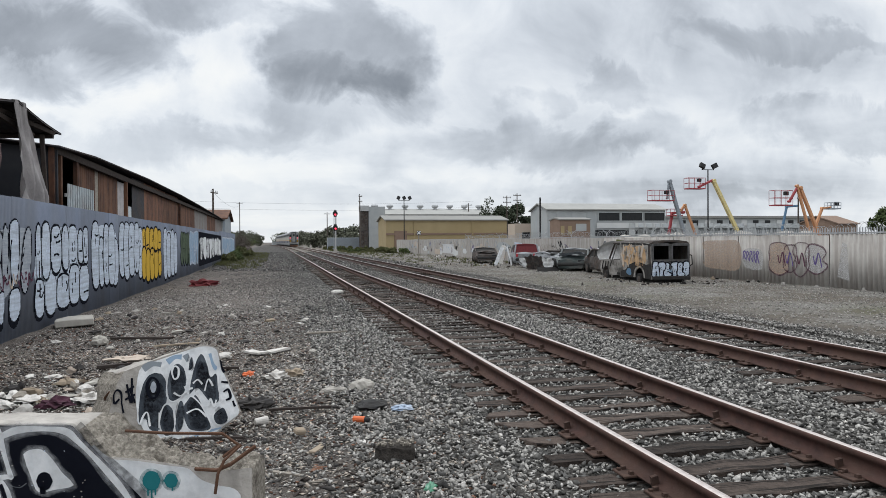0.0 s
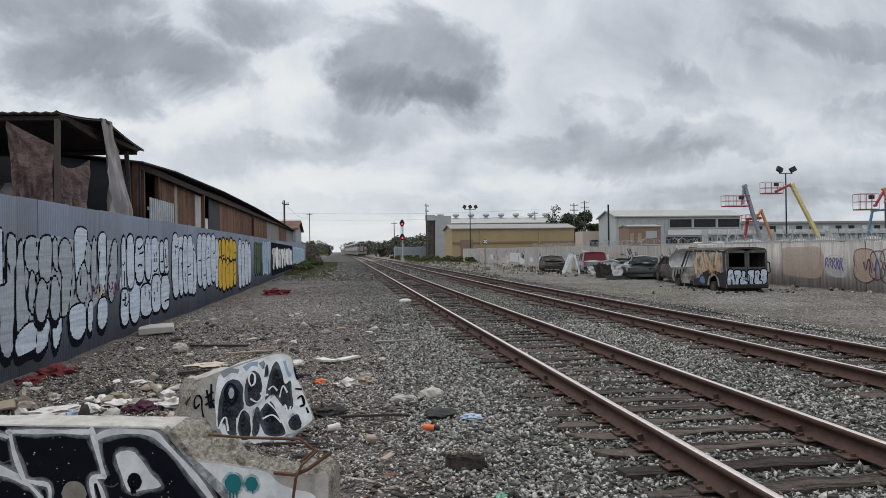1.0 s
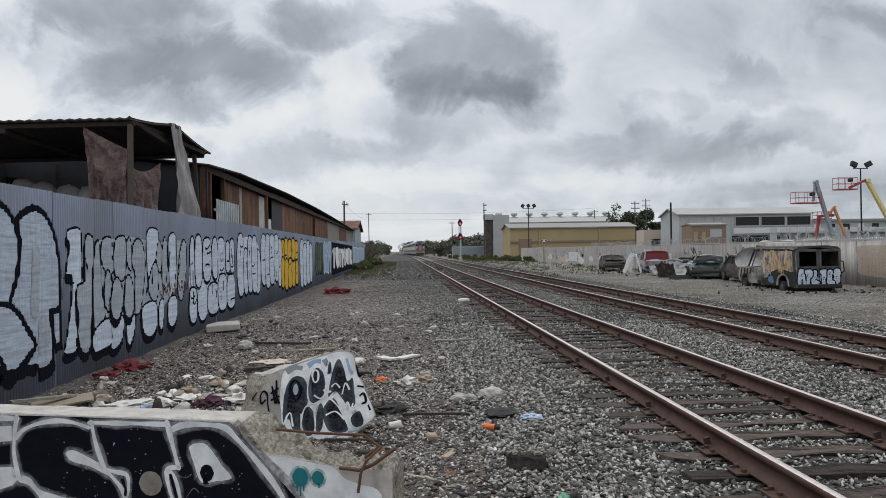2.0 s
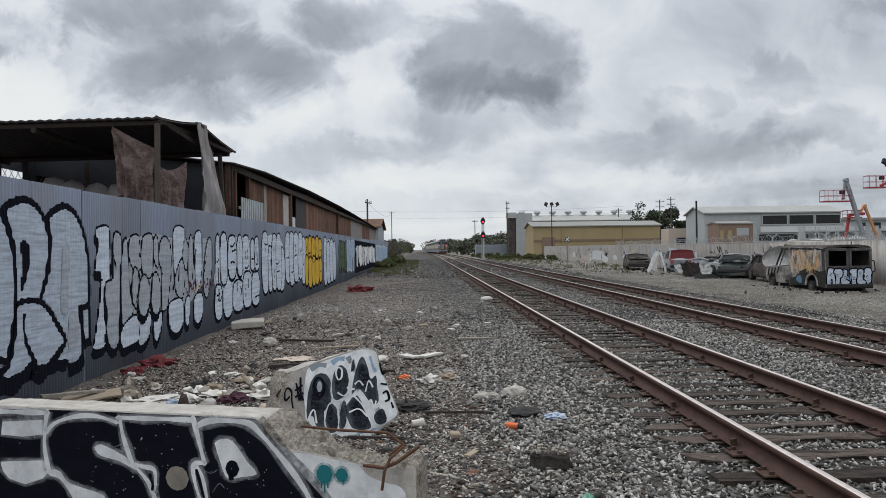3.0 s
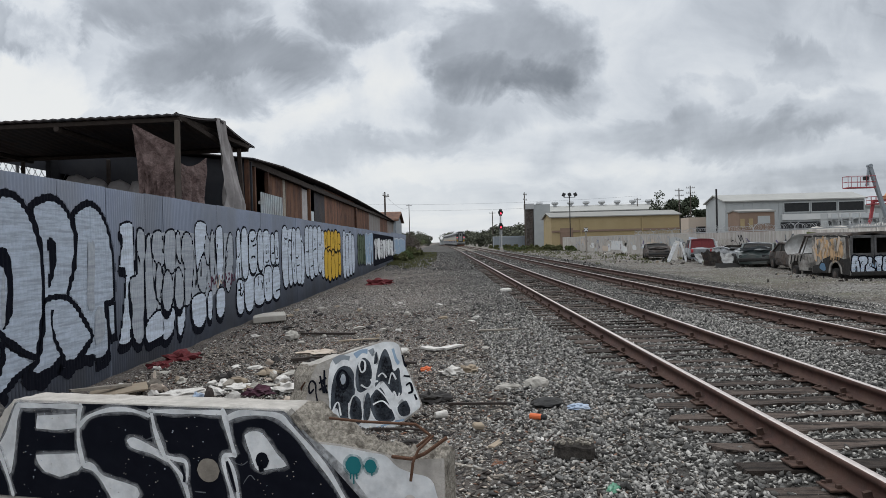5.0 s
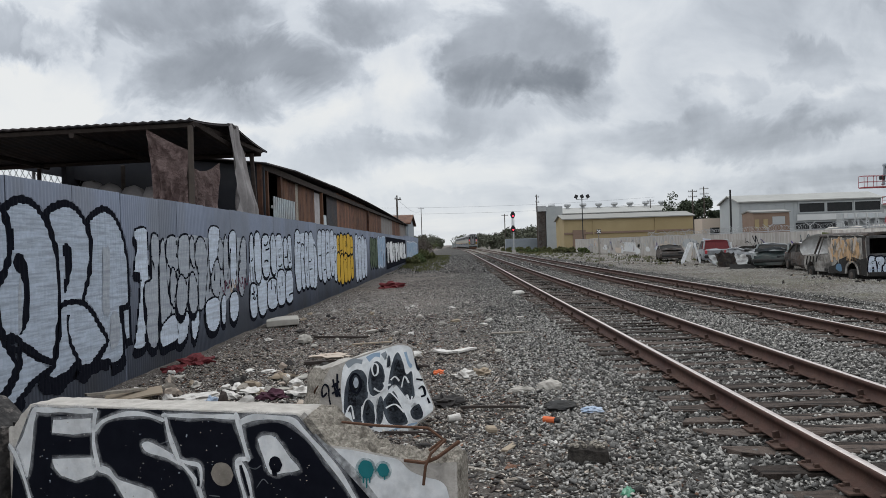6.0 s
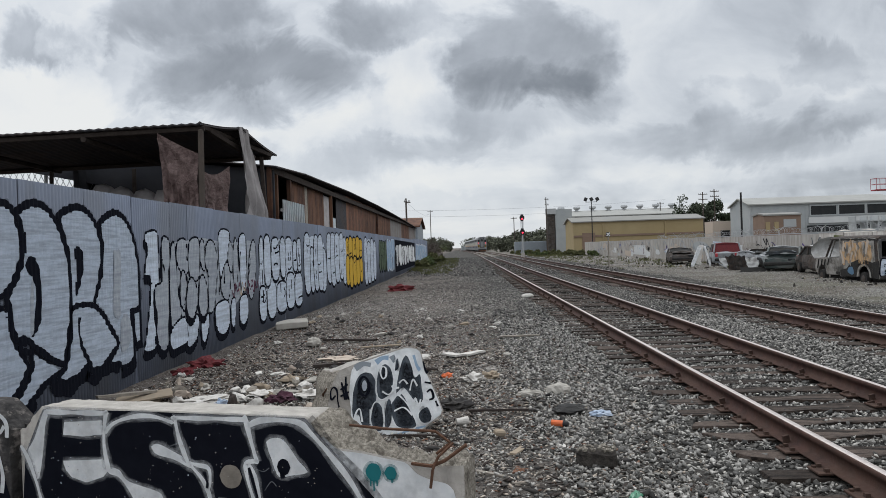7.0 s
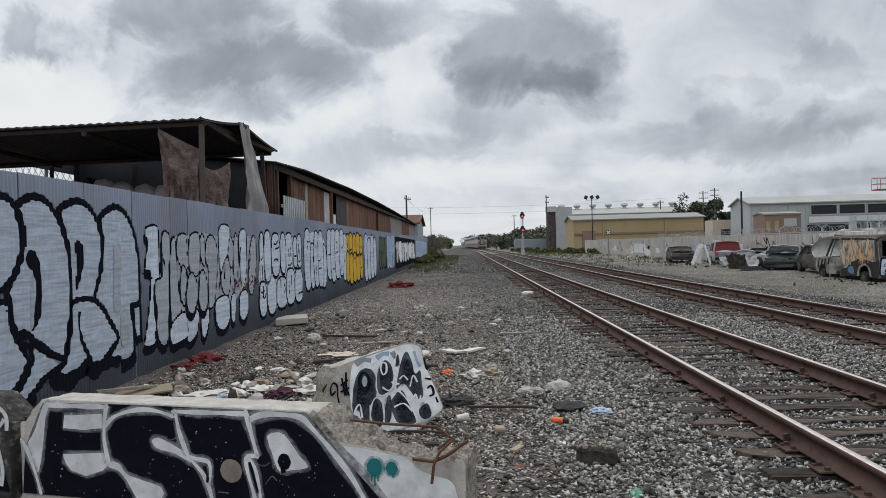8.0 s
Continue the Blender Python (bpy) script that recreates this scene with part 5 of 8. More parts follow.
# added wall that closes the canopy's back; its shade is in the colour
screen = thing("back_wall", "near-black wall added behind the canopy to darken its inside", "wall", kind="structure")
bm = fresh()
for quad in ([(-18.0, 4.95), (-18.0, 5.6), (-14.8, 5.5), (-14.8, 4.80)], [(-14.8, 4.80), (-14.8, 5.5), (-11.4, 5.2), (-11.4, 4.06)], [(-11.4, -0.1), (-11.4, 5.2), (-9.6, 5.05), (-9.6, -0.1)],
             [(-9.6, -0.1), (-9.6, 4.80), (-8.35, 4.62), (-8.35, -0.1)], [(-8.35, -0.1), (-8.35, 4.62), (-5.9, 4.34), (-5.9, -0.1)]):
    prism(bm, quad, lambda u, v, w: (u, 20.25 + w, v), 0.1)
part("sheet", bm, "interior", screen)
link = thing("chain_link_fence", "chain-link fence behind the canopy", "fence")
bm = fresh()
for k in range(28):
    x = -18 + 0.2 * k
    tube(bm, (x, 20.4, 2.0), (x + 1.5, 20.4, 4.9), 0.011, 3)
    tube(bm, (x + 1.5, 20.42, 2.0), (x, 20.42, 4.9), 0.011, 3)
part("mesh", bm, "galv", link)
for x in (-16, -13.2):
    bm = fresh()
    tube(bm, (x, 20.41, 0), (x, 20.41, 4.9), 0.05, 6)
    part("post", bm, "galv", link)

shed = thing("long_shed", "long shed of rusted metal sheets with a corrugated roof", "shed")
EAVES = ((20.0, 4.42), (24.0, 4.60), (34.0, 4.74), (46.0, 4.74), (56.0, 4.66), (70.0, 4.5), (84.0, 4.3))
for (y0, z0), (y1, z1) in zip(EAVES, EAVES[1:]):
    o = new("roof_sheet", raw_mesh("roof_sheet", *corrugated_roof(((-5.75, y0, z0), (-5.75, y1 + 0.1, z1), (-12.0, y1 + 0.1, z1 + 0.75), (-12.0, y0, z0 + 0.75)), 0.2, 0.02, 0.03, cuts=4), "dark_sheet"))
    o.parent = shed
for y0, y1, key, z0, z1 in ((22.7, 25.3, "rust_sheet", 2.0, 4.4), (25.3, 25.7, "scrap_wood", 2.0, 4.3), (25.8, 28.9, "rust_sheet", 2.0, 4.45), (28.9, 30.0, "tarp_grey", 2.0, 4.2), (31.8, 34.6, "dark_sheet", 2.0, 4.6),
                            (30.2, 31.7, "light_sheet", 2.0, 3.3), (34.6, 40.5, "rust_sheet", 2.0, 4.6), (40.5, 46.8, "rust_sheet", 2.0, 4.6), (46.8, 56.0, "rust_sheet", 2.0, 4.5), (56.0, 66.0, "sheet_dull", 2.0, 4.4),
                            (66.0, 75.0, "rust_sheet", 2.0, 4.3), (75.0, 84.0, "sheet_dull", 2.0, 4.2)):
    ks = np.arange(y0 + 0.01, y1, 0.06)
    verts = [(-6.1 + (0, 0.02, 0.02, 0)[j % 4] + e, q, z) for j, q in enumerate(ks) for z, e in ((z0 - 2, 0), (z1, 0), (z1, -0.02), (z0 - 2, -0.02))]
    faces = [(j * 4 + i, j * 4 + 4 + i, j * 4 + 4 + (i + 1) % 4, j * 4 + (i + 1) % 4) for j in range(len(ks) - 1) for i in range(4)]
    o = new("wall_sheet", raw_mesh("wall_sheet", np.array(verts), np.array(faces), key))
    o.parent = shed
for y in (20.2, 20.9, 22.6, 30.1, 46.8):
    bm = fresh()
    box(bm, (-6.02, y, 2.2), (0.14, 0.14, 4.5), bevel=0.01)
    part("post", bm, "rust_sheet", shed)
bm = fresh()
box(bm, (-6.0, 52.2, 4.36), (0.12, 64, 0.2))
part("eave_beam", bm, "dark_wood", shed)
# added back and near end walls that close off light, coloured as deep shade
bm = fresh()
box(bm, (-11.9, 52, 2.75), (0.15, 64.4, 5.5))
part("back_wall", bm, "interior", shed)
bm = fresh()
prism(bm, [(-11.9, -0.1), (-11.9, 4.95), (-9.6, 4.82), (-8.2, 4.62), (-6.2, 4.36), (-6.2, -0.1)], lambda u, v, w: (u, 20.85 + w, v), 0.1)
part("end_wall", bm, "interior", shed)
bm = fresh()
box(bm, (-9.0, 84.0, 2.2), (6.1, 0.15, 4.4))
part("end_wall", bm, "wall_grey", shed)
slats = thing("slatted_gate", "pale blue slatted gate panel standing above the fence", "gate")
for k in range(12):
    bm = fresh()
    box(bm, (-5.5, 19.8 + 0.24 * k, 1.72), (0.03, 0.13, 3.3))
    part("slat", bm, "light_sheet", slats)
for z in (0.4, 3.05):
    bm = fresh()
    box(bm, (-5.54, 21.1, z), (0.04, 2.9, 0.09))
    part("rail", bm, "galv", slats)

far_house = shed_building("gable_barn", "grey gabled barn with a dull red roof beyond the shed", -14.0, -6.0, 88, 100, 4.6, 5.8, "boom_grey", "rust_sheet", "x")

# ---- broken concrete barrier in the foreground ----
def crag(u):
    """Height of the barrier's front edge along its length."""
    table = ((-0.28, 0.99), (1.43, 0.985), (1.471, 0.92), (1.525, 0.872), (1.58, 0.848), (1.69, 0.84), (1.82, 0.82), (1.9, 0.806), (2.0, 0.785), (2.16, 0.80))
    for (a, za), (b, zb) in zip(table, table[1:]):
        if u <= b:
            return za + (zb - za) * (u - a) / (b - a)
    return table[-1][1]


def crag_back(u):
    return 0.982 if u < 1.5 else max(0.982 - 0.56 * (u - 1.5), 0.79)


def barrier_body(u0, u1, ragged_left, ragged_right, seed):
    steps = np.linspace(u0, u1, int((u1 - u0) / 0.014) + 2)
    verts, faces, index = [], [], []
    tops = 16
    for u in steps:
        end = max(ragged_left * max(0, 1 - (u - u0) / 0.14), 0 if ragged_right else max(0, 1 - (u1 - u) / 0.16))
        for w, z in ((-0.2, -0.1), (-0.2, 0.08), (-0.155, 0.32), (0.0, 0.5)):
            verts.append((u, w + 0.004 * noise.noise((u * 9, z * 9, seed)), z))
        for j in range(tops):
            s = j / (tops - 1)
            z = crag(u) * (1 - s) + crag_back(u) * s
            rough = (0.042 if u > 1.47 and j else 0.004) if ragged_right else 0.004
            rough += 0.06 * end
            n = noise.noise((u * 11, s * 4.5, seed)) + 0.6 * noise.noise((u * 29, s * 11, seed + 3)) + 0.35 * noise.noise((u * 62, s * 25, seed + 5))
            verts.append((u + 0.04 * end * n, 0.2 * s, z + rough * n * (0.35 if j == 0 else 1) - 0.22 * end * (0.6 + 0.4 * n)))
        for w, z in ((0.2, 0.5), (0.205, 0.32), (0.21, 0.08), (0.21, -0.1)):
            verts.append((u, w, z))
    k = tops + 8
    for i in range(len(steps) - 1):
        for j in range(k - 1):
            a = i * k + j
            faces.append((a, a + k, a + k + 1, a + 1))
            index.append(1 if (4 <= j < 4 + tops - 1 and (steps[i] > 1.44 or (ragged_left and steps[i] < u0 + 0.13) or (not ragged_right and steps[i] > u1 - 0.2))) else 0)
    me = raw_mesh("body", np.array(verts), np.array(faces), ("concrete", "concrete_broken"), False, np.array(index))
    bm = bmesh.new()
    bm.from_mesh(me)
    for base in (0, (len(steps) - 1) * k):
        bm.verts.ensure_lookup_table()
        f = bm.faces.new([bm.verts[base + j] for j in range(k)])
        f.material_index = 1
    bmesh.ops.recalc_face_normals(bm, faces=bm.faces)
    bm.to_mesh(me)
    bm.free()
    return me


barrier = thing("concrete_barrier", "broken concrete traffic barrier painted with black and white graffiti", "barrier", pose(-2.17, 2.14, 0, rz=-13.86))
body = new("body", barrier_body(-0.2, 2.16, 1.0, True, 2.0))
body.parent = barrier
on_front = lambda u, v, d: (u, -d, v)
p = Paint(on_front, 0.012, 0.003, 0.0012)
p.fill([smooth([(1.5, 0.885), (1.58, 0.842), (1.69, 0.832), (1.82, 0.812), (1.90, 0.80), (1.95, 0.755), (2.02, 0.73), (2.09, 0.715), (2.12, 0.66), (2.10, 0.505), (1.6, 0.51)], True, 3)], "white_paint", 0)
p.fill([[(-0.19, 0.505), (-0.17, 0.74), (-0.05, 0.975), (0.5, 0.983), (1.425, 0.98), (1.512, 0.885), (1.60, 0.79), (1.71, 0.678), (1.81, 0.573), (1.86, 0.505)]], "black_paint", 1)
p.stroke([(1.44, 0.975), (1.525, 0.885), (1.615, 0.79), (1.725, 0.678), (1.825, 0.573), (1.875, 0.505)], 0.05, "mist_black", 1.5)
SOLIDS = (
    ((0.078, 0.914), (0.322, 0.932), (0.323, 0.862), (0.26, 0.855), (0.2, 0.846), (0.076, 0.851)),
    ((0.071, 0.719), (0.319, 0.738), (0.351, 0.692), (0.312, 0.651), (0.209, 0.616), (0.117, 0.639), (0.073, 0.685)),
    ((0.345, 0.70), (0.407, 0.69), (0.449, 0.642), (0.527, 0.62), (0.623, 0.598), (0.657, 0.573), (0.64, 0.53), (0.523, 0.514), (0.479, 0.561), (0.447, 0.609), (0.40, 0.655), (0.34, 0.67)),
    ((0.598, 0.812), (0.637, 0.829), (0.725, 0.795), (0.787, 0.766), (0.854, 0.729), (0.816, 0.719), (0.724, 0.757), (0.629, 0.776)),
    ((1.224, 0.863), (1.289, 0.884), (1.334, 0.852), (1.383, 0.785), (1.429, 0.734), (1.352, 0.716), (1.28, 0.707), (1.251, 0.778)),
    ((-0.04, 0.968), (-0.003, 0.975), (-0.035, 0.895), (-0.055, 0.75), (-0.089, 0.609), (-0.115, 0.674), (-0.156, 0.745), (-0.11, 0.82), (-0.07, 0.908)),
)
for i, key in enumerate(SOLIDS):
    lp = smooth(list(key), True, 3) if i > 1 else list(key)
    for k, d in enumerate((0.018, 0.012, 0.008, 0.004)):
        p.fill([grow(lp, d)], "mist_white", 1.5 + 0.1 * k)
    p.fill([lp], "white_paint", 2)
for w, pts in ((0.030, ((-0.02, 0.964), (0.171, 0.965), (0.345, 0.967))), (0.028, ((0.341, 0.975), (0.328, 0.896), (0.324, 0.798), (0.345, 0.69))), (0.026, ((0.33, 0.872), (0.389, 0.922), (0.506, 0.957), (0.619, 0.96), (0.723, 0.935))),
               (0.028, ((0.735, 0.962), (0.753, 0.873), (0.781, 0.793), (0.802, 0.748))), (0.026, ((0.722, 0.958), (0.917, 0.961), (1.116, 0.962))), (0.024, ((0.815, 0.745), (0.854, 0.737), (0.912, 0.725), (0.92, 0.666), (0.905, 0.62))),
               (0.026, ((0.822, 0.728), (0.883, 0.664), (0.917, 0.586), (0.93, 0.51))), (0.03, ((1.117, 0.975), (1.127, 0.935), (1.145, 0.864), (1.172, 0.768))), (0.024, ((1.172, 0.771), (1.115, 0.757), (1.122, 0.679), (1.146, 0.601), (1.165, 0.51))),
               (0.026, ((1.121, 0.763), (1.155, 0.707), (1.176, 0.63), (1.188, 0.51))), (0.032, ((1.127, 0.932), (1.201, 0.962), (1.318, 0.966), (1.40, 0.955), (1.449, 0.914), (1.538, 0.824), (1.63, 0.715), (1.70, 0.602), (1.75, 0.51))),
               (0.026, ((-0.19, 0.78), (-0.149, 0.716), (-0.103, 0.603), (-0.075, 0.51)))):
    w *= 0.78
    for k, d in enumerate((2.5, 2.0, 1.6, 1.25)):
        p.stroke(list(pts), w * d, "mist_white", 2.2 + 0.15 * k)
    p.stroke(list(pts), w, "white_paint", 3)
    for u, v in (pts[0], pts[-1]):
        p.fill([[(u + w / 2 * math.cos(0.785 * k), v + w / 2 * math.sin(0.785 * k)) for k in range(8)]], "white_paint", 3.2)
p.stroke([(1.13, 0.74), (1.145, 0.69), (1.17, 0.6)], 0.014, "black_paint", 3.5)
p.stroke([(0.885, 0.70), (0.905, 0.66), (0.902, 0.63)], 0.012, "black_paint", 3.5)
ring = lambda cx, cz, rx, rz, n=16: [(cx + rx * math.cos(6.2832 * k / n), cz + rz * math.sin(6.2832 * k / n)) for k in range(n)]
p.fill([ring(1.31, 0.752, 0.034, 0.038)], "black_paint", 4)
p.stroke([(1.30, 0.73), (1.305, 0.70)], 0.02, "black_paint", 4)
p.fill([grow(ring(1.033, 0.693, 0.055, 0.052), 0.004)], "scrap_wood", 4)
for cx, rx in ((1.75, 0.048), (1.83, 0.038)):
    p.fill([grow(ring(cx, 0.752, rx, rx), 0.003)], "mist_teal", 3.5)
p.fill([grow(ring(1.75, 0.752, 0.034, 0.038), 0.003)], "teal_paint", 4)
p.fill([grow(ring(1.83, 0.752, 0.026, 0.028), 0.003)], "teal_paint", 4)
for u, z, l in ((1.735, 0.72, 0.03), (1.75, 0.715, 0.045), (1.765, 0.72, 0.028), (1.835, 0.73, 0.02)):
    p.stroke([(u, z), (u, z - l)], 0.006, "teal_paint", 4, curve=False)
for u, v in ((1.86, 0.60), (2.0, 0.62)):      # faint pale bows on the grey-white end
    p.stroke([(u - 0.05, v - 0.06), (u, v + 0.01), (u + 0.05, v - 0.03)], 0.016, "plastic_white", 1)
rng = random.Random(77)
for k in range(10):     # grey scuffs on the black
    u, z = rng.uniform(-0.05, 1.6), rng.uniform(0.53, 0.93)
    if u < 1.5 or z < 0.7:
        p.stroke([(u, z), (u + rng.uniform(-0.05, 0.05), z + rng.uniform(-0.03, 0.03)), (u + rng.uniform(-0.08, 0.08), z - rng.uniform(0, 0.05))], rng.uniform(0.002, 0.005), "smoke", 1.6)
for k in range(170):     # chips in the paint
    u, z, s = rng.uniform(-0.1, 1.7), rng.uniform(0.52, 0.96), rng.uniform(0.0012, 0.0045)
    if u > 1.45 and z > 0.8 - (u - 1.5):
        continue
    p.fill([[(u - s, z), (u, z - s * 0.6), (u + s * 1.3, z + s * 0.3), (u, z + s)]], "concrete" if rng.random() < 0.7 else "silver", 5)
p.make("graffiti", barrier, "black and white block letters painted on the barrier")
bm = fresh()
path_tube(bm, [(1.60, 0.09, 0.93), (1.78, 0.07, 0.925), (2.02, 0.06, 0.925), (2.09, 0.05, 0.88), (2.03, 0.03, 0.835)], 0.0065, 6)
part("rebar", bm, "rebar", barrier, "bent rusty reinforcing bar")
bm = fresh()
path_tube(bm, [(1.93, -0.01, 0.80), (2.025, -0.03, 0.80), (2.084, -0.03, 0.826), (2.175, 0.0, 0.89)], 0.008, 6)
part("rebar", bm, "rebar", barrier, "bent rusty reinforcing bar")
bm = fresh()
path_tube(bm, [(2.11, 0.02, 0.89), (2.055, -0.03, 0.84), (2.034, -0.045, 0.79), (2.022, -0.045, 0.71)], 0.0065, 6)
part("rebar", bm, "rebar", barrier, "bent rusty reinforcing bar")

second = thing("concrete_barrier", "second concrete barrier with a crumbled end and black graffiti", "barrier", pose(-2.17, 2.14, 0, rz=-13.86))
body = new("body", barrier_body(-2.4, -0.27, 0.0, False, 6.0))
body.data.materials[1] = M["concrete_dirty"]
body.data.materials[0] = M["concrete_dirty"]
body.parent = second
p = Paint(on_front, 0.02, 0.003, 0.0012)
p.fill([[(-2.3, 0.505), (-2.3, 0.97), (-0.45, 0.96), (-0.36, 0.76), (-0.275, 0.505)]], "black_paint", 1)
for pts in (((-0.36, 0.96), (-0.29, 0.90), (-0.285, 0.82)), ((-0.33, 0.84), (-0.30, 0.88)), ((-0.34, 0.72), (-0.32, 0.62), (-0.33, 0.53)), ((-0.47, 0.66), (-0.40, 0.6), (-0.38, 0.52))):
    p.stroke(list(pts), 0.022, "white_paint", 2)
p.make("graffiti", second, "black painted face with a white line")

# ---- tipped concrete block with graffiti ----
def tipped_block():
    t = thing("concrete_block", "tipped broken concrete block with black, white and blue graffiti", "concrete block", pose(0, 5.2, 0))
    face = [(-1.40, 0.2), (-1.33, 0.5), (-1.273, 0.598), (-1.062, 0.676), (-0.737, 0.774), (-0.618, 0.803), (-0.494, 0.769), (-0.458, 0.622), (-0.386, 0.455), (-0.289, 0.209), (-0.343, 0.135), (-0.466, 0.052), (-0.557, -0.036), (-0.9, -0.07), (-1.15, -0.06), (-1.34, 0.02)]
    lean = lambda z: 0.22 * (z - 0.2)
    bm = fresh()
    front = [bm.verts.new((x, lean(z), z)) for x, z in face]
    shift = (-0.24, 0.46)
    rear = [bm.verts.new((x + shift[0], lean(z) + shift[1], z * 0.93 - (0.07 if x > -0.8 else 0.03))) for x, z in face]
    bm.faces.new(front)
    bm.faces.new(rear[::-1]).material_index = 1
    k = len(face)
    for i in range(k):
        f = bm.faces.new((front[(i + 1) % k], front[i], rear[i], rear[(i + 1) % k]))
        f.material_index = 1 if i in (0, 1, 11, 12, 13, 14, 15) else 0
    bmesh.ops.recalc_face_normals(bm, faces=bm.faces)
    bmesh.ops.triangulate(bm, faces=bm.faces)
    bmesh.ops.subdivide_edges(bm, edges=bm.edges, cuts=3, use_grid_fill=True)
    for v in bm.verts:
        if v.co.y > lean(v.co.z) + 0.03:
            q = v.co * 6
            v.co += Vector((noise.noise(q), noise.noise(q + Vector((9, 0, 0))), noise.noise(q + Vector((0, 9, 0))))) * 0.045
    part("body", bm, ("concrete", "concrete_broken"), t)
    front_of = lambda u, v, d: (u, lean(v) - d, v)
    p = Paint(front_of, 0.012, 0.003, 0.0014)
    p.fill([smooth([(-1.17, 0.3), (-1.17, 0.5), (-1.13, 0.635), (-1.0, 0.68), (-0.737, 0.76), (-0.618, 0.785), (-0.505, 0.755), (-0.47, 0.622), (-0.40, 0.455), (-0.305, 0.215), (-0.36, 0.145), (-0.466, 0.07), (-0.56, 0.0), (-0.742, -0.03), (-0.80, 0.01), (-0.9, -0.03), (-1.03, 0.01), (-1.12, 0.13)], True, 3)], "white_paint", 0)
    p.make("white_ground", t, "dirty white paint under the lettering")
    SHAPES = (
        ((-1.152, 0.2), (-1.147, 0.378), (-1.105, 0.522), (-1.035, 0.577), (-0.954, 0.555), (-0.911, 0.451), (-0.916, 0.297), (-0.98, 0.222), (-0.975, 0.071), (-1.06, 0.10), (-1.092, 0.19), (-1.135, 0.149)),
        ((-0.916, 0.528), (-0.889, 0.605), (-0.835, 0.651), (-0.771, 0.597), (-0.75, 0.473), (-0.782, 0.371), (-0.868, 0.322), (-0.916, 0.374)),
        ((-0.975, 0.146), (-0.954, 0.262), (-0.916, 0.307), (-0.863, 0.261), (-0.847, 0.179), (-0.858, 0.059), (-0.932, 0.04)),
        ((-0.734, 0.37), (-0.717, 0.524), (-0.673, 0.679), (-0.624, 0.724), (-0.576, 0.624), (-0.551, 0.52), (-0.497, 0.545), (-0.473, 0.314), (-0.553, 0.29), (-0.659, 0.42)),
        ((-0.788, 0.244), (-0.756, 0.32), (-0.686, 0.379), (-0.623, 0.292), (-0.54, 0.088), (-0.635, 0.055), (-0.741, 0.092)),
        ((-0.528, 0.189), (-0.437, 0.253), (-0.396, 0.136), (-0.487, 0.102)),
        ((-0.745, 0.58), (-0.735, 0.68), (-0.705, 0.70), (-0.70, 0.60)),
        ((-0.845, 0.20), (-0.81, 0.33), (-0.765, 0.28), (-0.78, 0.10), (-0.84, 0.06)),
    )
    for i, key in enumerate(SHAPES):
        p = Paint(front_of, 0.012, 0.003, 0.0014)
        lp, b = smooth(list(key), True, 4), 1 + 3 * (i % 3)
        mx, mz = sum(q[0] for q in lp) / len(lp), sum(q[1] for q in lp) / len(lp)
        p.fill([grow(lp, 0.007)], "white_paint", b + 0.2)
        p.fill([grow(lp, -0.006)], "slate_paint", b + 1)
        p.fill([[(x * 0.7 + mx * 0.3 + 0.012, z * 0.75 + mz * 0.25 - 0.015) for x, z in lp]], "mist_black", b + 1.6)
        p.fill([[(x * 0.45 + mx * 0.55 - 0.02, z * 0.5 + mz * 0.5 + 0.05) for x, z in lp]], "mist_black", b + 1.8)
        p.make("painted_letter", t, "charcoal letter outlined in white")
    p = Paint(front_of, 0.012, 0.003, 0.0014)
    p.stroke([(-1.083, 0.47), (-1.046, 0.535), (-0.997, 0.504), (-0.986, 0.416), (-1.018, 0.366), (-1.061, 0.387)], 0.022, "black_paint", 13, True)
    p.fill([ring(-1.03, 0.455, 0.026, 0.05)], "silver_dull", 13)
    p.stroke([(-0.878, 0.579), (-0.857, 0.625), (-0.824, 0.604), (-0.825, 0.536), (-0.857, 0.516)], 0.016, "white_paint", 13, True)
    for pts in (((-1.13, 0.15), (-1.10, 0.23), (-1.07, 0.24), (-1.05, 0.13)), ((-0.86, 0.40), (-0.80, 0.37), (-0.74, 0.42), (-0.70, 0.43)), ((-0.77, 0.45), (-0.72, 0.36), (-0.66, 0.40)), ((-0.70, 0.47), (-0.66, 0.50), (-0.62, 0.46)),
                ((-0.60, 0.34), (-0.57, 0.27), (-0.55, 0.33), (-0.52, 0.26), (-0.50, 0.32)), ((-0.75, 0.22), (-0.66, 0.25), (-0.58, 0.18)), ((-0.70, 0.36), (-0.62, 0.27), (-0.52, 0.08)), ((-0.60, 0.40), (-0.57, 0.5), (-0.53, 0.44)), ((-0.49, 0.62), (-0.48, 0.42), (-0.44, 0.3))):
        p.stroke(list(pts), 0.015, "white_paint", 13.5)
    for pts in (((-0.46, 0.47), (-0.40, 0.46)), ((-0.44, 0.38), (-0.40, 0.40), (-0.38, 0.33), (-0.42, 0.31)), ((-0.36, 0.30), (-0.34, 0.25)), ((-0.47, 0.66), (-0.45, 0.58), (-0.43, 0.55))):
        p.stroke(list(pts), 0.02, "black_paint", 4)
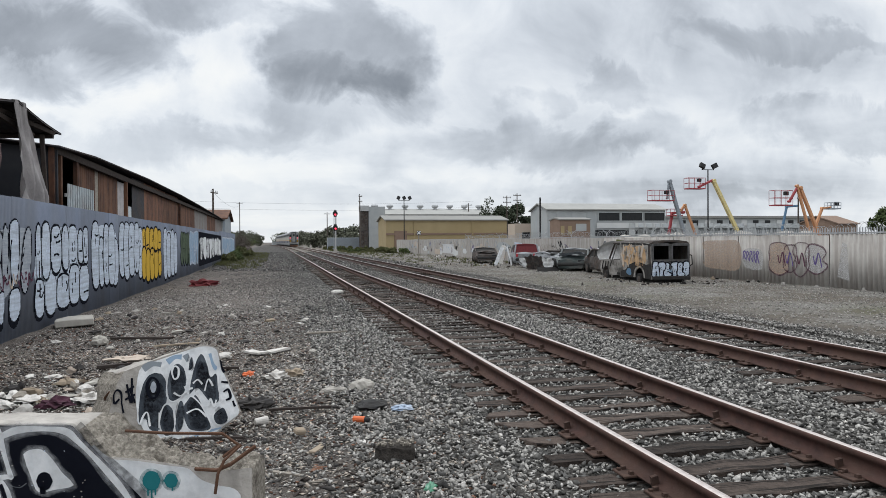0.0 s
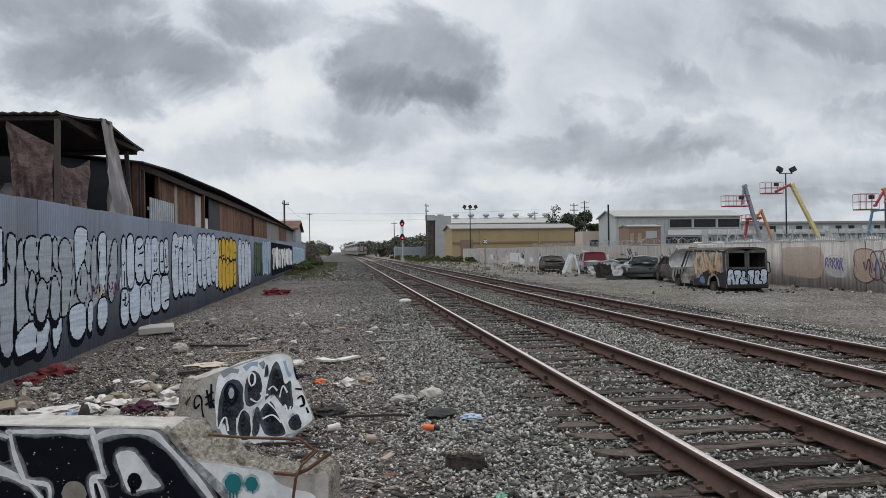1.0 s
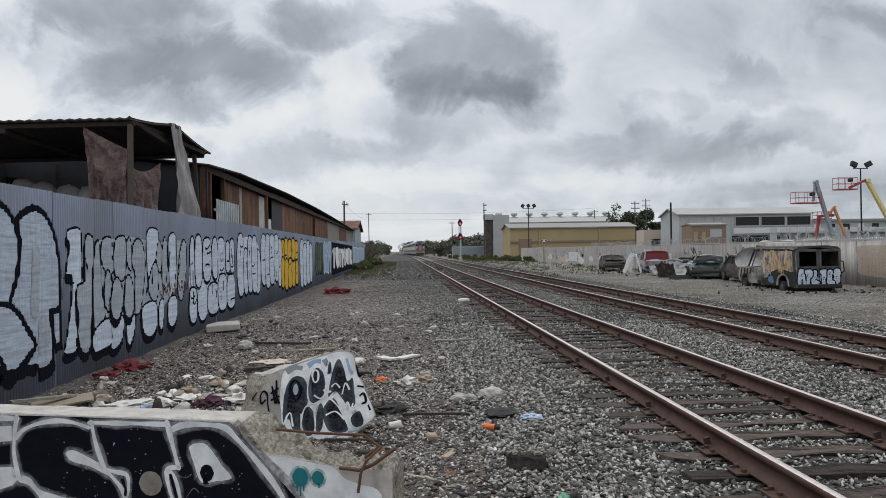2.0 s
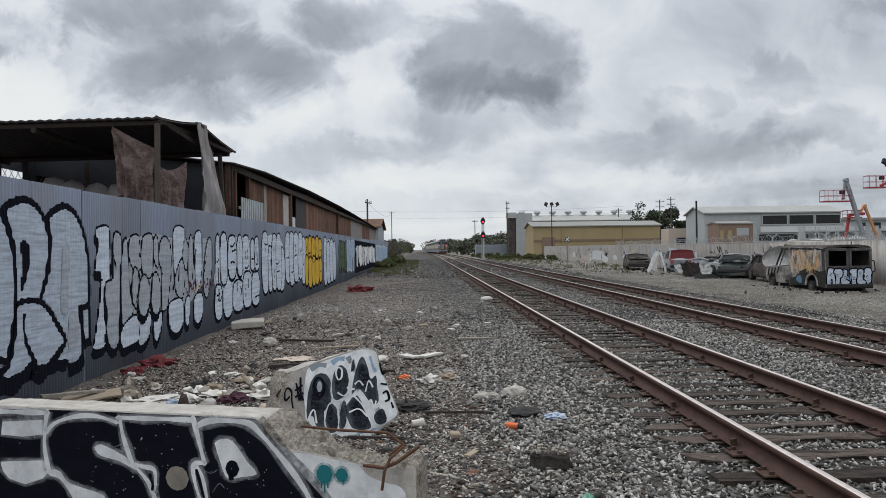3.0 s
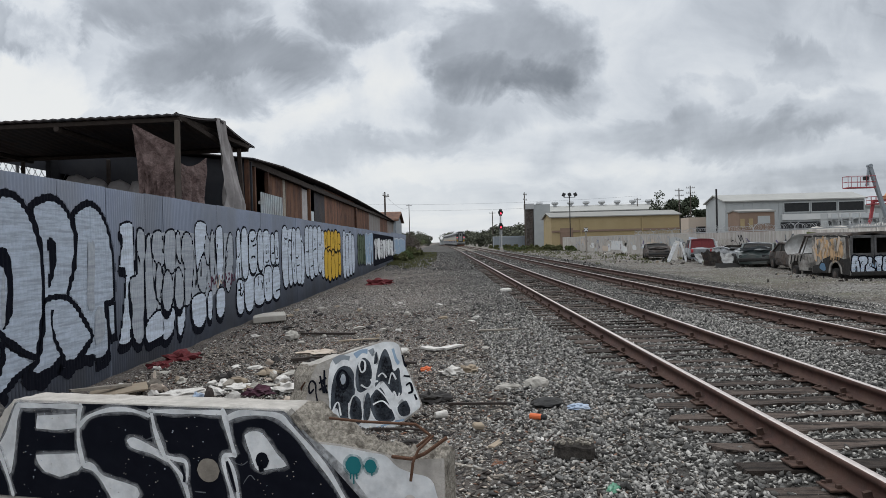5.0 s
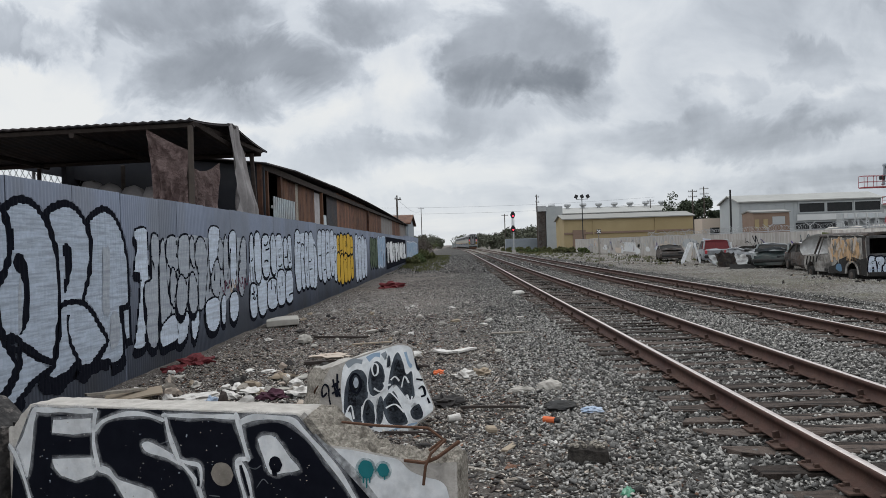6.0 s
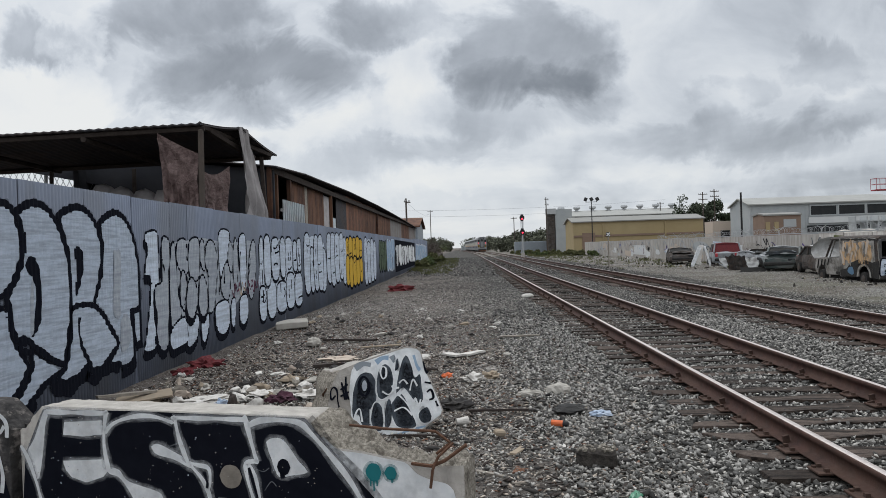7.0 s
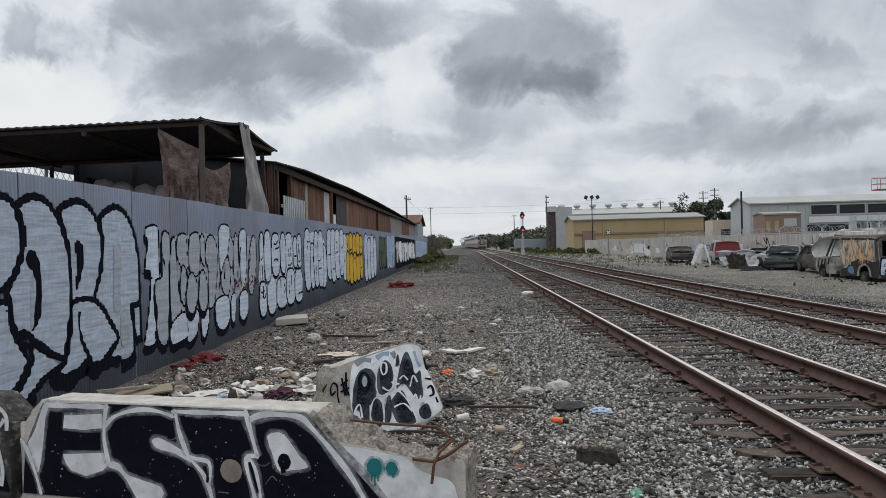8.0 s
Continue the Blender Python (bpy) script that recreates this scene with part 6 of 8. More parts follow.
    for pts in (((-1.305, 0.37), (-1.345, 0.335), (-1.352, 0.408), (-1.325, 0.444), (-1.292, 0.412), (-1.286, 0.33), (-1.269, 0.25)), ((-1.25, 0.49), (-1.215, 0.33)), ((-1.21, 0.54), (-1.205, 0.33)), ((-1.26, 0.42), (-1.19, 0.47)), ((-1.26, 0.36), (-1.18, 0.40)), ((-1.225, 0.45), (-1.18, 0.33))):
        p.stroke(list(pts), 0.016, "black_paint", 4)
    for pts, w in ((((-1.12, 0.61), (-1.05, 0.65), (-0.97, 0.64)), 0.05), (((-0.92, 0.66), (-0.86, 0.70), (-0.80, 0.70)), 0.045), (((-0.77, 0.72), (-0.74, 0.66)), 0.05), (((-0.56, 0.72), (-0.53, 0.62), (-0.50, 0.58)), 0.03), (((-0.74, 0.0), (-0.6, 0.045), (-0.46, 0.075)), 0.02)):
        p.stroke(list(pts), w, "blue_paint" if w < 0.05 else "boom_grey", 1)
    p.make("graffiti", t, "black, white and blue graffiti lines")
    bm = fresh()
    path_tube(bm, [(-1.46, 0.35, 0.22), (-1.47, 0.25, 0.34), (-1.42, 0.2, 0.4)], 0.012, 6)
    part("rebar", bm, "rebar", t, "bent rusty reinforcing bar")
    return t


tipped_block()

# ---- razor wire and painted patches on the yard wall ----
def on_yard(u, v, d):
    return (YARD_X - 0.002 - d, u, v)


p = Paint(on_yard, 0.1, 0.004, 0.003)
p.fill([smooth([(23.9, 0.5), (25.2, 0.42), (26.3, 0.55), (26.25, 1.1), (26.4, 1.6), (25.0, 1.66), (23.9, 1.58)], True, 4)], "mist_peach", 0)
p.fill([smooth([(22.5, 0.55), (23.2, 0.5), (23.65, 0.7), (23.6, 1.25), (23.0, 1.35), (22.5, 1.2)], True, 4)], "mist_pale", 0)
for k in range(5):
    y = 23.65 - 0.2 * k
    p.stroke([(y, 0.88 - 0.03 * k), (y - 0.04, 1.2), (y - 0.15, 1.18 - 0.05 * (k % 2)), (y - 0.08, 1.02), (y - 0.18, 0.9 - 0.04 * k)], 0.05, "violet_paint", 1)
p.make("graffiti", yard_wall_thing, "peach and white cover patches with a violet tag")
p = Paint(on_yard, 0.1, 0.006, 0.003)
rng = random.Random(12)
for k, (a, b) in enumerate(((22.1, 21.0), (21.3, 20.6), (20.8, 20.0), (20.2, 19.2))):
    lp = letter_loop(b, a, 0.35 + 0.12 * (k % 2), 1.6 - 0.1 * (k % 2), rng, 0)
    if k in (0, 3):
        p.fill([lp], "mist_peach" if k == 0 else "mist_pale", 1)
    p.stroke([(b + 0.2, 0.7), (b + 0.35, 1.2), (b + 0.5, 0.8), (b + 0.6, 1.1)], 0.05, "violet_paint" if k % 2 else "maroon_paint", 3)
    p.stroke(lp, 0.055, "mist_maroon", 2, True, 1, False)
p.make("graffiti", yard_wall_thing, "pale throw-up letters outlined in maroon")
p = Paint(on_yard, 0.2, 0.006, 0.003)
rng = random.Random(77)
p.fill([[(33.5, 0.1), (34.5, 0.1), (34.6, 1.75), (33.7, 1.7)]], "dry_grass", 0)
for y in np.linspace(36.5, 43, 12):
    q = rng.uniform(0.5, 1.1)
    p.stroke([(float(y), q), (float(y) + rng.uniform(0, 0.4), q + rng.uniform(0.2, 0.5)), (float(y) + rng.uniform(0.2, 0.5), q + rng.uniform(0, 0.3)), (float(y) + 0.3, q + 0.4)], rng.uniform(0.03, 0.07), "black_paint", 1)
for y in np.linspace(56, 96, 16):
    p.stroke([(float(y), 1.1 + 0.3 * math.sin(y)), (float(y) + 0.7, 1.7), (float(y) + 1.2, 1.2)], 0.08, "boom_grey", 1)
for y0, y1, z0, z1, key in ((44, 47.5, 0.2, 1.3, "wall_white"), (50, 52, 0.3, 1.6, "silver"), (58, 63, 0.2, 1.2, "peach_paint"), (70, 78, 0.3, 1.4, "wall_white"), (28, 31.5, 0.2, 1.5, "wall_grey"), (18.2, 18.7, 0.3, 1.6, "mist_pale")):
    p.fill([[(y0, z0), (y1, z0 + 0.1), (y1 - 0.2, z1), (y0 + 0.1, z1 - 0.08)]], key, 0)
for k in range(46):
    y, z, w2, h2 = rng.uniform(29, 100), rng.uniform(0.1, 0.9), rng.uniform(0.5, 3.0), rng.uniform(0.3, 0.9)
    p.fill([smooth([(y, z), (y + w2, z + 0.05), (y + w2 * 0.95, z + h2), (y + 0.1, z + h2 * 0.9)], True, 4)], rng.choice(("wall_white", "wall_grey", "peach_paint", "yard_wall", "concrete", "foam")), 0.3 + 0.01 * k)
for k in range(60):
    y = rng.uniform(34, 100)
    z = rng.uniform(0.4, 1.2)
    p.stroke([(y, z), (y + rng.uniform(0.1, 0.5), z + rng.uniform(0.1, 0.5)), (y + rng.uniform(0.2, 0.9), z + rng.uniform(-0.1, 0.3)), (y + rng.uniform(0.4, 1.2), z + rng.uniform(0.1, 0.5))], rng.uniform(0.03, 0.09), rng.choice(("boom_grey", "violet_paint", "black_paint", "maroon_paint", "blue_paint", "smoke")), 1.2)
p.make("graffiti", yard_wall_thing, "faded tags and cover patches")

def razor_wire():
    n = 2400
    s = np.arange(n + 1) / n
    ys = 13 + 54 * s
    a = s * 2 * math.pi * 170
    r = 0.14 + 0.05 * np.sin(s * 91)
    c = np.stack([YARD_X + 0.1 + r * np.cos(a), ys + 0.08 * np.sin(a * 0.7), YARD_TOP + 0.24 + 0.03 * np.sin(s * 40) + r * np.sin(a)], 1)
    w = 0.007
    verts = np.concatenate([c + (w, 0, w), c + (-w, 0, w), c + (0, w, -w)])
    i = np.arange(n)
    faces = np.concatenate([np.stack([i + p0 * (n + 1), i + 1 + p0 * (n + 1), i + 1 + p1 * (n + 1), i + p1 * (n + 1)], 1) for p0, p1 in ((0, 1), (1, 2), (2, 0))])
    ob = tagged(new("razor_wire", raw_mesh("razor_wire", verts, faces, "galv")), "tangled coil of galvanised razor wire on the wall", "razor wire", kind="stuff")
    return ob


razor_wire()
bm = fresh()
y = 10.0
while y < 31:
    box(bm, (YARD_X + 0.04, y, YARD_TOP + 0.12), (0.02, 0.035, 0.24))
    y += 0.115
ob = part("pickets", bm, "galv", yard_wall_thing, "pale spikes along the wall top")
ob["kind"] = "stuff"
for k in range(9):
    bm = fresh()
    y = 26 + 5.0 * k
    tube(bm, (YARD_X + 0.1, y, YARD_TOP - 0.1), (YARD_X + 0.1, y, YARD_TOP + 0.25), 0.03, 5)
    tube(bm, (YARD_X + 0.1, y, YARD_TOP + 0.25), (YARD_X - 0.22, y, YARD_TOP + 0.52), 0.014, 5)
    tube(bm, (YARD_X + 0.1, y, YARD_TOP + 0.25), (YARD_X + 0.42, y, YARD_TOP + 0.52), 0.014, 5)
    part("wire_arm", bm, "galv", yard_wall_thing)
rng = random.Random(3)
bags = thing("white_sacks", "row of white bulk bags stacked behind the yard wall", "sacks")
for k in range(14):
    bm = fresh()
    bmesh.ops.create_icosphere(bm, subdivisions=2, radius=0.6, matrix=pose(YARD_X + 1.6 + rng.uniform(-0.3, 0.3), 22 + 1.15 * k, 1.6 + rng.uniform(-0.1, 0.1)) @ Matrix.Diagonal((1, 1.1, 0.7, 1)))
    for v in bm.verts:
        v.co += Vector((noise.noise(v.co * 3), noise.noise(v.co * 3 + Vector((5, 0, 0))), noise.noise(v.co * 3 + Vector((0, 5, 0))))) * 0.14
    part("sack", bm, "foam", bags)
bm = fresh()
box(bm, (YARD_X + 1.6, 30, 0.6), (1.3, 17, 1.3), bevel=0.05)
part("pallet_row", bm, "dark_wood", bags)

# ---- burnt-out van ----
def panel(bm, poly, x, thick, index=0):
    """An upright panel in the length-height plane at x."""
    return prism(bm, poly, lambda u, v, w: (x + w, u, v), thick, index)


def arch(y, r, n=7, z=0.34):
    """The outline of a wheel arch, from front to back."""
    return [(y + r * math.cos(math.pi * k / (n - 1)), z + r * math.sin(math.pi * k / (n - 1))) for k in range(n)]


def burnt_van():
    t = thing("burnt_van", "burnt-out cargo van without glass or tyres, tagged with graffiti", "van", pose(14.97, 23.1, -0.13, rz=-1.5) @ Matrix.Diagonal((0.83, 0.88, 0.98, 1)))
    W = 0.98
    side = [(0.02, 0.30), (0.0, 0.9), (0.10, 1.62), (0.22, 1.76), (3.05, 1.78), (3.05, 0.30)] + arch(1.15, 0.42)
    for x, s in ((-W, 1), (W - 0.05, 1)):
        bm = fresh()
        panel(bm, side, x, 0.05)
        part("side_panel", bm, "burnt_pale" if x < 0 else "burnt", t, "scorched side panel")
    p = Paint(lambda u, v, d: (-W - d, u, v), 0.05, 0.004, 0.002)
    rng = random.Random(6)
    p.fill([smooth([(0.55, 1.0), (0.9, 0.86), (1.5, 0.95), (2.1, 0.88), (2.7, 1.02), (2.8, 1.4), (2.5, 1.62), (1.7, 1.58), (1.0, 1.64), (0.6, 1.45)], True, 5)], "orange_spray", 0)
    p.fill([[(0.03, 0.32), (0.6, 0.32), (0.66, 0.6), (0.9, 0.80), (1.15, 0.84), (1.4, 0.80), (1.64, 0.6), (1.7, 0.32), (3.0, 0.32), (3.0, 0.55), (2.5, 0.62), (2.1, 0.85), (1.5, 0.98), (0.9, 0.95), (0.5, 0.88), (0.02, 0.95)]], "soot", 1)
    p.fill([[(0.05, 0.9), (0.3, 0.9), (0.34, 1.7), (0.14, 1.66)]], "burnt", 1)
    p.fill([smooth([(0.25, 1.1), (0.3, 1.66), (1.5, 1.72), (2.9, 1.70), (2.95, 1.1), (2.2, 0.95), (1.0, 0.98)], True, 4)], "burnt_pale", -0.5)
    for k in range(60):
        y, z = rng.uniform(0.7, 2.75), rng.uniform(0.95, 1.5)
        dy = rng.uniform(-0.25, 0.25)
        p.stroke([(y, z - rng.uniform(0.1, 0.3)), (y + dy * 0.4, z), (y + dy, min(z + rng.uniform(0.1, 0.3), 1.7))], rng.uniform(0.07, 0.16), rng.choice(("orange_spray", "orange_spray", "card", "peach_paint", "burnt_pale")), k % 4)
    p.fill([smooth([(1.9, 0.45), (2.1, 0.4), (2.4, 0.5), (2.3, 0.66), (2.0, 0.68)], True, 4)], "boom_blue", 2)
    p.stroke([(0.1, 1.62), (0.5, 1.70), (2.9, 1.72)], 0.07, "soot", 1)
    p.stroke([(0.5, 0.35), (0.6, 0.75), (1.2, 0.85), (1.75, 0.7)], 0.09, "burnt", 1)
    p.make("graffiti", t, "orange and blue graffiti on the side")
    bm = fresh()
    rows = [(-W, 1.74), (-W + 0.10, 1.81), (-0.45, 1.86), (0.45, 1.86), (W - 0.10, 1.81), (W, 1.74)]
    prism(bm, rows + [(W - 0.04, 1.70), (0, 1.80), (-W + 0.04, 1.70)], lambda u, v, w: (u, 0.06 + w, v), 3.75)
    part("roof", bm, "burnt", t, "scorched sagging roof")
    for x, name in ((-0.49, "rear_door"), (0.49, "rear_door")):
        bm = fresh()
        for dx in (-0.43, 0.43):
            box(bm, (x + dx, 0.02, 1.36), (0.10, 0.06, 0.70), bevel=0.01)
        for z in (1.04, 1.68):
            box(bm, (x, 0.02, z), (0.76, 0.06, 0.10), bevel=0.01)
        box(bm, (x, 0.02, 0.70), (0.96, 0.06, 0.60), bevel=0.015)
        d = part(name, bm, "burnt_door", t, "rear door with an empty window")
        p = Paint(lambda u, v, dd: (u, -0.012 - dd, v), 0.05, 0.003, 0.002)
        p.fill([smooth([(x - 0.44, 0.50), (x - 0.1, 0.42), (x + 0.44, 0.48), (x + 0.43, 0.7), (x + 0.1, 0.82), (x - 0.42, 0.8)], True, 4)], "blue_paint", 0)
        for k in range(3):
            x0, z0 = x - 0.46 + 0.29 * k, 0.38 + rng.uniform(0, 0.05)
            lp = letter_loop(x0, x0 + 0.34, z0, 1.02 - rng.uniform(0, 0.08), rng, (1, 3, 2)[k] if x < 0 else (3, 2, 0)[k])
            p.fill([grow(lp, 0.035)], "black_paint", 0.5 + 3 * (k % 2))
            p.fill([lp], "silver", 1 + 3 * (k % 2))
            p.stroke(lp, 0.032, "black_paint", 2 + 3 * (k % 2), True, 1, False)
            c = (x0 + 0.16 + rng.uniform(-0.03, 0.03), z0 + rng.uniform(0.25, 0.42))
            p.stroke([(c[0] + 0.04 * math.cos(q), c[1] + 0.05 * math.sin(q)) for q in (0.4, 1.6, 2.8, 4.2, 5.2)], 0.022, "black_paint", 3 + 3 * (k % 2))
            p.stroke([(x0 + 0.06, z0 + 0.12), (x0 + 0.2, z0 + 0.16 + rng.uniform(-0.05, 0.05))], 0.03, "blue_paint", 3 + 3 * (k % 2))
        p.make("graffiti", d, "white and pale blue letters outlined in black")
    bm = fresh()
    box(bm, (0, -0.06, 0.36), (1.9, 0.16, 0.16), bevel=0.03)
    part("bumper", bm, "soot", t)
    for x in (-1, 1):
        bm = fresh()
        panel(bm, [(3.95, 0.34), (3.9, 1.0), (4.3, 1.04), (5.15, 0.98), (5.3, 0.85), (5.3, 0.5)] + arch(4.65, 0.40), x * W - (0 if x < 0 else 0.05), 0.05)
        part("front_wing", bm, "burnt_pale", t, "scorched front wing")
        bm = fresh()
        for q in range(4):
            tube(bm, (x * (W + 0.01), 4.0 + 0.3 * q, 0.95), (x * (W + 0.01), 4.1 + 0.32 * q, 0.72 - 0.05 * q), 0.03, 5)
        part("melted_trim", bm, "soot", t, "strands of melted black trim")
        bm = fresh()
        tube(bm, (x * (W - 0.06), 3.7, 1.76), (x * (W - 0.04), 4.3, 1.04), 0.045, 6)
        part("pillar", bm, "burnt", t)
        bm = fresh()
        panel(bm, [(3.1, 0.34), (3.1, 1.02), (3.92, 1.02), (3.94, 0.34)], 0, 0.05)
        for a, b in (((0.02, 3.1, 1.0), (0.02, 3.12, 1.68)), ((0.02, 3.12, 1.68), (0.02, 3.55, 1.68)), ((0.02, 3.55, 1.68), (0.02, 3.92, 1.02))):
            tube(bm, a, b, 0.03, 5)
        d = part("front_door", bm, "burnt_pale", t, "front door hanging ajar without glass")
        hinge = Matrix.Translation((x * W - 0.02, 3.95, 0)) @ Matrix.Rotation(radians(14 if x < 0 else 0), 4, "Z") @ Matrix.Translation((0, -3.95, 0))
        d.matrix_local = hinge
        for y in (1.15, 4.65):
            bm = fresh()
            tube(bm, (x * 0.9 - 0.1, y, 0.27), (x * 0.9 + 0.1, y, 0.27), 0.25, 14)
            w = part("wheel", bm, "soot", t, "bare burnt wheel rim")
            bm = fresh()
            tube(bm, (x * 0.9 - 0.115, y, 0.27), (x * 0.9 + 0.115, y, 0.27), 0.14, 10)
            part("hub", bm, "burnt", w)
    bm = fresh()
    box(bm, (0, 2.6, 0.42), (1.8, 5.0, 0.10))
    box(bm, (0, 2.9, 1.1), (1.8, 0.05, 1.3))
    part("floor_pan", bm, "soot", t, "sooty floor and bulkhead")
    bm = fresh()
    box(bm, (0, 2.3, 0.26), (1.5, 4.2, 0.24), bevel=0.06)
    part("underframe", bm, "soot", t)
    bm = fresh()
    box(bm, (0, 4.5, 0.68), (1.2, 1.2, 0.5), bevel=0.08)
    for k in range(5):
        box(bm, (-0.4 + 0.2 * k, 4.5 + 0.1 * k, 0.96), (0.14, 0.6, 0.12), rz=20 * k, bevel=0.02)
    part("engine", bm, "soot", t)
    for x in (-0.5, 0.5):
        bm = fresh()
        box(bm, (x, 3.3, 0.75), (0.5, 0.5, 0.12), bevel=0.03)
        box(bm, (x, 3.05, 1.1), (0.48, 0.12, 0.75), rx=-10, bevel=0.03)
        part("seat", bm, "soot", t, "burnt seat frame")
    bm = fresh()
    box(bm, (0, 5.35, 0.7), (1.75, 0.06, 0.35), bevel=0.01)
    for x in (-0.65, 0.65):
        tube(bm, (x, 5.36, 0.72), (x, 5.42, 0.72), 0.12, 10)
    part("grille", bm, "burnt", t)
    n = 14
    verts = [(-0.8 + 1.6 * i / n, 5.75 + 0.3 * math.sin(math.pi * j / n), 0.95 + 0.85 * j / n - 0.28 * ((i / n - 0.5) * 2) ** 2 * j / n + th) for th in (0, 0.03) for i in range(n + 1) for j in range(n + 1)]
    k = n + 1
    faces = [(i * k + j, i * k + j + 1, i * k + k + j + 1, i * k + k + j) for i in range(n) for j in range(n)]
    faces += [tuple(q + k * k for q in f[::-1]) for f in faces]
    o = new("bonnet", raw_mesh("bonnet", np.array(verts), np.array(faces), "car_white", True))
    o.parent, o["label"] = t, "white bonnet standing open"
    bm = fresh()
    tube(bm, (W, 0.3, 1.3), (W + 0.22, 0.2, 1.25), 0.025, 5)
    tube(bm, (W + 0.22, 0.2, 1.25), (W + 0.2, 0.1, 0.9), 0.025, 5)
    tube(bm, (W + 0.2, 0.1, 0.9), (W, 0.1, 0.8), 0.025, 5)
    part("bent_strip", bm, "soot", t)
    return t


burnt_van()

# ---- wrecked cars ----
def loft(rings, closed_ends=True):
    bm = fresh()
    vs = [[bm.verts.new(q) for q in ringp] for ringp in rings]
    k = len(rings[0])
    for a, b in zip(vs, vs[1:]):
        for i in range(k):
            bm.faces.new((a[i], a[(i + 1) % k], b[(i + 1) % k], b[i]))
    if closed_ends:
        bm.faces.new(vs[0][::-1])
        bm.faces.new(vs[-1])
    bmesh.ops.recalc_face_normals(bm, faces=bm.faces)
    return bm


def batter(bm, amount, seed):
    for v in bm.verts:
        q = v.co * 1.7 + Vector((seed, 0, 0))
        v.co += Vector((noise.noise(q), noise.noise(q + Vector((7, 0, 0))), noise.noise(q + Vector((0, 7, 0))))) * amount


def car_wreck(label, m, paint, top, length, width, height, glass="soot", estate=False, bonnet_open=0.0, tyres=True, group="wrecked cars", crushed=0.0):
    """A wrecked car, its tail at the origin and its nose along y."""
    t = thing("wrecked_car", label, "car", m, group)
    h, L, seed = width / 2, length, len(label)
    deck = 0.92 if estate else 0.86
    body = []
    for s, w, z in ((0.0, 0.84, deck - 0.1), (0.03, 0.93, deck), (0.15, 0.98, deck + 0.02), (0.3, 1.0, 0.90), (0.5, 1.0, 0.90), (0.66, 1.0, 0.88), (0.8, 0.98, 0.80), (0.93, 0.93, 0.72), (0.99, 0.82, 0.62)):
        w *= h
        body.append([(-w * 0.92, s * L, 0.22), (-w, s * L, 0.34), (-w * 1.02, s * L, 0.58), (-w * 0.95, s * L, z - 0.04), (-w * 0.8, s * L, z), (0, s * L, z + 0.03),
                     (w * 0.8, s * L, z), (w * 0.95, s * L, z - 0.04), (w * 1.02, s * L, 0.58), (w, s * L, 0.34), (w * 0.92, s * L, 0.22)])
    bm = loft(body)
    bmesh.ops.subdivide_edges(bm, edges=bm.edges, cuts=1, use_grid_fill=True)
    batter(bm, 0.05 + 0.09 * crushed, seed)
    part("body", bm, paint, t)
    zt = height - crushed * 0.12
    cab = ((0.02, 0.9), (0.07, zt), (0.46, zt), (0.66, 0.88)) if estate else ((0.15, 0.88), (0.30, zt), (0.50, zt), (0.68, 0.86))
    rings = []
    for s, z in cab:
        rings.append([(-h * 0.9, s * L, 0.84), (-h * (0.9 - 0.2 * (z - 0.84)), s * L, z - 0.05), (-h * 0.62, s * L, z - 0.02), (h * 0.62, s * L, z - 0.02), (h * (0.9 - 0.2 * (z - 0.84)), s * L, z - 0.05), (h * 0.9, s * L, 0.84)])
    bm = loft(rings)
    part("cabin_glass", bm, glass, t, "dark broken windows" if glass == "soot" else "red sheet covering the windows")
    for s in (-1, 1):
        edge = [(s * h * (0.9 - 0.2 * (z - 0.84)) + s * 0.01, q * L, z - 0.02) for q, z in cab]
        for a, b in zip(edge, edge[1:]):
            bm = fresh()
            tube(bm, a, b, 0.05, 6)
            part("pillar", bm, paint, t)
        bm = fresh()
        tube(bm, (s * h * 0.92, (cab[0][0] + cab[3][0]) / 2 * L, 0.9), (s * h * 0.82, (cab[1][0] + cab[2][0]) / 2 * L, zt - 0.02), 0.045, 6)
        part("pillar", bm, paint, t)
    bm = loft([[(-h * 0.78, q * L, zt - 0.03), (-h * 0.6, q * L, zt + 0.02), (0, q * L, zt + 0.05), (h * 0.6, q * L, zt + 0.02), (h * 0.78, q * L, zt - 0.03)] for q in np.linspace(cab[1][0] - 0.01, cab[2][0] + 0.01, 5).tolist()])
    batter(bm, 0.03 + 0.12 * crushed, seed + 2)
    part("roof", bm, top, t)
    tilt = radians(-3 + 50 * bonnet_open)
    bm = fresh()
    n = 6
    g = [[bm.verts.new((h * 0.82 * (2 * i / n - 1), 0.69 * L + 0.27 * L * j / n * math.cos(tilt), 0.90 + 0.27 * L * j / n * math.sin(tilt) - 0.06 * (2 * i / n - 1) ** 2)) for j in range(n + 1)] for i in range(n + 1)]
    for i in range(n):
        for j in range(n):
            bm.faces.new((g[i][j], g[i + 1][j], g[i + 1][j + 1], g[i][j + 1]))
    bmesh.ops.solidify(bm, geom=bm.faces[:], thickness=0.03)
    batter(bm, 0.05 + 0.1 * crushed, seed + 5)
    part("bonnet", bm, top if bonnet_open else paint, t)
    for y in (0.0, 0.985 * L):
        bm = fresh()
        box(bm, (0, y, 0.42), (width * 0.86, 0.18, 0.2), bevel=0.06, rz=4 * crushed)
        part("bumper", bm, "rubber", t)
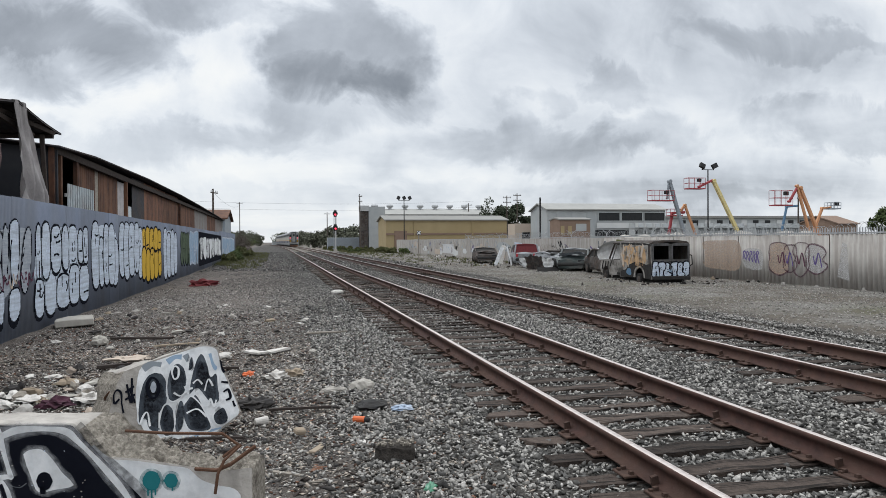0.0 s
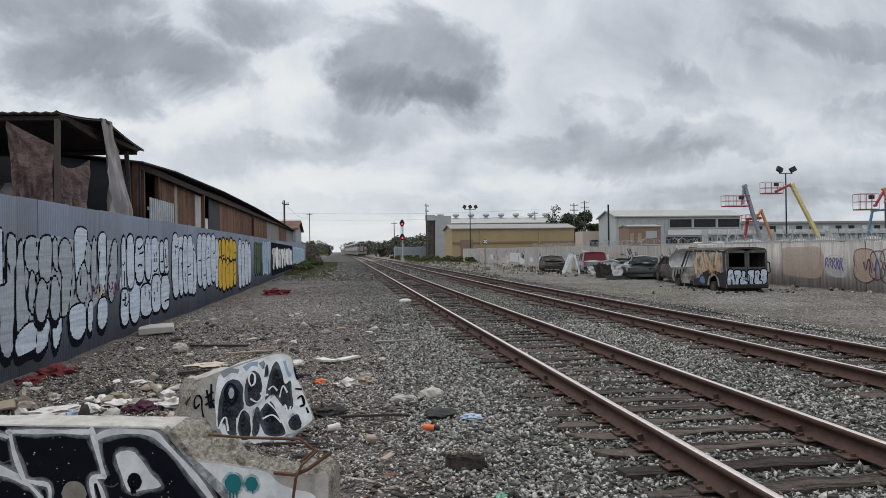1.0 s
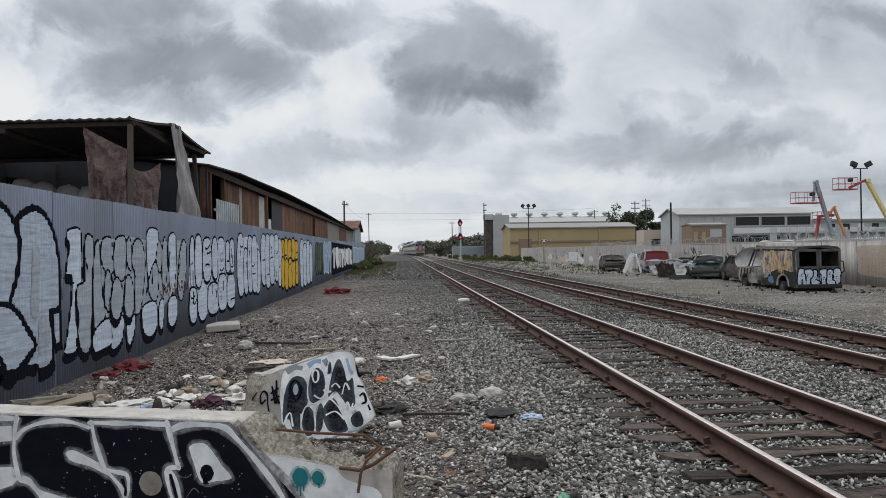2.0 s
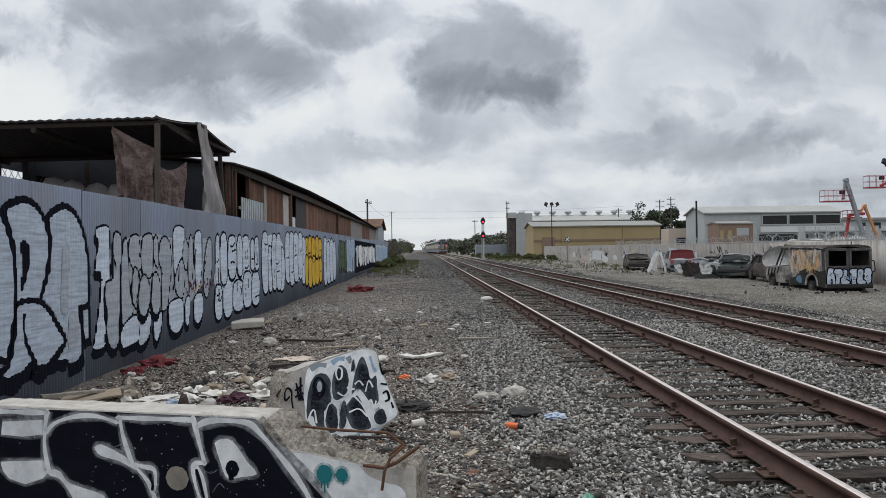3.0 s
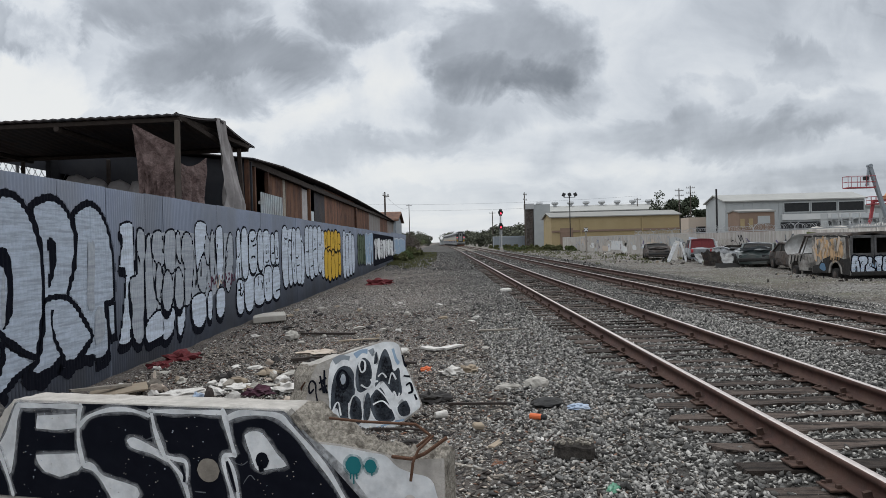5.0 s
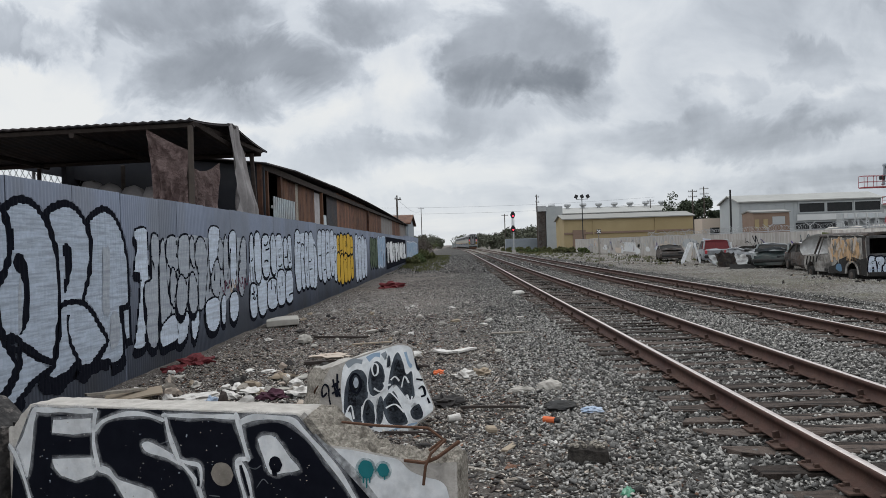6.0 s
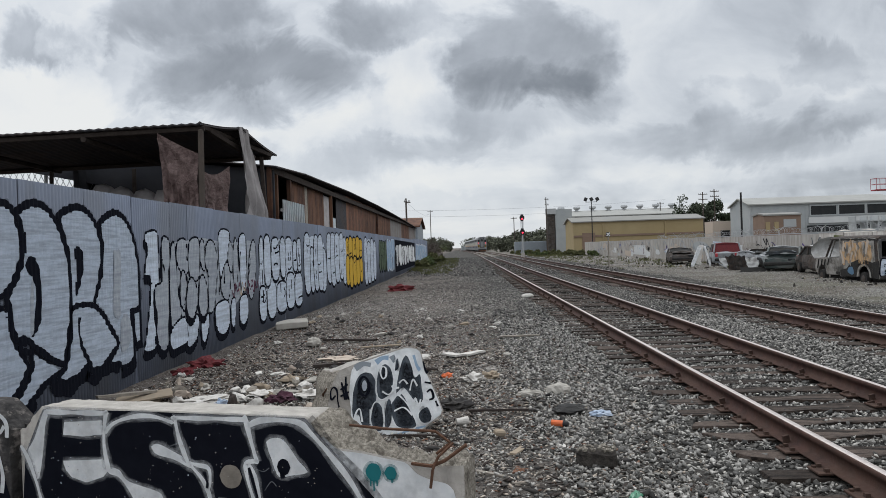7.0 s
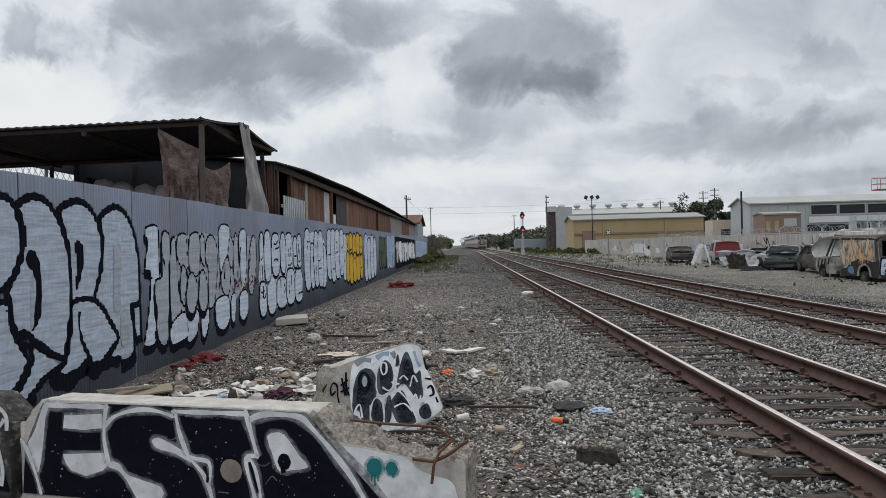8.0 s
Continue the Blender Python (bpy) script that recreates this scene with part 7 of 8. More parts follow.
    for s in (-1, 1):
        bm = fresh()
        box(bm, (s * h * 0.62, 0.985 * L, 0.6), (0.32, 0.08, 0.13), bevel=0.02)
        part("headlight", bm, "dark_glass", t)
        bm = fresh()
        box(bm, (s * h * 0.74, 0.0, 0.72), (0.16, 0.08, 0.22), bevel=0.02)
        part("tail_light", bm, "red_paint", t)
        for y in (0.19 * L, 0.81 * L):
            bm = fresh()
            tube(bm, (s * (h - 0.2), y, 0.29), (s * (h + 0.03), y, 0.29), 0.31 if tyres else 0.24, 18)
            w = part("wheel", bm, "rubber" if tyres else "soot", t)
            bm = fresh()
            tube(bm, (s * (h - 0.1), y, 0.29), (s * (h + 0.045), y, 0.29), 0.17, 12)
            part("rim", bm, "galv" if tyres else "burnt", w)
    return t


car_wreck("dark burnt-out hatchback with a caved-in front", pose(16.3, 53.0, 0, rz=168), "burnt", "soot", 3.9, 1.75, 1.25, crushed=1.0, tyres=False)
car_wreck("silver estate car with red plastic over its windows", pose(16.6, 43.6, 0, rz=-14), "car_grey", "cloth_red", 4.4, 1.8, 1.45, glass="cloth_red", estate=True)
car_wreck("grey wrecked sedan with a crumpled front", pose(17.6, 43.2, 0, rz=183), "car_grey", "burnt", 4.2, 1.7, 1.12, crushed=1.4)
car_wreck("dark green wrecked sedan with its silver bonnet propped open", pose(17.6, 37.4, 0, rz=150), "car_dark", "car_grey", 4.3, 1.7, 1.3, bonnet_open=0.25, crushed=0.8)
car_wreck("burnt wrecked car with a white roof panel", pose(16.7, 32.9, 0, rz=172), "burnt", "car_white", 4.2, 1.75, 1.35, crushed=0.7, tyres=False)

def bent_sheet(label, key, x, y, rz, size, tilt, seed):
    """A torn body panel leaning among the wrecks."""
    t = thing("torn_panel", label, "car panel", pose(x, y, 0, rz=rz), "torn panels")
    n, bm = 8, fresh()
    g = [[bm.verts.new((size[0] * (i / n - 0.5) * (1 + 0.2 * noise.noise((j * 0.5, seed, 0))), size[1] * j / n * math.cos(tilt) + 0.1 * noise.noise((i * 0.4, j * 0.4, seed)), 0.02 + size[1] * j / n * math.sin(tilt) * (1 + 0.25 * noise.noise((i * 0.5, seed, 3))))) for j in range(n + 1)] for i in range(n + 1)]
    for i in range(n):
        for j in range(n):
            bm.faces.new((g[i][j], g[i + 1][j], g[i + 1][j + 1], g[i][j + 1]))
    bmesh.ops.solidify(bm, geom=bm.faces[:], thickness=0.02)
    part("sheet", bm, key, t)


bent_sheet("torn white bonnet leaning against a wreck", "car_white", 15.9, 41.4, 25, (0.9, 0.7), 0.9, 1)
bent_sheet("crumpled white wing panel beside a wreck", "car_white", 16.4, 39.6, -30, (0.8, 0.8), 0.8, 2)
bent_sheet("scorched door leaning beside the wrecks", "burnt", 14.6, 36.6, 10, (1.1, 0.9), 1.1, 3)
bent_sheet("sooty sheet lying by the wrecks", "soot", 14.4, 34.0, -20, (1.4, 0.9), 0.25, 5)
bent_sheet("crumpled grey bumper skin by the wrecks", "car_grey", 15.2, 40.0, 70, (1.3, 0.5), 0.6, 6)

boards = thing("leaning_boards", "white painted boards leaning in an A shape beside the cars", "boards", pose(15.2, 44.2, 0, rz=-10))
for x, ry in ((-0.38, 22), (0.34, -14)):
    bm = fresh()
    box(bm, (x, 0, 0.64), (0.24 if x < 0 else 0.12, 0.06, 1.36), ry=ry, bevel=0.01)
    part("board", bm, "white_paint", boards)
bm = fresh()
box(bm, (-0.12, 0.15, 0.75), (0.28, 0.05, 1.3), ry=12, rx=-10, bevel=0.01)
part("board", bm, "plastic_white", boards)

def rubble(name, label, x, y, rx, ry, count, keys, seed, big=0.3):
    rng = random.Random(seed)
    t = thing(name, label, "rubble", pose(x, y, 0))
    for k in range(count):
        bm = fresh()
        s = rng.uniform(0.3, 1) * big
        bmesh.ops.create_icosphere(bm, subdivisions=1, radius=s, matrix=pose(rng.gauss(0, rx / 2), rng.gauss(0, ry / 2), s * 0.2, rng.uniform(0, 90), rng.uniform(0, 90), rng.uniform(0, 180)) @ Matrix.Diagonal((1, rng.uniform(0.4, 1), rng.uniform(0.06, 0.18), 1)))
        for v in bm.verts:
            v.co += Vector((rng.uniform(-1, 1), rng.uniform(-1, 1), rng.uniform(-1, 1))) * 0.15 * s
        part("lump", bm, rng.choice(keys), t)
    return t


rubble("ash_heap", "charred scraps and ash lying round the van", 14.6, 23.0, 2.6, 1.0, 46, ("soot", "burnt", "char"), 1, 0.13)
rubble("ash_heap", "charred scraps beside the van", 13.9, 26.0, 0.7, 3.5, 40, ("soot", "burnt", "card"), 2, 0.12)
rubble("scrap_heap", "low heap of scrap at the foot of the yard wall", 18.2, 22.0, 0.4, 5.0, 22, ("concrete", "card", "plastic_white", "soot"), 3, 0.16)
rubble("scrap_heap", "scattered scrap in front of the cars", 14.6, 46.0, 2.2, 9.0, 34, ("soot", "card", "plastic_white", "burnt"), 4, 0.22)
rubble("scrap_heap", "scrap along the wall beyond the cars", 17.6, 66.0, 1.0, 22.0, 40, ("concrete", "scrap_wood", "burnt", "plastic_white"), 5, 0.3)

# ---- boom lifts in the yard ----
def basket(t, x0, x1, y, z0, z1, key):
    bm = fresh()
    box(bm, ((x0 + x1) / 2, y, z0), (x1 - x0, 1.0, 0.12))
    part("floor", bm, key, t)
    bm = fresh()
    for dy in (-0.5, 0.5):
        for z in (z0 + (z1 - z0) * 0.5, z1):
            tube(bm, (x0, y + dy, z), (x1, y + dy, z), 0.024, 5)
        for s in (0, 0.33, 0.66, 1):
            x = x0 + (x1 - x0) * s
            tube(bm, (x, y + dy, z0), (x, y + dy, z1), 0.024, 5)
    for x in (x0, x1):
        for z in (z0 + (z1 - z0) * 0.5, z1):
            tube(bm, (x, y - 0.5, z), (x, y + 0.5, z), 0.024, 5)
    part("railing", bm, key, t, "tubular work platform railing")
    bm = fresh()
    box(bm, (x0 + (x1 - x0) * 0.68, y - 0.3, z0 + (z1 - z0) * 0.8), (0.5, 0.3, 0.4), bevel=0.05)
    part("control_box", bm, "black_metal", t)


def boom_lift(label, x, y, arms, bask, key):
    """arms: lists of (x, z) joints with a colour and a thickness."""
    t = thing("boom_lift", label, "boom lift", group="boom lifts in the yard")
    bm = fresh()
    box(bm, (x, y, 0.75), (2.6, 2.2, 0.5), bevel=0.08)
    part("chassis", bm, "boom_grey", t)
    bm = fresh()
    box(bm, (x, y, 1.5), (2.2, 1.8, 1.0), bevel=0.15)
    part("turntable", bm, key, t)
    for sx in (-1, 1):
        for sy in (-1, 1):
            bm = fresh()
            tube(bm, (x + sx * 1.0, y + sy * 1.3, 0.48), (x + sx * 1.0, y + sy * 0.95, 0.48), 0.48, 14)
            part("wheel", bm, "rubber", t)
    for joints, colour, thick in arms:
        for (xa, za), (xb, zb) in zip(joints, joints[1:]):
            ln = math.hypot(xb - xa, zb - za)
            bm = fresh()
            box(bm, ((xa + xb) / 2, y, (za + zb) / 2), (thick * 0.72, thick * 0.72, ln), ry=math.degrees(math.atan2(xb - xa, zb - za)), bevel=0.03)
            arm = part("boom", bm, colour, t)
            bm = fresh()
            tube(bm, (xb, y - thick * 0.5, zb), (xb, y + thick * 0.5, zb), thick * 0.42, 10)
            part("joint", bm, colour, arm)
    if bask:
        basket(t, *bask)
    return t


boom_lift("boom lift with a grey mast and a raised red basket", 45.4, 70, ((((45.5, 1.8), (43.5, 8.3)), "boom_grey", 0.5), (((43.4, 8.2), (43.2, 6.4)), "boom_grey", 0.3)), (41.0, 43.8, 70, 6.1, 7.25, "boom_red"), "boom_orange")
boom_lift("boom lift with a long cream boom and a red basket", 54.2, 72, ((((54.2, 1.8), (50.5, 8.6)), "boom_cream", 0.55), (((50.4, 8.7), (48.6, 7.9)), "boom_red", 0.35)), (46.9, 49.1, 72, 7.65, 8.9, "boom_red"), "boom_cream")
boom_lift("articulated orange boom lift with a red basket", 54.6, 60, ((((54.8, 1.6), (52.3, 6.9)), "boom_orange", 0.42), (((53.6, 1.8), (51.9, 7.1)), "boom_orange", 0.34), (((52.0, 7.0), (51.0, 5.5)), "boom_red", 0.3)), (49.0, 51.0, 60, 5.1, 6.6, "boom_red"), "boom_orange")
boom_lift("low orange boom lift with a grey basket", 55.0, 61.5, ((((54.9, 1.8), (56.3, 4.9)), "boom_orange", 0.35), (((56.3, 4.9), (57.3, 5.0)), "boom_orange", 0.25)), (57.0, 58.2, 61.5, 4.85, 5.5, "boom_grey"), "boom_orange")
boom_lift("folded red articulated boom lift", 47.2, 75, ((((46.3, 1.8), (46.9, 4.9), (48.4, 5.0)), "boom_red", 0.4), (((47.6, 4.6), (48.6, 5.9), (50.2, 1.9)), "boom_orange", 0.38)), (46.4, 48.0, 75, 4.6, 5.4, "boom_red"), "boom_red")
boom_lift("blue boom lift with its mast half raised", 53.2, 64.5, ((((53.6, 1.8), (54.4, 5.2), (55.6, 5.3)), "boom_blue", 0.3),), None, "boom_blue")
yard_gear = thing("pipe_racks", "grey racks of stacked pipes and frames in the yard", "rack")
for k in range(9):
    bm = fresh()
    x, y = 50 + 3.2 * k, 88 + 1.0 * (k % 3)
    box(bm, (x, y, 0.4), (3.0, 1.5, 0.16))
    frame_part = part("rack", bm, "wall_grey", yard_gear)
    for z in (1.4, 2.4, 3.4):
        bm = fresh()
        box(bm, (x, y, z), (3.0, 1.5, 0.16))
        part("shelf", bm, "wall_grey", frame_part)
    for dx in (-1.4, 0, 1.4):
        bm = fresh()
        box(bm, (x + dx, y, 2.0), (0.14, 1.55, 4.0))
        part("upright", bm, "wall_grey", frame_part)

# ---- trees, bushes and weeds ----
def leaf_cloud(clumps, per, leaf, seed, flat=1.0):
    """Many small leaf faces round the middles of the clumps: (x, y, z, radius)."""
    r = np.random.RandomState(seed)
    cs = []
    for x, y, z, rad in clumps:
        d = r.normal(size=(per, 3))
        d /= np.linalg.norm(d, axis=1)[:, None]
        q = d * (rad * r.uniform(0.35, 1.0, (per, 1)) ** 0.6) * (1, 1, flat)
        cs.append(q + (x, y, z))
    c = np.concatenate(cs)
    n = len(c)
    a = r.normal(size=(n, 3))
    a /= np.linalg.norm(a, axis=1)[:, None]
    b = np.cross(a, r.normal(size=(n, 3)))
    b /= np.linalg.norm(b, axis=1)[:, None]
    s = leaf * r.uniform(0.5, 1.3, (n, 1))
    verts = np.stack([c - a * s, c + b * s * 0.45, c + a * s, c - b * s * 0.45], 1).reshape(-1, 3)
    faces = np.arange(n * 4).reshape(-1, 4)
    return verts, faces


def tree(x, y, h, spread, seed, key="leaf_dark", label="dark leafy tree with an uneven crown", cone=False, base=0.3, leaf=0.35, per=150, group="far trees"):
    rng = random.Random(seed)
    t = thing("tree", label, "tree", pose(x, y, 0), group)
    bm = fresh()
    tube(bm, (0, 0, -0.2), (0.1, 0, h * 0.55), 0.03 * h, 7, 0.014 * h)
    limbs = []
    for k in range(6):
        a = rng.uniform(0, 6.28)
        z = h * rng.uniform(0.3, 0.55)
        e = (spread * 0.6 * math.cos(a), spread * 0.6 * math.sin(a), z + h * rng.uniform(0.12, 0.3))
        tube(bm, (0.05, 0, z), e, 0.012 * h, 5, 0.005 * h)
        limbs.append(e)
    part("trunk", bm, "pole_wood", t)
    clumps = []
    for k in range(46 if cone else 24):
        a, s = rng.uniform(0, 6.28), rng.random()
        zz = base + (1 - base) * s
        reach = spread * ((1 - s) ** 0.8 + 0.06 if cone else math.sin(math.pi * min(0.12 + 0.86 * s, 1)) ** 0.7) * rng.uniform(0.4, 1.0)
        clumps.append((reach * math.cos(a), reach * math.sin(a), h * zz - 0.1 * spread, spread * rng.uniform(0.22, 0.42) * (0.7 if cone else 1)))
    o = new("crown", raw_mesh("crown", *leaf_cloud(clumps, per, leaf, seed), key))
    o.parent = t
    return t


tree(50.6, 160, 11.6, 3.6, 1, base=0.35, leaf=0.3, per=80)
tree(54.5, 162, 9.6, 4.2, 2, leaf=0.4)
tree(58.5, 163, 10.2, 3.8, 3, leaf=0.4)
tree(62.0, 165, 7.5, 3.0, 4, leaf=0.4)
for k, (x, y, h, s) in enumerate(((11, 205, 6, 4.5), (16, 215, 7.5, 5), (21, 225, 7.5, 5.5), (26, 232, 8.5, 6), (31, 240, 7.5, 5), (7.5, 260, 6.5, 4), (-14, 300, 9, 5), (-20, 320, 10, 6), (-9, 340, 8, 5), (-26, 330, 9, 7), (12, 330, 8, 6), (4, 420, 9, 7), (-36, 420, 11, 9), (20, 430, 10, 9), (-16, 450, 12, 9), (36, 360, 9, 8))):
    tree(x, y, h * (0.72 if x > 0 else 0.62), s * 0.85, 20 + k, "leaf_far", "distant green tree, its leaf colour paled for haze", leaf=0.5, per=80)
for k, (x, y, h, s) in enumerate(((96, 92, 6.4, 2.2), (104, 96, 7.2, 3.4), (110, 99, 6.0, 3.0))):
    tree(x, y, h, s, 60 + k, "leaf", "green tree beyond the lift yard", leaf=0.4, per=90)


def bush(x, y, w, h, seed, key="leaf", label="scruffy green bush beside the fence", per=170, leaf=0.12):
    rng = random.Random(seed)
    t = thing("bush", label, "bush", pose(x, y, 0), "bushes along the line")
    clumps = [(rng.gauss(0, w * 0.35), rng.gauss(0, w * 0.6), h * rng.uniform(0.15, 0.75), h * rng.uniform(0.25, 0.45)) for k in range(11)]
    o = new("foliage", raw_mesh("foliage", *leaf_cloud(clumps, per, leaf, seed), key))
    o.parent = t
    bm = fresh()
    for k in range(6):
        a = rng.uniform(0, 6.28)
        tube(bm, (0, 0, -0.05), (0.4 * w * math.cos(a), 0.4 * w * math.sin(a), h * 0.6), 0.02, 5, 0.008)
    part("stems", bm, "pole_wood", t)


bush(-4.0, 62, 0.8, 0.8, 1, "dry_grass")
bush(-3.8, 68, 0.8, 0.8, 2)
bush(-4.0, 75, 0.9, 0.9, 3)
bush(-3.4, 84, 1.3, 0.8, 4, "dry_grass")
bush(-4.6, 92, 1.5, 1.2, 5, "dry_grass")
bush(-6.4, 104, 2.2, 2.4, 6, "pole_wood", "leafless brown scrub beyond the shed")
bush(-5.4, 118, 2.8, 2.8, 7, "pole_wood", "leafless brown scrub and junk beyond the shed")
bush(-7.2, 132, 3.4, 3.8, 8, "pole_wood", "leafless brown scrub and junk beyond the shed")
bush(-8.4, 150, 3.4, 3.2, 9, "pole_wood", "leafless brown scrub and junk beyond the shed")
bush(-9.0, 172, 3.6, 2.8, 10, "dry_grass")
bush(-10.0, 200, 4.2, 3.2, 11)
for k, (x, y, w, h) in enumerate(((12.5, 112, 1.6, 1.0), (14.0, 118, 2, 1.2), (15.6, 108, 1.6, 1.3), (11.6, 128, 2.0, 1.2), (13.5, 138, 2.4, 1.4), (16.4, 100, 1.2, 1.4), (17.6, 95, 0.9, 1.1), (10.5, 150, 2.6, 1.3), (16.5, 128, 2, 1.5))):
    bush(x, y, w, 0.6 * h, 30 + k, "dry_grass" if k % 3 else "leaf", "low green weeds beside the track", leaf=0.16)


def weeds():
    """Grass tufts: thin blades in clusters, along the fence foot, in the yard and by the far track."""
    r = np.random.RandomState(9)
    spots = [(-4.3 + r.exponential(0.25), r.uniform(52, 84)) for _ in range(120)] + [(r.uniform(9.8, 17.8), r.uniform(40, 110)) for _ in range(150)] + [(r.uniform(10, 17), r.uniform(100, 160)) for _ in range(300)] \
        + [(r.uniform(-3.5, -1.0), r.uniform(45, 110)) for _ in range(160)]
    vs = []
    for x, y in spots:
        for _ in range(12):
            a, s, hh = r.uniform(0, 6.28), r.uniform(0.02, 0.22), r.uniform(0.08, 0.3)
            bx, by = x + s * math.cos(a), y + s * math.sin(a)
            w = 0.012 + 0.00025 * y
            vs.append(((bx - w, by, -0.02), (bx + w, by, -0.02), (bx + 0.1 * math.cos(a), by + 0.1 * math.sin(a), hh)))
    v = np.array(vs).reshape(-1, 3)
    tagged(new("weeds", raw_mesh("weeds", v, np.arange(len(v)).reshape(-1, 3), "dry_grass")), "thin dry grass and weeds growing in the gravel", "weeds", kind="stuff")


weeds()
for k, (x, y, ln, key) in enumerate(((15.6, 155, 9, "boom_grey"), (22, 190, 12, "wall_white"), (3, 420, 10, "wall_grey"))):
    t = thing("container", "shipping container standing beside the far track", "container", pose(x, y, 0, rz=8 * k), "containers")
    bm = fresh()
    box(bm, (0, 0, 1.3), (ln, 2.4, 2.6), bevel=0.05)
    for q in range(int(ln / 0.5)):
        box(bm, (-ln / 2 + 0.3 + 0.5 * q, -1.22, 1.3), (0.2, 0.06, 2.3))
    part("box", bm, key, t)

# ---- passenger train drawing away on the eastern track ----
CAR_L, CAR_W, CAR_H = 25.9, 3.05, 4.9


def train_section():
    h = CAR_W / 2
    right = [(h * 0.96, 0.45), (h, 0.9), (h, 3.9), (h * 0.93, 4.4), (h * 0.72, 4.75), (h * 0.35, 4.88)]
    return [(-x, z) for x, z in right[::-1]] + right


def train_car(m, cab):
    t = thing("passenger_car", "double-deck silver and cream railway coach with a blue and amber stripe", "railway car", m, "coaches of the train")
    ring_pts = train_section()
    k = len(ring_pts)
    bm = fresh()
    ends = [[bm.verts.new((x, y, z)) for x, z in ring_pts] for y in (0, CAR_L)]
    for i in range(k - 1):
        bm.faces.new((ends[0][i + 1], ends[0][i], ends[1][i], ends[1][i + 1]))
    bm.faces.new((ends[0][0], ends[0][-1], ends[1][-1], ends[1][0]))
    bm.faces.new(ends[0])
    bm.faces.new(ends[1][::-1])
    bmesh.ops.recalc_face_normals(bm, faces=bm.faces)
    part("body", bm, "train_silver", t)
    for s in (-1, 1):
        x = s * (CAR_W / 2 + 0.006)
        for z, hh, key, nm in ((2.55, 0.95, "train_cream", "cream_band"), (1.55, 0.85, "train_blue", "blue_band"), (2.02, 0.14, "train_orange", "amber_stripe")):
            bm = fresh()
            box(bm, (x, CAR_L / 2, z), (0.012 if key != "train_orange" else 0.02, CAR_L - 0.1, hh))
            part(nm, bm, key, t)
        for z in (3.1, 3.2, 3.3, 0.6, 0.72, 0.84, 0.96):
            bm = fresh()
            box(bm, (x, CAR_L / 2, z), (0.03, CAR_L - 0.2, 0.04))
            part("rib", bm, "train_silver", t)
        for i in range(12):
            y = 1.5 + i * 2.0
            bm = fresh()
            box(bm, (x, y, 3.75), (0.03, 1.45, 0.72), bevel=0.01)
            part("window", bm, "dark_glass", t)
        for i in range(5):
            bm = fresh()
            box(bm, (x, 9.0 + i * 1.7, 1.55), (0.03, 1.2, 0.6), bevel=0.01)
            part("window", bm, "dark_glass", t)
        for y in (5.0, 20.5):
            bm = fresh()
            box(bm, (x, y, 1.35), (0.05, 1.0, 2.0), bevel=0.01)
            part("door", bm, "train_silver", t)
    for y in (3.4, CAR_L - 3.4):
        bm = fresh()
        box(bm, (0, y, 0.42), (2.3, 3.2, 0.45), bevel=0.06)
        bogie = part("bogie", bm, "train_dark", t)
        for dy in (-1.25, 1.25):
            for s in (-0.75, 0.75):
                bm = fresh()
                tube(bm, (s - 0.07, y + dy, 0.42), (s + 0.07, y + dy, 0.42), 0.42, 16)
                part("wheel", bm, "train_dark", bogie)
    if cab:
        bm = fresh()
        for sx in (-0.62, 0.62):
            box(bm, (sx, -0.08, 3.0), (0.2, 0.22, 3.1), bevel=0.03)
        box(bm, (0, -0.08, 4.55), (1.44, 0.22, 0.22), bevel=0.03)
        box(bm, (0, -0.08, 1.5), (1.44, 0.22, 0.2), bevel=0.03)
        part("gangway_frame", bm, "black_metal", t)
        bm = fresh()
        box(bm, (0, -0.02, 3.0), (1.0, 0.05, 2.8))
        d = part("end_door", bm, "train_silver", t)
        bm = fresh()
        box(bm, (0, -0.05, 3.75), (0.55, 0.03, 0.8), bevel=0.01)
        part("window", bm, "dark_glass", d)
        for s in (-1, 1):
            bm = fresh()
            box(bm, (s * 1.12, -0.02, 3.55), (0.62, 0.06, 0.8), bevel=0.02)
            part("cab_window", bm, "dark_glass", t)
            bm = fresh()
            tube(bm, (s * 1.15, -0.08, 2.85), (s * 1.15, 0, 2.85), 0.11, 12)
            part("tail_lamp", bm, "red_lamp", t, "lit red tail lamp")
            bm = fresh()
            box(bm, (s * 1.12, -0.02, 1.85), (0.56, 0.04, 0.75))
            plate = part("warning_panel", bm, "black_paint", t)
            for q in range(4):
                bm = fresh()
                box(bm, (s * 1.12, -0.046, 1.58 + 0.18 * q), (0.5, 0.014, 0.07), ry=-28 * s)
                part("stripe", bm, "yellow_paint", plate)
            bm = fresh()
            tube(bm, (s * 1.1, -0.06, 1.25), (s * 1.1, 0, 1.25), 0.13, 12)
            part("marker_light", bm, "galv", t)
        bm = fresh()
        box(bm, (0, -0.12, 0.62), (2.6, 0.35, 0.5), bevel=0.05)
        box(bm, (0, -0.5, 0.65), (0.4, 0.8, 0.3), bevel=0.05)
        part("coupler", bm, "train_dark", t)
        bm = fresh()
        box(bm, (0, -0.25, 0.25), (2.5, 0.12, 0.4), rx=12, bevel=0.03)
        part("pilot", bm, "rust_sheet", t)
    return t


def on_line(y):
    return TRACKS[1] + GAUGE / 2 + bend(y)


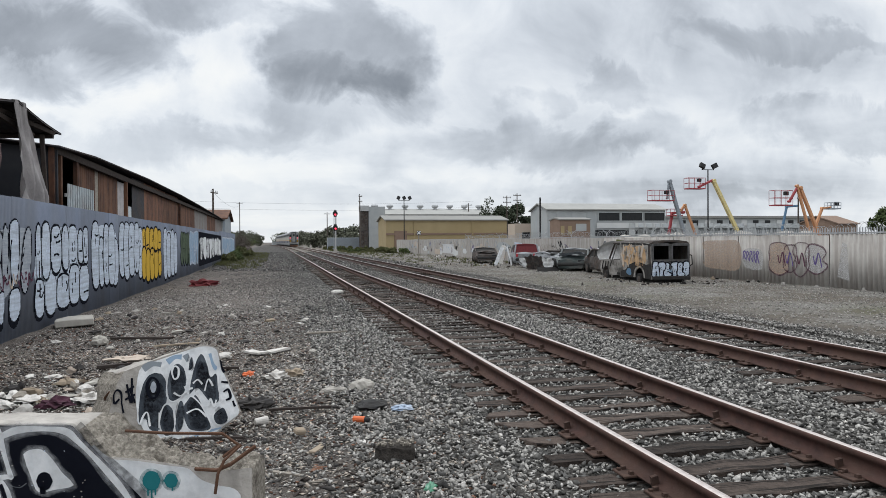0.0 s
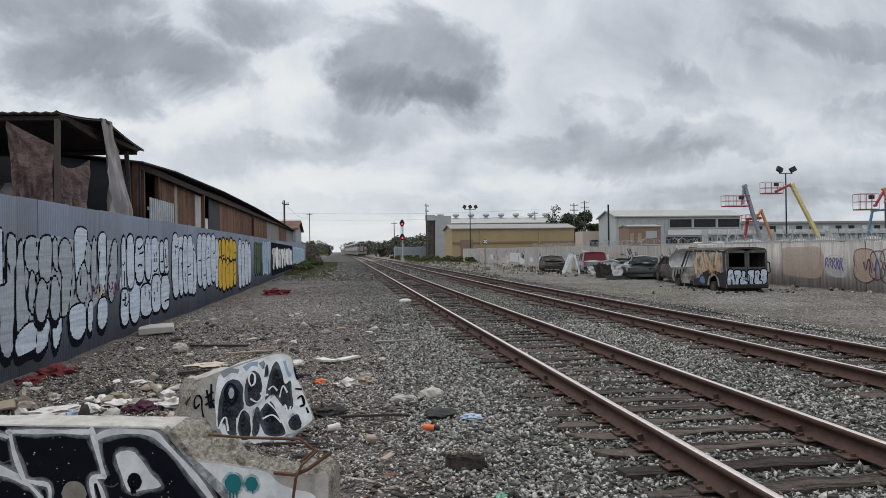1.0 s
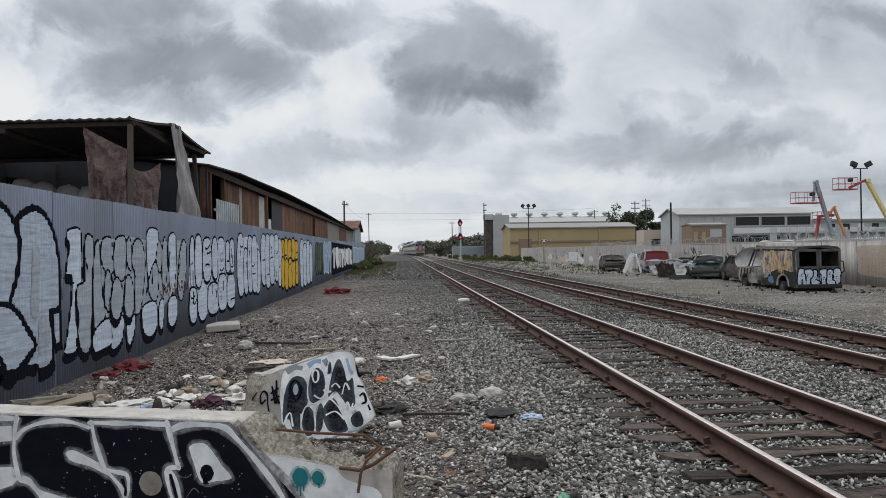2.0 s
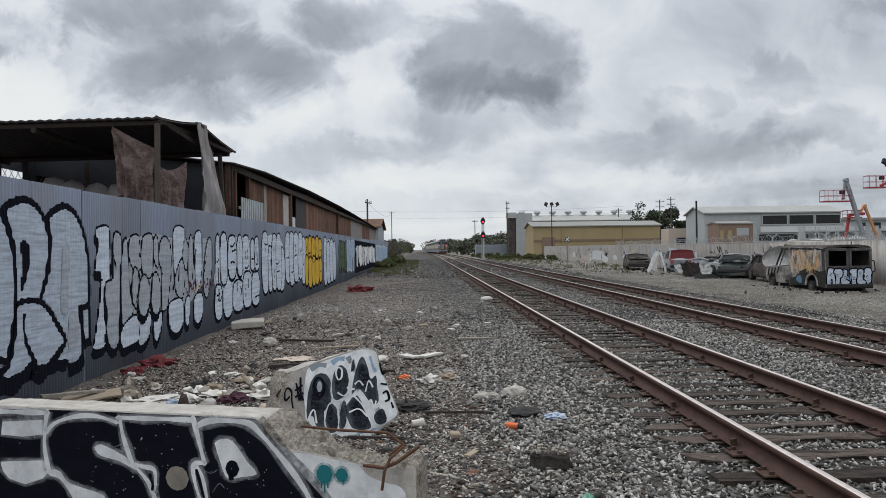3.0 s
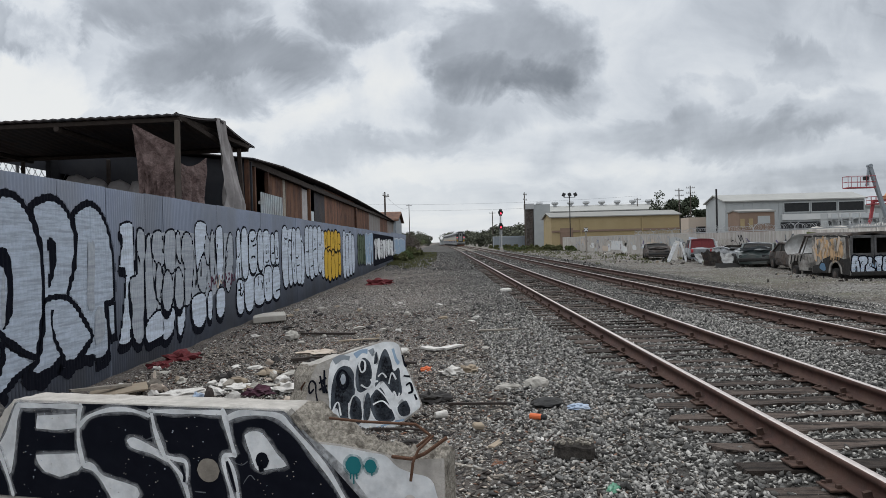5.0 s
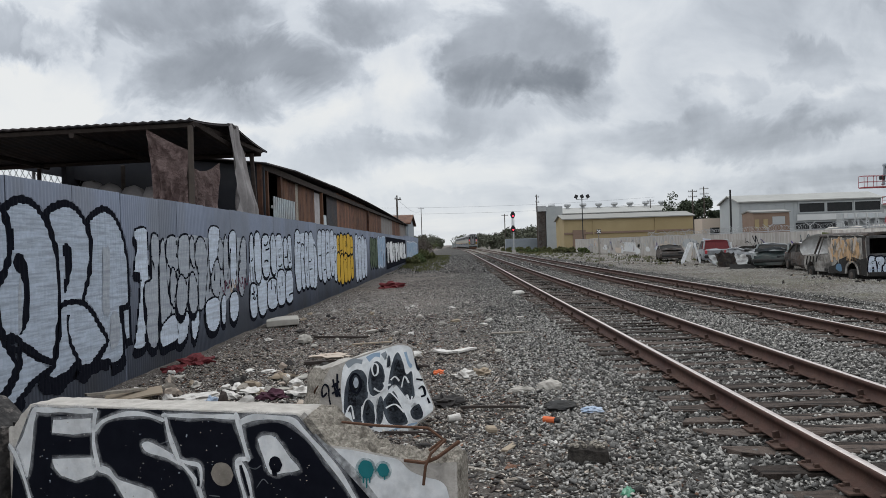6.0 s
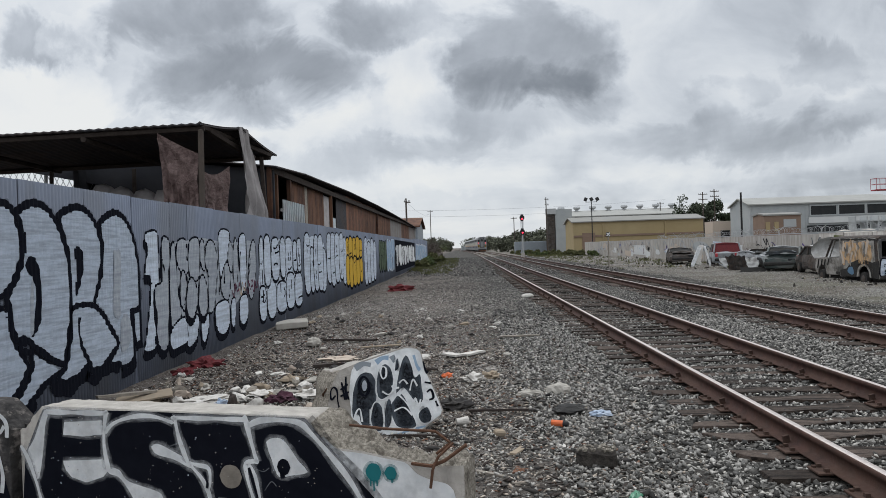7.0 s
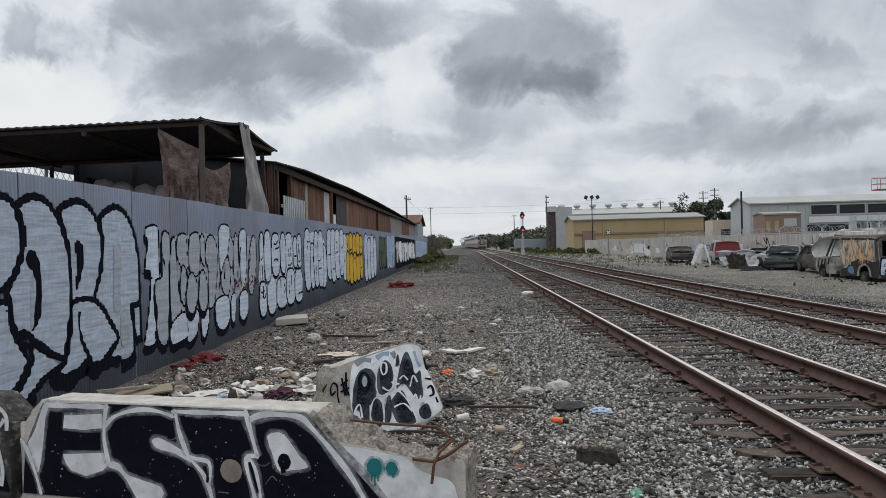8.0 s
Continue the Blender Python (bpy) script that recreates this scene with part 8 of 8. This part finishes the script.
for k in range(5):
    y = 232.0 + 26.6 * k
    turn = -math.degrees(math.atan2(on_line(y + CAR_L) - on_line(y), CAR_L))
    train_car(pose(on_line(y), y, RAIL_TOP, rz=turn), k == 0)

# ---- things lying about ----
def crumple(name, label, category, key, loc, size, seed, rz=0.0, sub=3, rough=0.35, group=""):
    """A crumpled soft lump, flattened on the ground."""
    t = thing(name, label, category, pose(loc[0], loc[1], 0, rz=rz), group)
    bm = fresh()
    bmesh.ops.create_icosphere(bm, subdivisions=sub, radius=1.0)
    for v in bm.verts:
        q = v.co * 2.2 + Vector((seed * 7.3, 0, seed))
        k = 1 + 1.3 * rough * noise.noise(q) + 1.1 * rough * noise.noise(q * 2.9) + 0.5 * rough * noise.noise(q * 7)
        v.co = Vector((v.co.x * size[0] / 2 * k, v.co.y * size[1] / 2 * k, max(v.co.z * k, -0.3) * size[2] / 1.3 + 0.3 * size[2] / 1.3))
    part("lump", bm, key, t)
    return t


def plank(label, key, loc, size, rz, rx=0.0, ry=0.0, name="board", seed=0, z=None):
    t = thing(name, label, "board", pose(loc[0], loc[1], size[2] / 2 + 0.012 if z is None else z, rx, ry, rz))
    bm = fresh()
    box(bm, (0, 0, 0), size)
    bmesh.ops.subdivide_edges(bm, edges=[e for e in bm.edges if e.calc_length() > 0.3 * size[0]], cuts=6)
    for v in bm.verts:
        q = v.co * 5 + Vector((seed, 0, 0))
        v.co.y += 0.06 * size[1] * noise.noise(q)
        v.co.z += 0.25 * size[2] * noise.noise(q * 1.4)
        if abs(v.co.x) > size[0] * 0.49:
            v.co.x += 0.04 * size[0] * noise.noise(q * 6)
    part("plank", bm, key, t)
    return t


t = thing("seat_cushion", "dirty pale cushion lying beside the fence", "cushion", pose(-4.05, 14.6, 0.0, 0, -4, 14))
bm = fresh()
box(bm, (0, 0, 0.09), (0.72, 0.6, 0.13), bevel=0.018)
bmesh.ops.subdivide_edges(bm, edges=bm.edges, cuts=2, use_grid_fill=True)
for v in bm.verts:
    v.co.z += 0.03 * noise.noise(v.co * 4) + (0.03 * (1 - (v.co.x / 0.43) ** 2) if v.co.z > 0.1 else 0)
part("pad", bm, "foam", t)
crumple("red_rag", "dirty red cloth on the gravel", "cloth", "cloth_red", (-2.8, 28.1), (0.95, 0.6, 0.24), 2, 10, rough=0.5)
crumple("plastic_tub", "flattened white plastic tub on the gravel", "litter", "plastic_white", (2.03, 22.3), (0.42, 0.26, 0.12), 3, 0, rough=0.12)
plank("broken white board on the gravel", "plastic_white", (-0.30, 9.85), (0.36, 0.16, 0.03), -52, seed=1)
plank("broken white board on the gravel", "plastic_white", (0.04, 9.95), (0.46, 0.15, 0.03), 48, seed=2)
crumple("plastic_bag", "crumpled white and pink plastic bag", "bag", "plastic_white", (0.02, 7.72), (0.28, 0.2, 0.10), 4, 20, rough=0.5)
crumple("paper_scrap", "crumpled brown paper beside a bag", "litter", "card", (0.25, 7.8), (0.22, 0.16, 0.1), 5, 0, rough=0.5)
crumple("cloth_bundle", "bundle of dirty pale cloth", "cloth", "foam", (1.0, 6.78), (0.30, 0.16, 0.13), 6, 15, rough=0.2)
crumple("cloth_bundle", "small wad of dirty pale cloth", "cloth", "foam", (0.66, 6.7), (0.3, 0.1, 0.07), 7, -10, rough=0.3)
crumple("flat_bag", "flattened grey rubber bag", "bag", "rubber", (0.98, 5.92), (0.36, 0.28, 0.07), 8, 30, rough=0.2)
crumple("blue_paper", "pale blue paper packet", "litter", "plastic_blue", (1.27, 5.72), (0.2, 0.12, 0.05), 9, 10, rough=0.35)
t = thing("orange_can", "crushed orange drinks can with a dark end", "can", pose(0.80, 5.28, 0.04, rz=-28))
bm = fresh()
tube(bm, (-0.075, 0, 0), (0.04, 0, 0), 0.03, 12)
part("shell", bm, "plastic_orange", t)
bm = fresh()
tube(bm, (0.04, 0, 0), (0.085, 0, 0), 0.029, 12, 0.02)
part("end", bm, "black_metal", t)
t = thing("cardboard_box", "small pale cardboard box tipped on the gravel", "box", pose(0.22, 4.95, 0.055, 12, 8, 24))
bm = fresh()
box(bm, (0, 0, 0), (0.10, 0.08, 0.05), bevel=0.012)
part("carton", bm, "card", t)
t = thing("paper_cup", "white paper cup lying on its side", "cup", pose(-0.12, 5.46, 0.04, rz=20))
bm = fresh()
tube(bm, (-0.06, 0, 0), (0.06, 0, 0), 0.03, 14, 0.042)
part("cup", bm, "plastic_white", t)
crumple("black_cloth", "heap of black cloth on the ground", "cloth", "cloth_dark", (-0.2, 6.2), (0.36, 0.22, 0.10), 10, 0, rough=0.5)
t = thing("charred_block", "charred square timber block", "block", pose(0.93, 4.08, 0, rz=-10))
bm = fresh()
box(bm, (0, 0, 0.075), (0.3, 0.18, 0.15), bevel=0.03)
bmesh.ops.subdivide_edges(bm, edges=bm.edges, cuts=3, use_grid_fill=True)
for v in bm.verts:
    v.co += Vector((noise.noise(v.co * 14), noise.noise(v.co * 15 + Vector((3, 0, 0))), noise.noise(v.co * 16 + Vector((0, 3, 0))))) * 0.016
part("lump", bm, "char", t)
bm = fresh()
rr2 = random.Random(5)
for k in range(40):
    box(bm, (rr2.uniform(-0.14, 0.14), rr2.uniform(-0.08, 0.08), 0.15), (rr2.uniform(0.01, 0.03), rr2.uniform(0.01, 0.025), rr2.uniform(0.008, 0.03)), rr2.uniform(0, 90), rr2.uniform(-30, 30))
part("crust", bm, "concrete_broken", t, "crumbly pale ash crust on top")
crumple("red_rag", "crumpled red cloth beside the fence", "cloth", "cloth_red", (-4.1, 9.35), (0.5, 0.3, 0.14), 12, 30, rough=0.5)
crumple("red_rag", "small red cloth beside the fence", "cloth", "cloth_red", (-4.2, 8.75), (0.28, 0.2, 0.1), 13, 0, rough=0.5)
plank("sheet of weathered plywood near the fence", "card", (-3.95, 6.95), (0.62, 0.36, 0.02), 25, 4, -5, "plywood", 3, 0.06)
plank("loose timber batten on the plywood", "scrap_wood", (-4.1, 6.85), (0.7, 0.08, 0.03), 50, 0, 4, seed=4, z=0.12)
plank("grey board lying on the gravel", "scrap_wood", (0.95, 11.95), (0.75, 0.09, 0.025), 2, seed=5)
plank("dark stick lying on the ground", "dark_wood", (0.25, 5.95), (0.62, 0.03, 0.025), -4, seed=6)
plank("rotten timber on the dirt", "dark_wood", (-1.9, 9.1), (0.9, 0.09, 0.05), 8, seed=7)
plank("rotten timber on the dirt", "dark_wood", (-2.3, 12.0), (1.1, 0.08, 0.04), -14, seed=8)
plank("pale slat on the dirt", "card", (-1.6, 11.1), (0.7, 0.07, 0.02), 14, seed=9)
crumple("white_bag", "crumpled white bag among rubbish", "bag", "plastic_white", (-1.95, 6.95), (0.3, 0.2, 0.09), 14, 10, rough=0.5)
crumple("purple_cloth", "heap of dark purple cloth", "cloth", "cloth_purple", (-2.25, 6.8), (0.30, 0.2, 0.09), 15, 0, rough=0.5)
crumple("white_bag", "torn white plastic sheet", "bag", "plastic_white", (-3.2, 6.85), (0.5, 0.35, 0.06), 16, 15, rough=0.5)
crumple("white_bag", "torn white plastic sheet", "bag", "plastic_white", (-2.6, 7.2), (0.4, 0.25, 0.05), 17, -25, rough=0.5)
crumple("blue_bag", "small blue plastic bag in the rubbish", "bag", "plastic_blue", (-2.85, 6.5), (0.16, 0.14, 0.1), 18, 0, rough=0.4)
crumple("brown_bottle", "dark brown jug standing in the rubbish", "bottle", "dark_wood", (-2.42, 5.6), (0.14, 0.14, 0.34), 19, 0, rough=0.08)
crumple("pink_rag", "faded pink rag on the dirt", "cloth", "peach_paint", (-2.1, 9.7), (0.5, 0.3, 0.07), 20, 0, rough=0.5)
crumple("orange_peel", "scrap of orange cloth by the path", "litter", "plastic_orange", (-0.33, 8.0), (0.14, 0.1, 0.06), 21, 0, rough=0.4)
crumple("foam_pad", "pale stone-like foam lump on the dirt", "foam", "foam", (-2.9, 11.6), (0.28, 0.2, 0.15), 22, 0, rough=0.2)
plank("splintered board in the rubbish", "scrap_wood", (-0.4, 4.35), (0.34, 0.05, 0.02), 24, seed=31)
plank("splintered board in the rubbish", "scrap_wood", (0.1, 3.9), (0.26, 0.04, 0.02), -35, seed=32)
plank("pale broken slat on the dirt", "card", (0.35, 4.5), (0.22, 0.06, 0.015), 62, seed=33)
plank("rotten dark stick on the dirt", "dark_wood", (-0.5, 5.0), (0.5, 0.04, 0.03), -8, seed=34)
plank("rotten dark stick on the dirt", "dark_wood", (-1.2, 7.6), (0.8, 0.05, 0.03), 20, seed=35)
plank("rotten dark stick on the dirt", "dark_wood", (-0.9, 8.6), (0.9, 0.05, 0.03), -12, seed=36)
crumple("leaf_scrap", "curled dead brown leaf on the dirt", "litter", "cloth_brown", (0.32, 3.95), (0.16, 0.1, 0.04), 61, 30, rough=0.4)
crumple("green_bottle", "crushed green plastic bottle", "bottle", "green_plastic", (1.05, 3.35), (0.16, 0.09, 0.06), 62, 60, rough=0.25)
rr = random.Random(40)
for k in range(46):
    x, y = rr.uniform(-4.0, 1.6), rr.uniform(3.8, 20)
    if y < 6.2 and x < -0.2:
        continue
    key = rr.choice(("plastic_white", "plastic_white", "card", "foam", "cloth_dark", "concrete"))
    crumple("litter", {"plastic_white": "scrap of dirty white plastic", "card": "scrap of brown cardboard on the ground", "foam": "lump of grey foam on the ground", "cloth_dark": "scrap of black cloth on the ground", "concrete": "chunk of broken concrete on the ground"}[key],
            "litter", key, (x, y), (rr.uniform(0.08, 0.26), rr.uniform(0.06, 0.16), rr.uniform(0.03, 0.09)), 50 + k, rr.uniform(0, 180), 2, 0.45, "scattered litter")

for k in range(64):
    x, y = rr.uniform(-4.2, -1.5), rr.uniform(5.6, 8.8)
    key = rr.choice(("plastic_white", "plastic_white", "card", "card", "cloth_dark", "foam", "peach_paint", "scrap_wood"))
    crumple("litter", {"plastic_white": "scrap of dirty white plastic in the rubbish", "card": "scrap of brown cardboard in the rubbish", "foam": "lump of grey foam in the rubbish", "cloth_dark": "scrap of black cloth in the rubbish", "peach_paint": "faded pink rag in the rubbish", "scrap_wood": "splinter of grey wood in the rubbish"}[key],
            "litter", key, (x, y), (rr.uniform(0.08, 0.34), rr.uniform(0.05, 0.16), rr.uniform(0.03, 0.10)), 150 + k, rr.uniform(0, 180), 2, 0.5, "scattered litter")

# ---- loose stones, chips and sticks ----
OCT_V = np.array(((1, 0, 0), (0, 1, 0), (-1, 0, 0), (0, -1, 0), (0, 0, 1), (0, 0, -1)), float)
OCT_F = np.array(((0, 1, 4), (1, 2, 4), (2, 3, 4), (3, 0, 4), (1, 0, 5), (2, 1, 5), (3, 2, 5), (0, 3, 5)))
# a chunk of broken stone: a box with sheared corners
BOX_V = np.array([(x, y, z) for x in (-0.8, 0.8) for y in (-0.8, 0.8) for z in (-0.8, 0.8)], float)
BOX_F = np.array(((0, 1, 3), (0, 3, 2), (4, 6, 7), (4, 7, 5), (0, 4, 5), (0, 5, 1), (2, 3, 7), (2, 7, 6), (0, 2, 6), (0, 6, 4), (1, 5, 7), (1, 7, 3)))


def stones(name, label, key, xs, ys, sizes, seed, fine=True, flat=(0.38, 0.8), long=(0.5, 1.0), sink=0.25, lift=None):
    r = np.random.RandomState(seed)
    base_v, base_f = (BOX_V, BOX_F) if fine else (OCT_V, OCT_F)
    n, nv = len(xs), len(base_v)
    kinds = []
    for _ in range(24):      # broken stone: a lump cut by a few planes
        q = base_v * r.uniform(0.8, 1.35, (nv, 1)) + (r.uniform(-0.42, 0.42, (nv, 3)) if fine else 0)
        for _ in range(5):
            axis = r.normal(size=3)
            axis /= np.linalg.norm(axis)
            over = np.maximum(q @ axis - r.uniform(0.35, 0.75), 0)
            q = q - over[:, None] * axis
        kinds.append(q)
    v = np.stack(kinds)[r.randint(0, 24, n)]
    sc = np.stack([np.ones(n), r.uniform(*long, n), r.uniform(*flat, n)], 1) * (sizes / 2)[:, None]
    v = v * sc[:, None, :]
    a, b = r.uniform(0, 6.283, n), r.uniform(-0.75, 0.75, n) if fine else r.uniform(-0.5, 0.5, n)
    cb, sb = np.cos(b)[:, None], np.sin(b)[:, None]
    x, z = v[:, :, 0] * cb + v[:, :, 2] * sb, -v[:, :, 0] * sb + v[:, :, 2] * cb
    ca, sa = np.cos(a)[:, None], np.sin(a)[:, None]
    x, y = x * ca - v[:, :, 1] * sa, x * sa + v[:, :, 1] * ca
    gz = np.array([lie(p, q) for p, q in zip(xs, ys)]) + sc[:, 2] * (1 - 2 * sink) + (0 if lift is None else lift)
    verts = np.stack([x + xs[:, None], y + ys[:, None], z + gz[:, None]], 2).reshape(-1, 3)
    faces = (base_f[None] + (np.arange(n) * nv)[:, None, None]).reshape(-1, 3)
    return tagged(new(name, raw_mesh(name, verts, faces, key)), label, "stones", kind="stuff")


def scatter(n, x0, x1, y0, y1, seed, keep=None):
    r = np.random.RandomState(seed)
    x, y = r.uniform(x0, x1, n), r.uniform(y0, y1, n)
    ok = (x < 1.2 * (y + 1.44) + 0.6) & (x > -0.75 * (y + 1.44) - 0.3)
    if keep is not None:
        ok &= keep(x, y, r)
    return x[ok], y[ok], np.random.RandomState(seed + 1)


def off_rails(x, y, r):
    ok = np.ones(len(x), bool)
    for w in TRACKS:
        for q in (w, w + GAUGE):
            ok &= np.abs(x - q) > 0.10
        on_tie = np.zeros(len(x), bool)
        for q in TIES[w]:
            on_tie |= np.abs(y - q) < 0.115
        on_tie &= np.abs(x - w - GAUGE / 2) < 1.28
        ok &= ~on_tie | (r.uniform(0, 1, len(x)) < 0.16)
    return ok


def thin_out(x, y, r):
    """Fewer stones towards the fence, where the dirt lies open in patches."""
    patch = np.array([noise.noise((p * 0.8, q * 0.8, 7.0)) for p, q in zip(x, y)])
    return r.uniform(0, 1, len(x)) < np.clip((x + 4.0) / 5.2, 0.08, 1.0) * np.clip(0.62 + 1.5 * patch, 0.06, 1.0) * np.where((y < 5.5) & (x < 1.0), 0.9, 1.0)


def thin_far(x, y, r):
    """Ballast on the line, patchy gravel towards the fence."""
    patch = np.array([noise.noise((p * 0.5, q * 0.3, 3.0)) for p, q in zip(x, y)])
    return off_rails(x, y, r) & ((x > 1.4) | (r.uniform(0, 1, len(x)) < np.clip((x + 4.6) / 6.0, 0.15, 1.0) * np.clip(0.7 + 1.3 * patch, 0.1, 1.0)))


def bed_lift(x, y, r):
    """Stones between the ties lie level with them."""
    return np.where((x > 1.9) & (x < 4.9) | (x > 5.6) & (x < 8.6), 0.012, 0.015)


def size_of(r, n, lo, hi):
    return lo + (hi - lo) * r.beta(1.6, 3.0, n)


x, y, r = scatter(66000, 0.6, 9.9, 2.0, 15.0, 1, off_rails)
stones("ballast", "grey crushed-stone ballast round the tracks", "stone", x, y, size_of(r, len(x), 0.02, 0.078), 2, lift=bed_lift(x, y, r) - 0.008)
x, y, r = scatter(19000, 0.6, 9.9, 2.0, 18.0, 3, off_rails)
stones("ballast", "dark grey crushed-stone ballast", "stone_dark", x, y, size_of(r, len(x), 0.03, 0.09), 4, lift=bed_lift(x, y, r) - 0.008)
x, y, r = scatter(70000, -4.4, 1.4, 2.0, 15.0, 5, thin_out)
stones("gravel", "loose grey gravel in the dirt", "stone", x, y, size_of(r, len(x), 0.008, 0.05), 6, False)
x, y, r = scatter(26000, -3.6, 1.6, 2.0, 9.0, 35, thin_out)
stones("gravel", "loose angular gravel on the near dirt", "stone", x, y, size_of(r, len(x), 0.015, 0.06), 36)
x, y, r = scatter(16000, -4.2, 1.8, 2.0, 11.0, 37)
stones("shards", "flat grey-brown shards of stone, bark and board", "shard", x, y, size_of(r, len(x), 0.02, 0.12), 38, False, (0.08, 0.3), (0.15, 0.7), 0.1)
x, y, r = scatter(5000, -4.2, 1.8, 2.0, 10.0, 39)
stones("dark_scraps", "dark rotten slivers of wood", "dark_wood", x, y, size_of(r, len(x), 0.03, 0.2), 40, False, (0.06, 0.25), (0.08, 0.4), 0.1)
x, y, r = scatter(22000, -4.4, 1.4, 2.0, 17.0, 7, thin_out)
stones("gravel", "dark loose gravel in the dirt", "stone_dark", x, y, size_of(r, len(x), 0.012, 0.055), 8, False)
x, y, r = scatter(36000, -4.4, 9.9, 15.0, 40.0, 9, thin_far)
stones("ballast", "grey gravel farther along the tracks", "stone", x, y, size_of(r, len(x), 0.025, 0.085), 10, False)
x, y, r = scatter(52000, -4.4, 9.9, 15.0, 45.0, 11, thin_far)
stones("ballast", "dark gravel farther along the tracks", "stone_dark", x, y, size_of(r, len(x), 0.03, 0.09), 12, False)
x, y, r = scatter(15000, -4.4, 9.9, 42.0, 120.0, 25, off_rails)
stones("ballast", "dark gravel far along the tracks", "stone_dark", x, y, size_of(r, len(x), 0.08, 0.26), 26, False)
x, y, r = scatter(5000, -4.4, 17.5, 42.0, 110.0, 27, off_rails)
stones("gravel", "pale stones far along the tracks", "stone", x, y, size_of(r, len(x), 0.06, 0.2), 28, False)
x, y, r = scatter(17000, -4.4, 9.9, 2.0, 26.0, 23, off_rails)
stones("pale_stones", "pale stones scattered in the ballast", "stone_pale", x, y, size_of(r, len(x), 0.018, 0.065), 24, False, (0.25, 0.7), (0.4, 1.0), lift=bed_lift(x, y, r))
x, y, r = scatter(20000, 9.6, 18.4, 7.0, 45.0, 13)
stones("yard_gravel", "pale gravel of the yard", "stone_yard", x, y, size_of(r, len(x), 0.03, 0.11), 14, False)
x, y, r = scatter(11000, -4.3, 2.2, 2.4, 22.0, 15)
stones("paper_chips", "small flat scraps of pale plastic and paper", "plastic_white", x, y, size_of(r, len(x), 0.015, 0.11), 16, False, (0.06, 0.2), (0.3, 0.9), 0.1)
x, y, r = scatter(5200, -4.3, 2.2, 2.2, 18.0, 17)
stones("sticks", "broken sticks and slivers of wood", "scrap_wood", x, y, size_of(r, len(x), 0.05, 0.34), 18, False, (0.03, 0.07), (0.04, 0.12), 0.0)
x, y, r = scatter(5200, -4.3, 1.6, 2.4, 16.0, 29)
stones("rusty_chips", "small rust-brown chips of metal and brick", "cloth_brown", x, y, size_of(r, len(x), 0.02, 0.1), 30, False, (0.1, 0.4), (0.2, 0.9), 0.1)
x, y, r = scatter(2800, -4.3, 1.2, 2.4, 16.0, 19)
stones("bark_scraps", "dark scraps of bark, rubber and cloth", "cloth_dark", x, y, size_of(r, len(x), 0.04, 0.2), 20, False, (0.08, 0.3), (0.2, 0.8), 0.1)
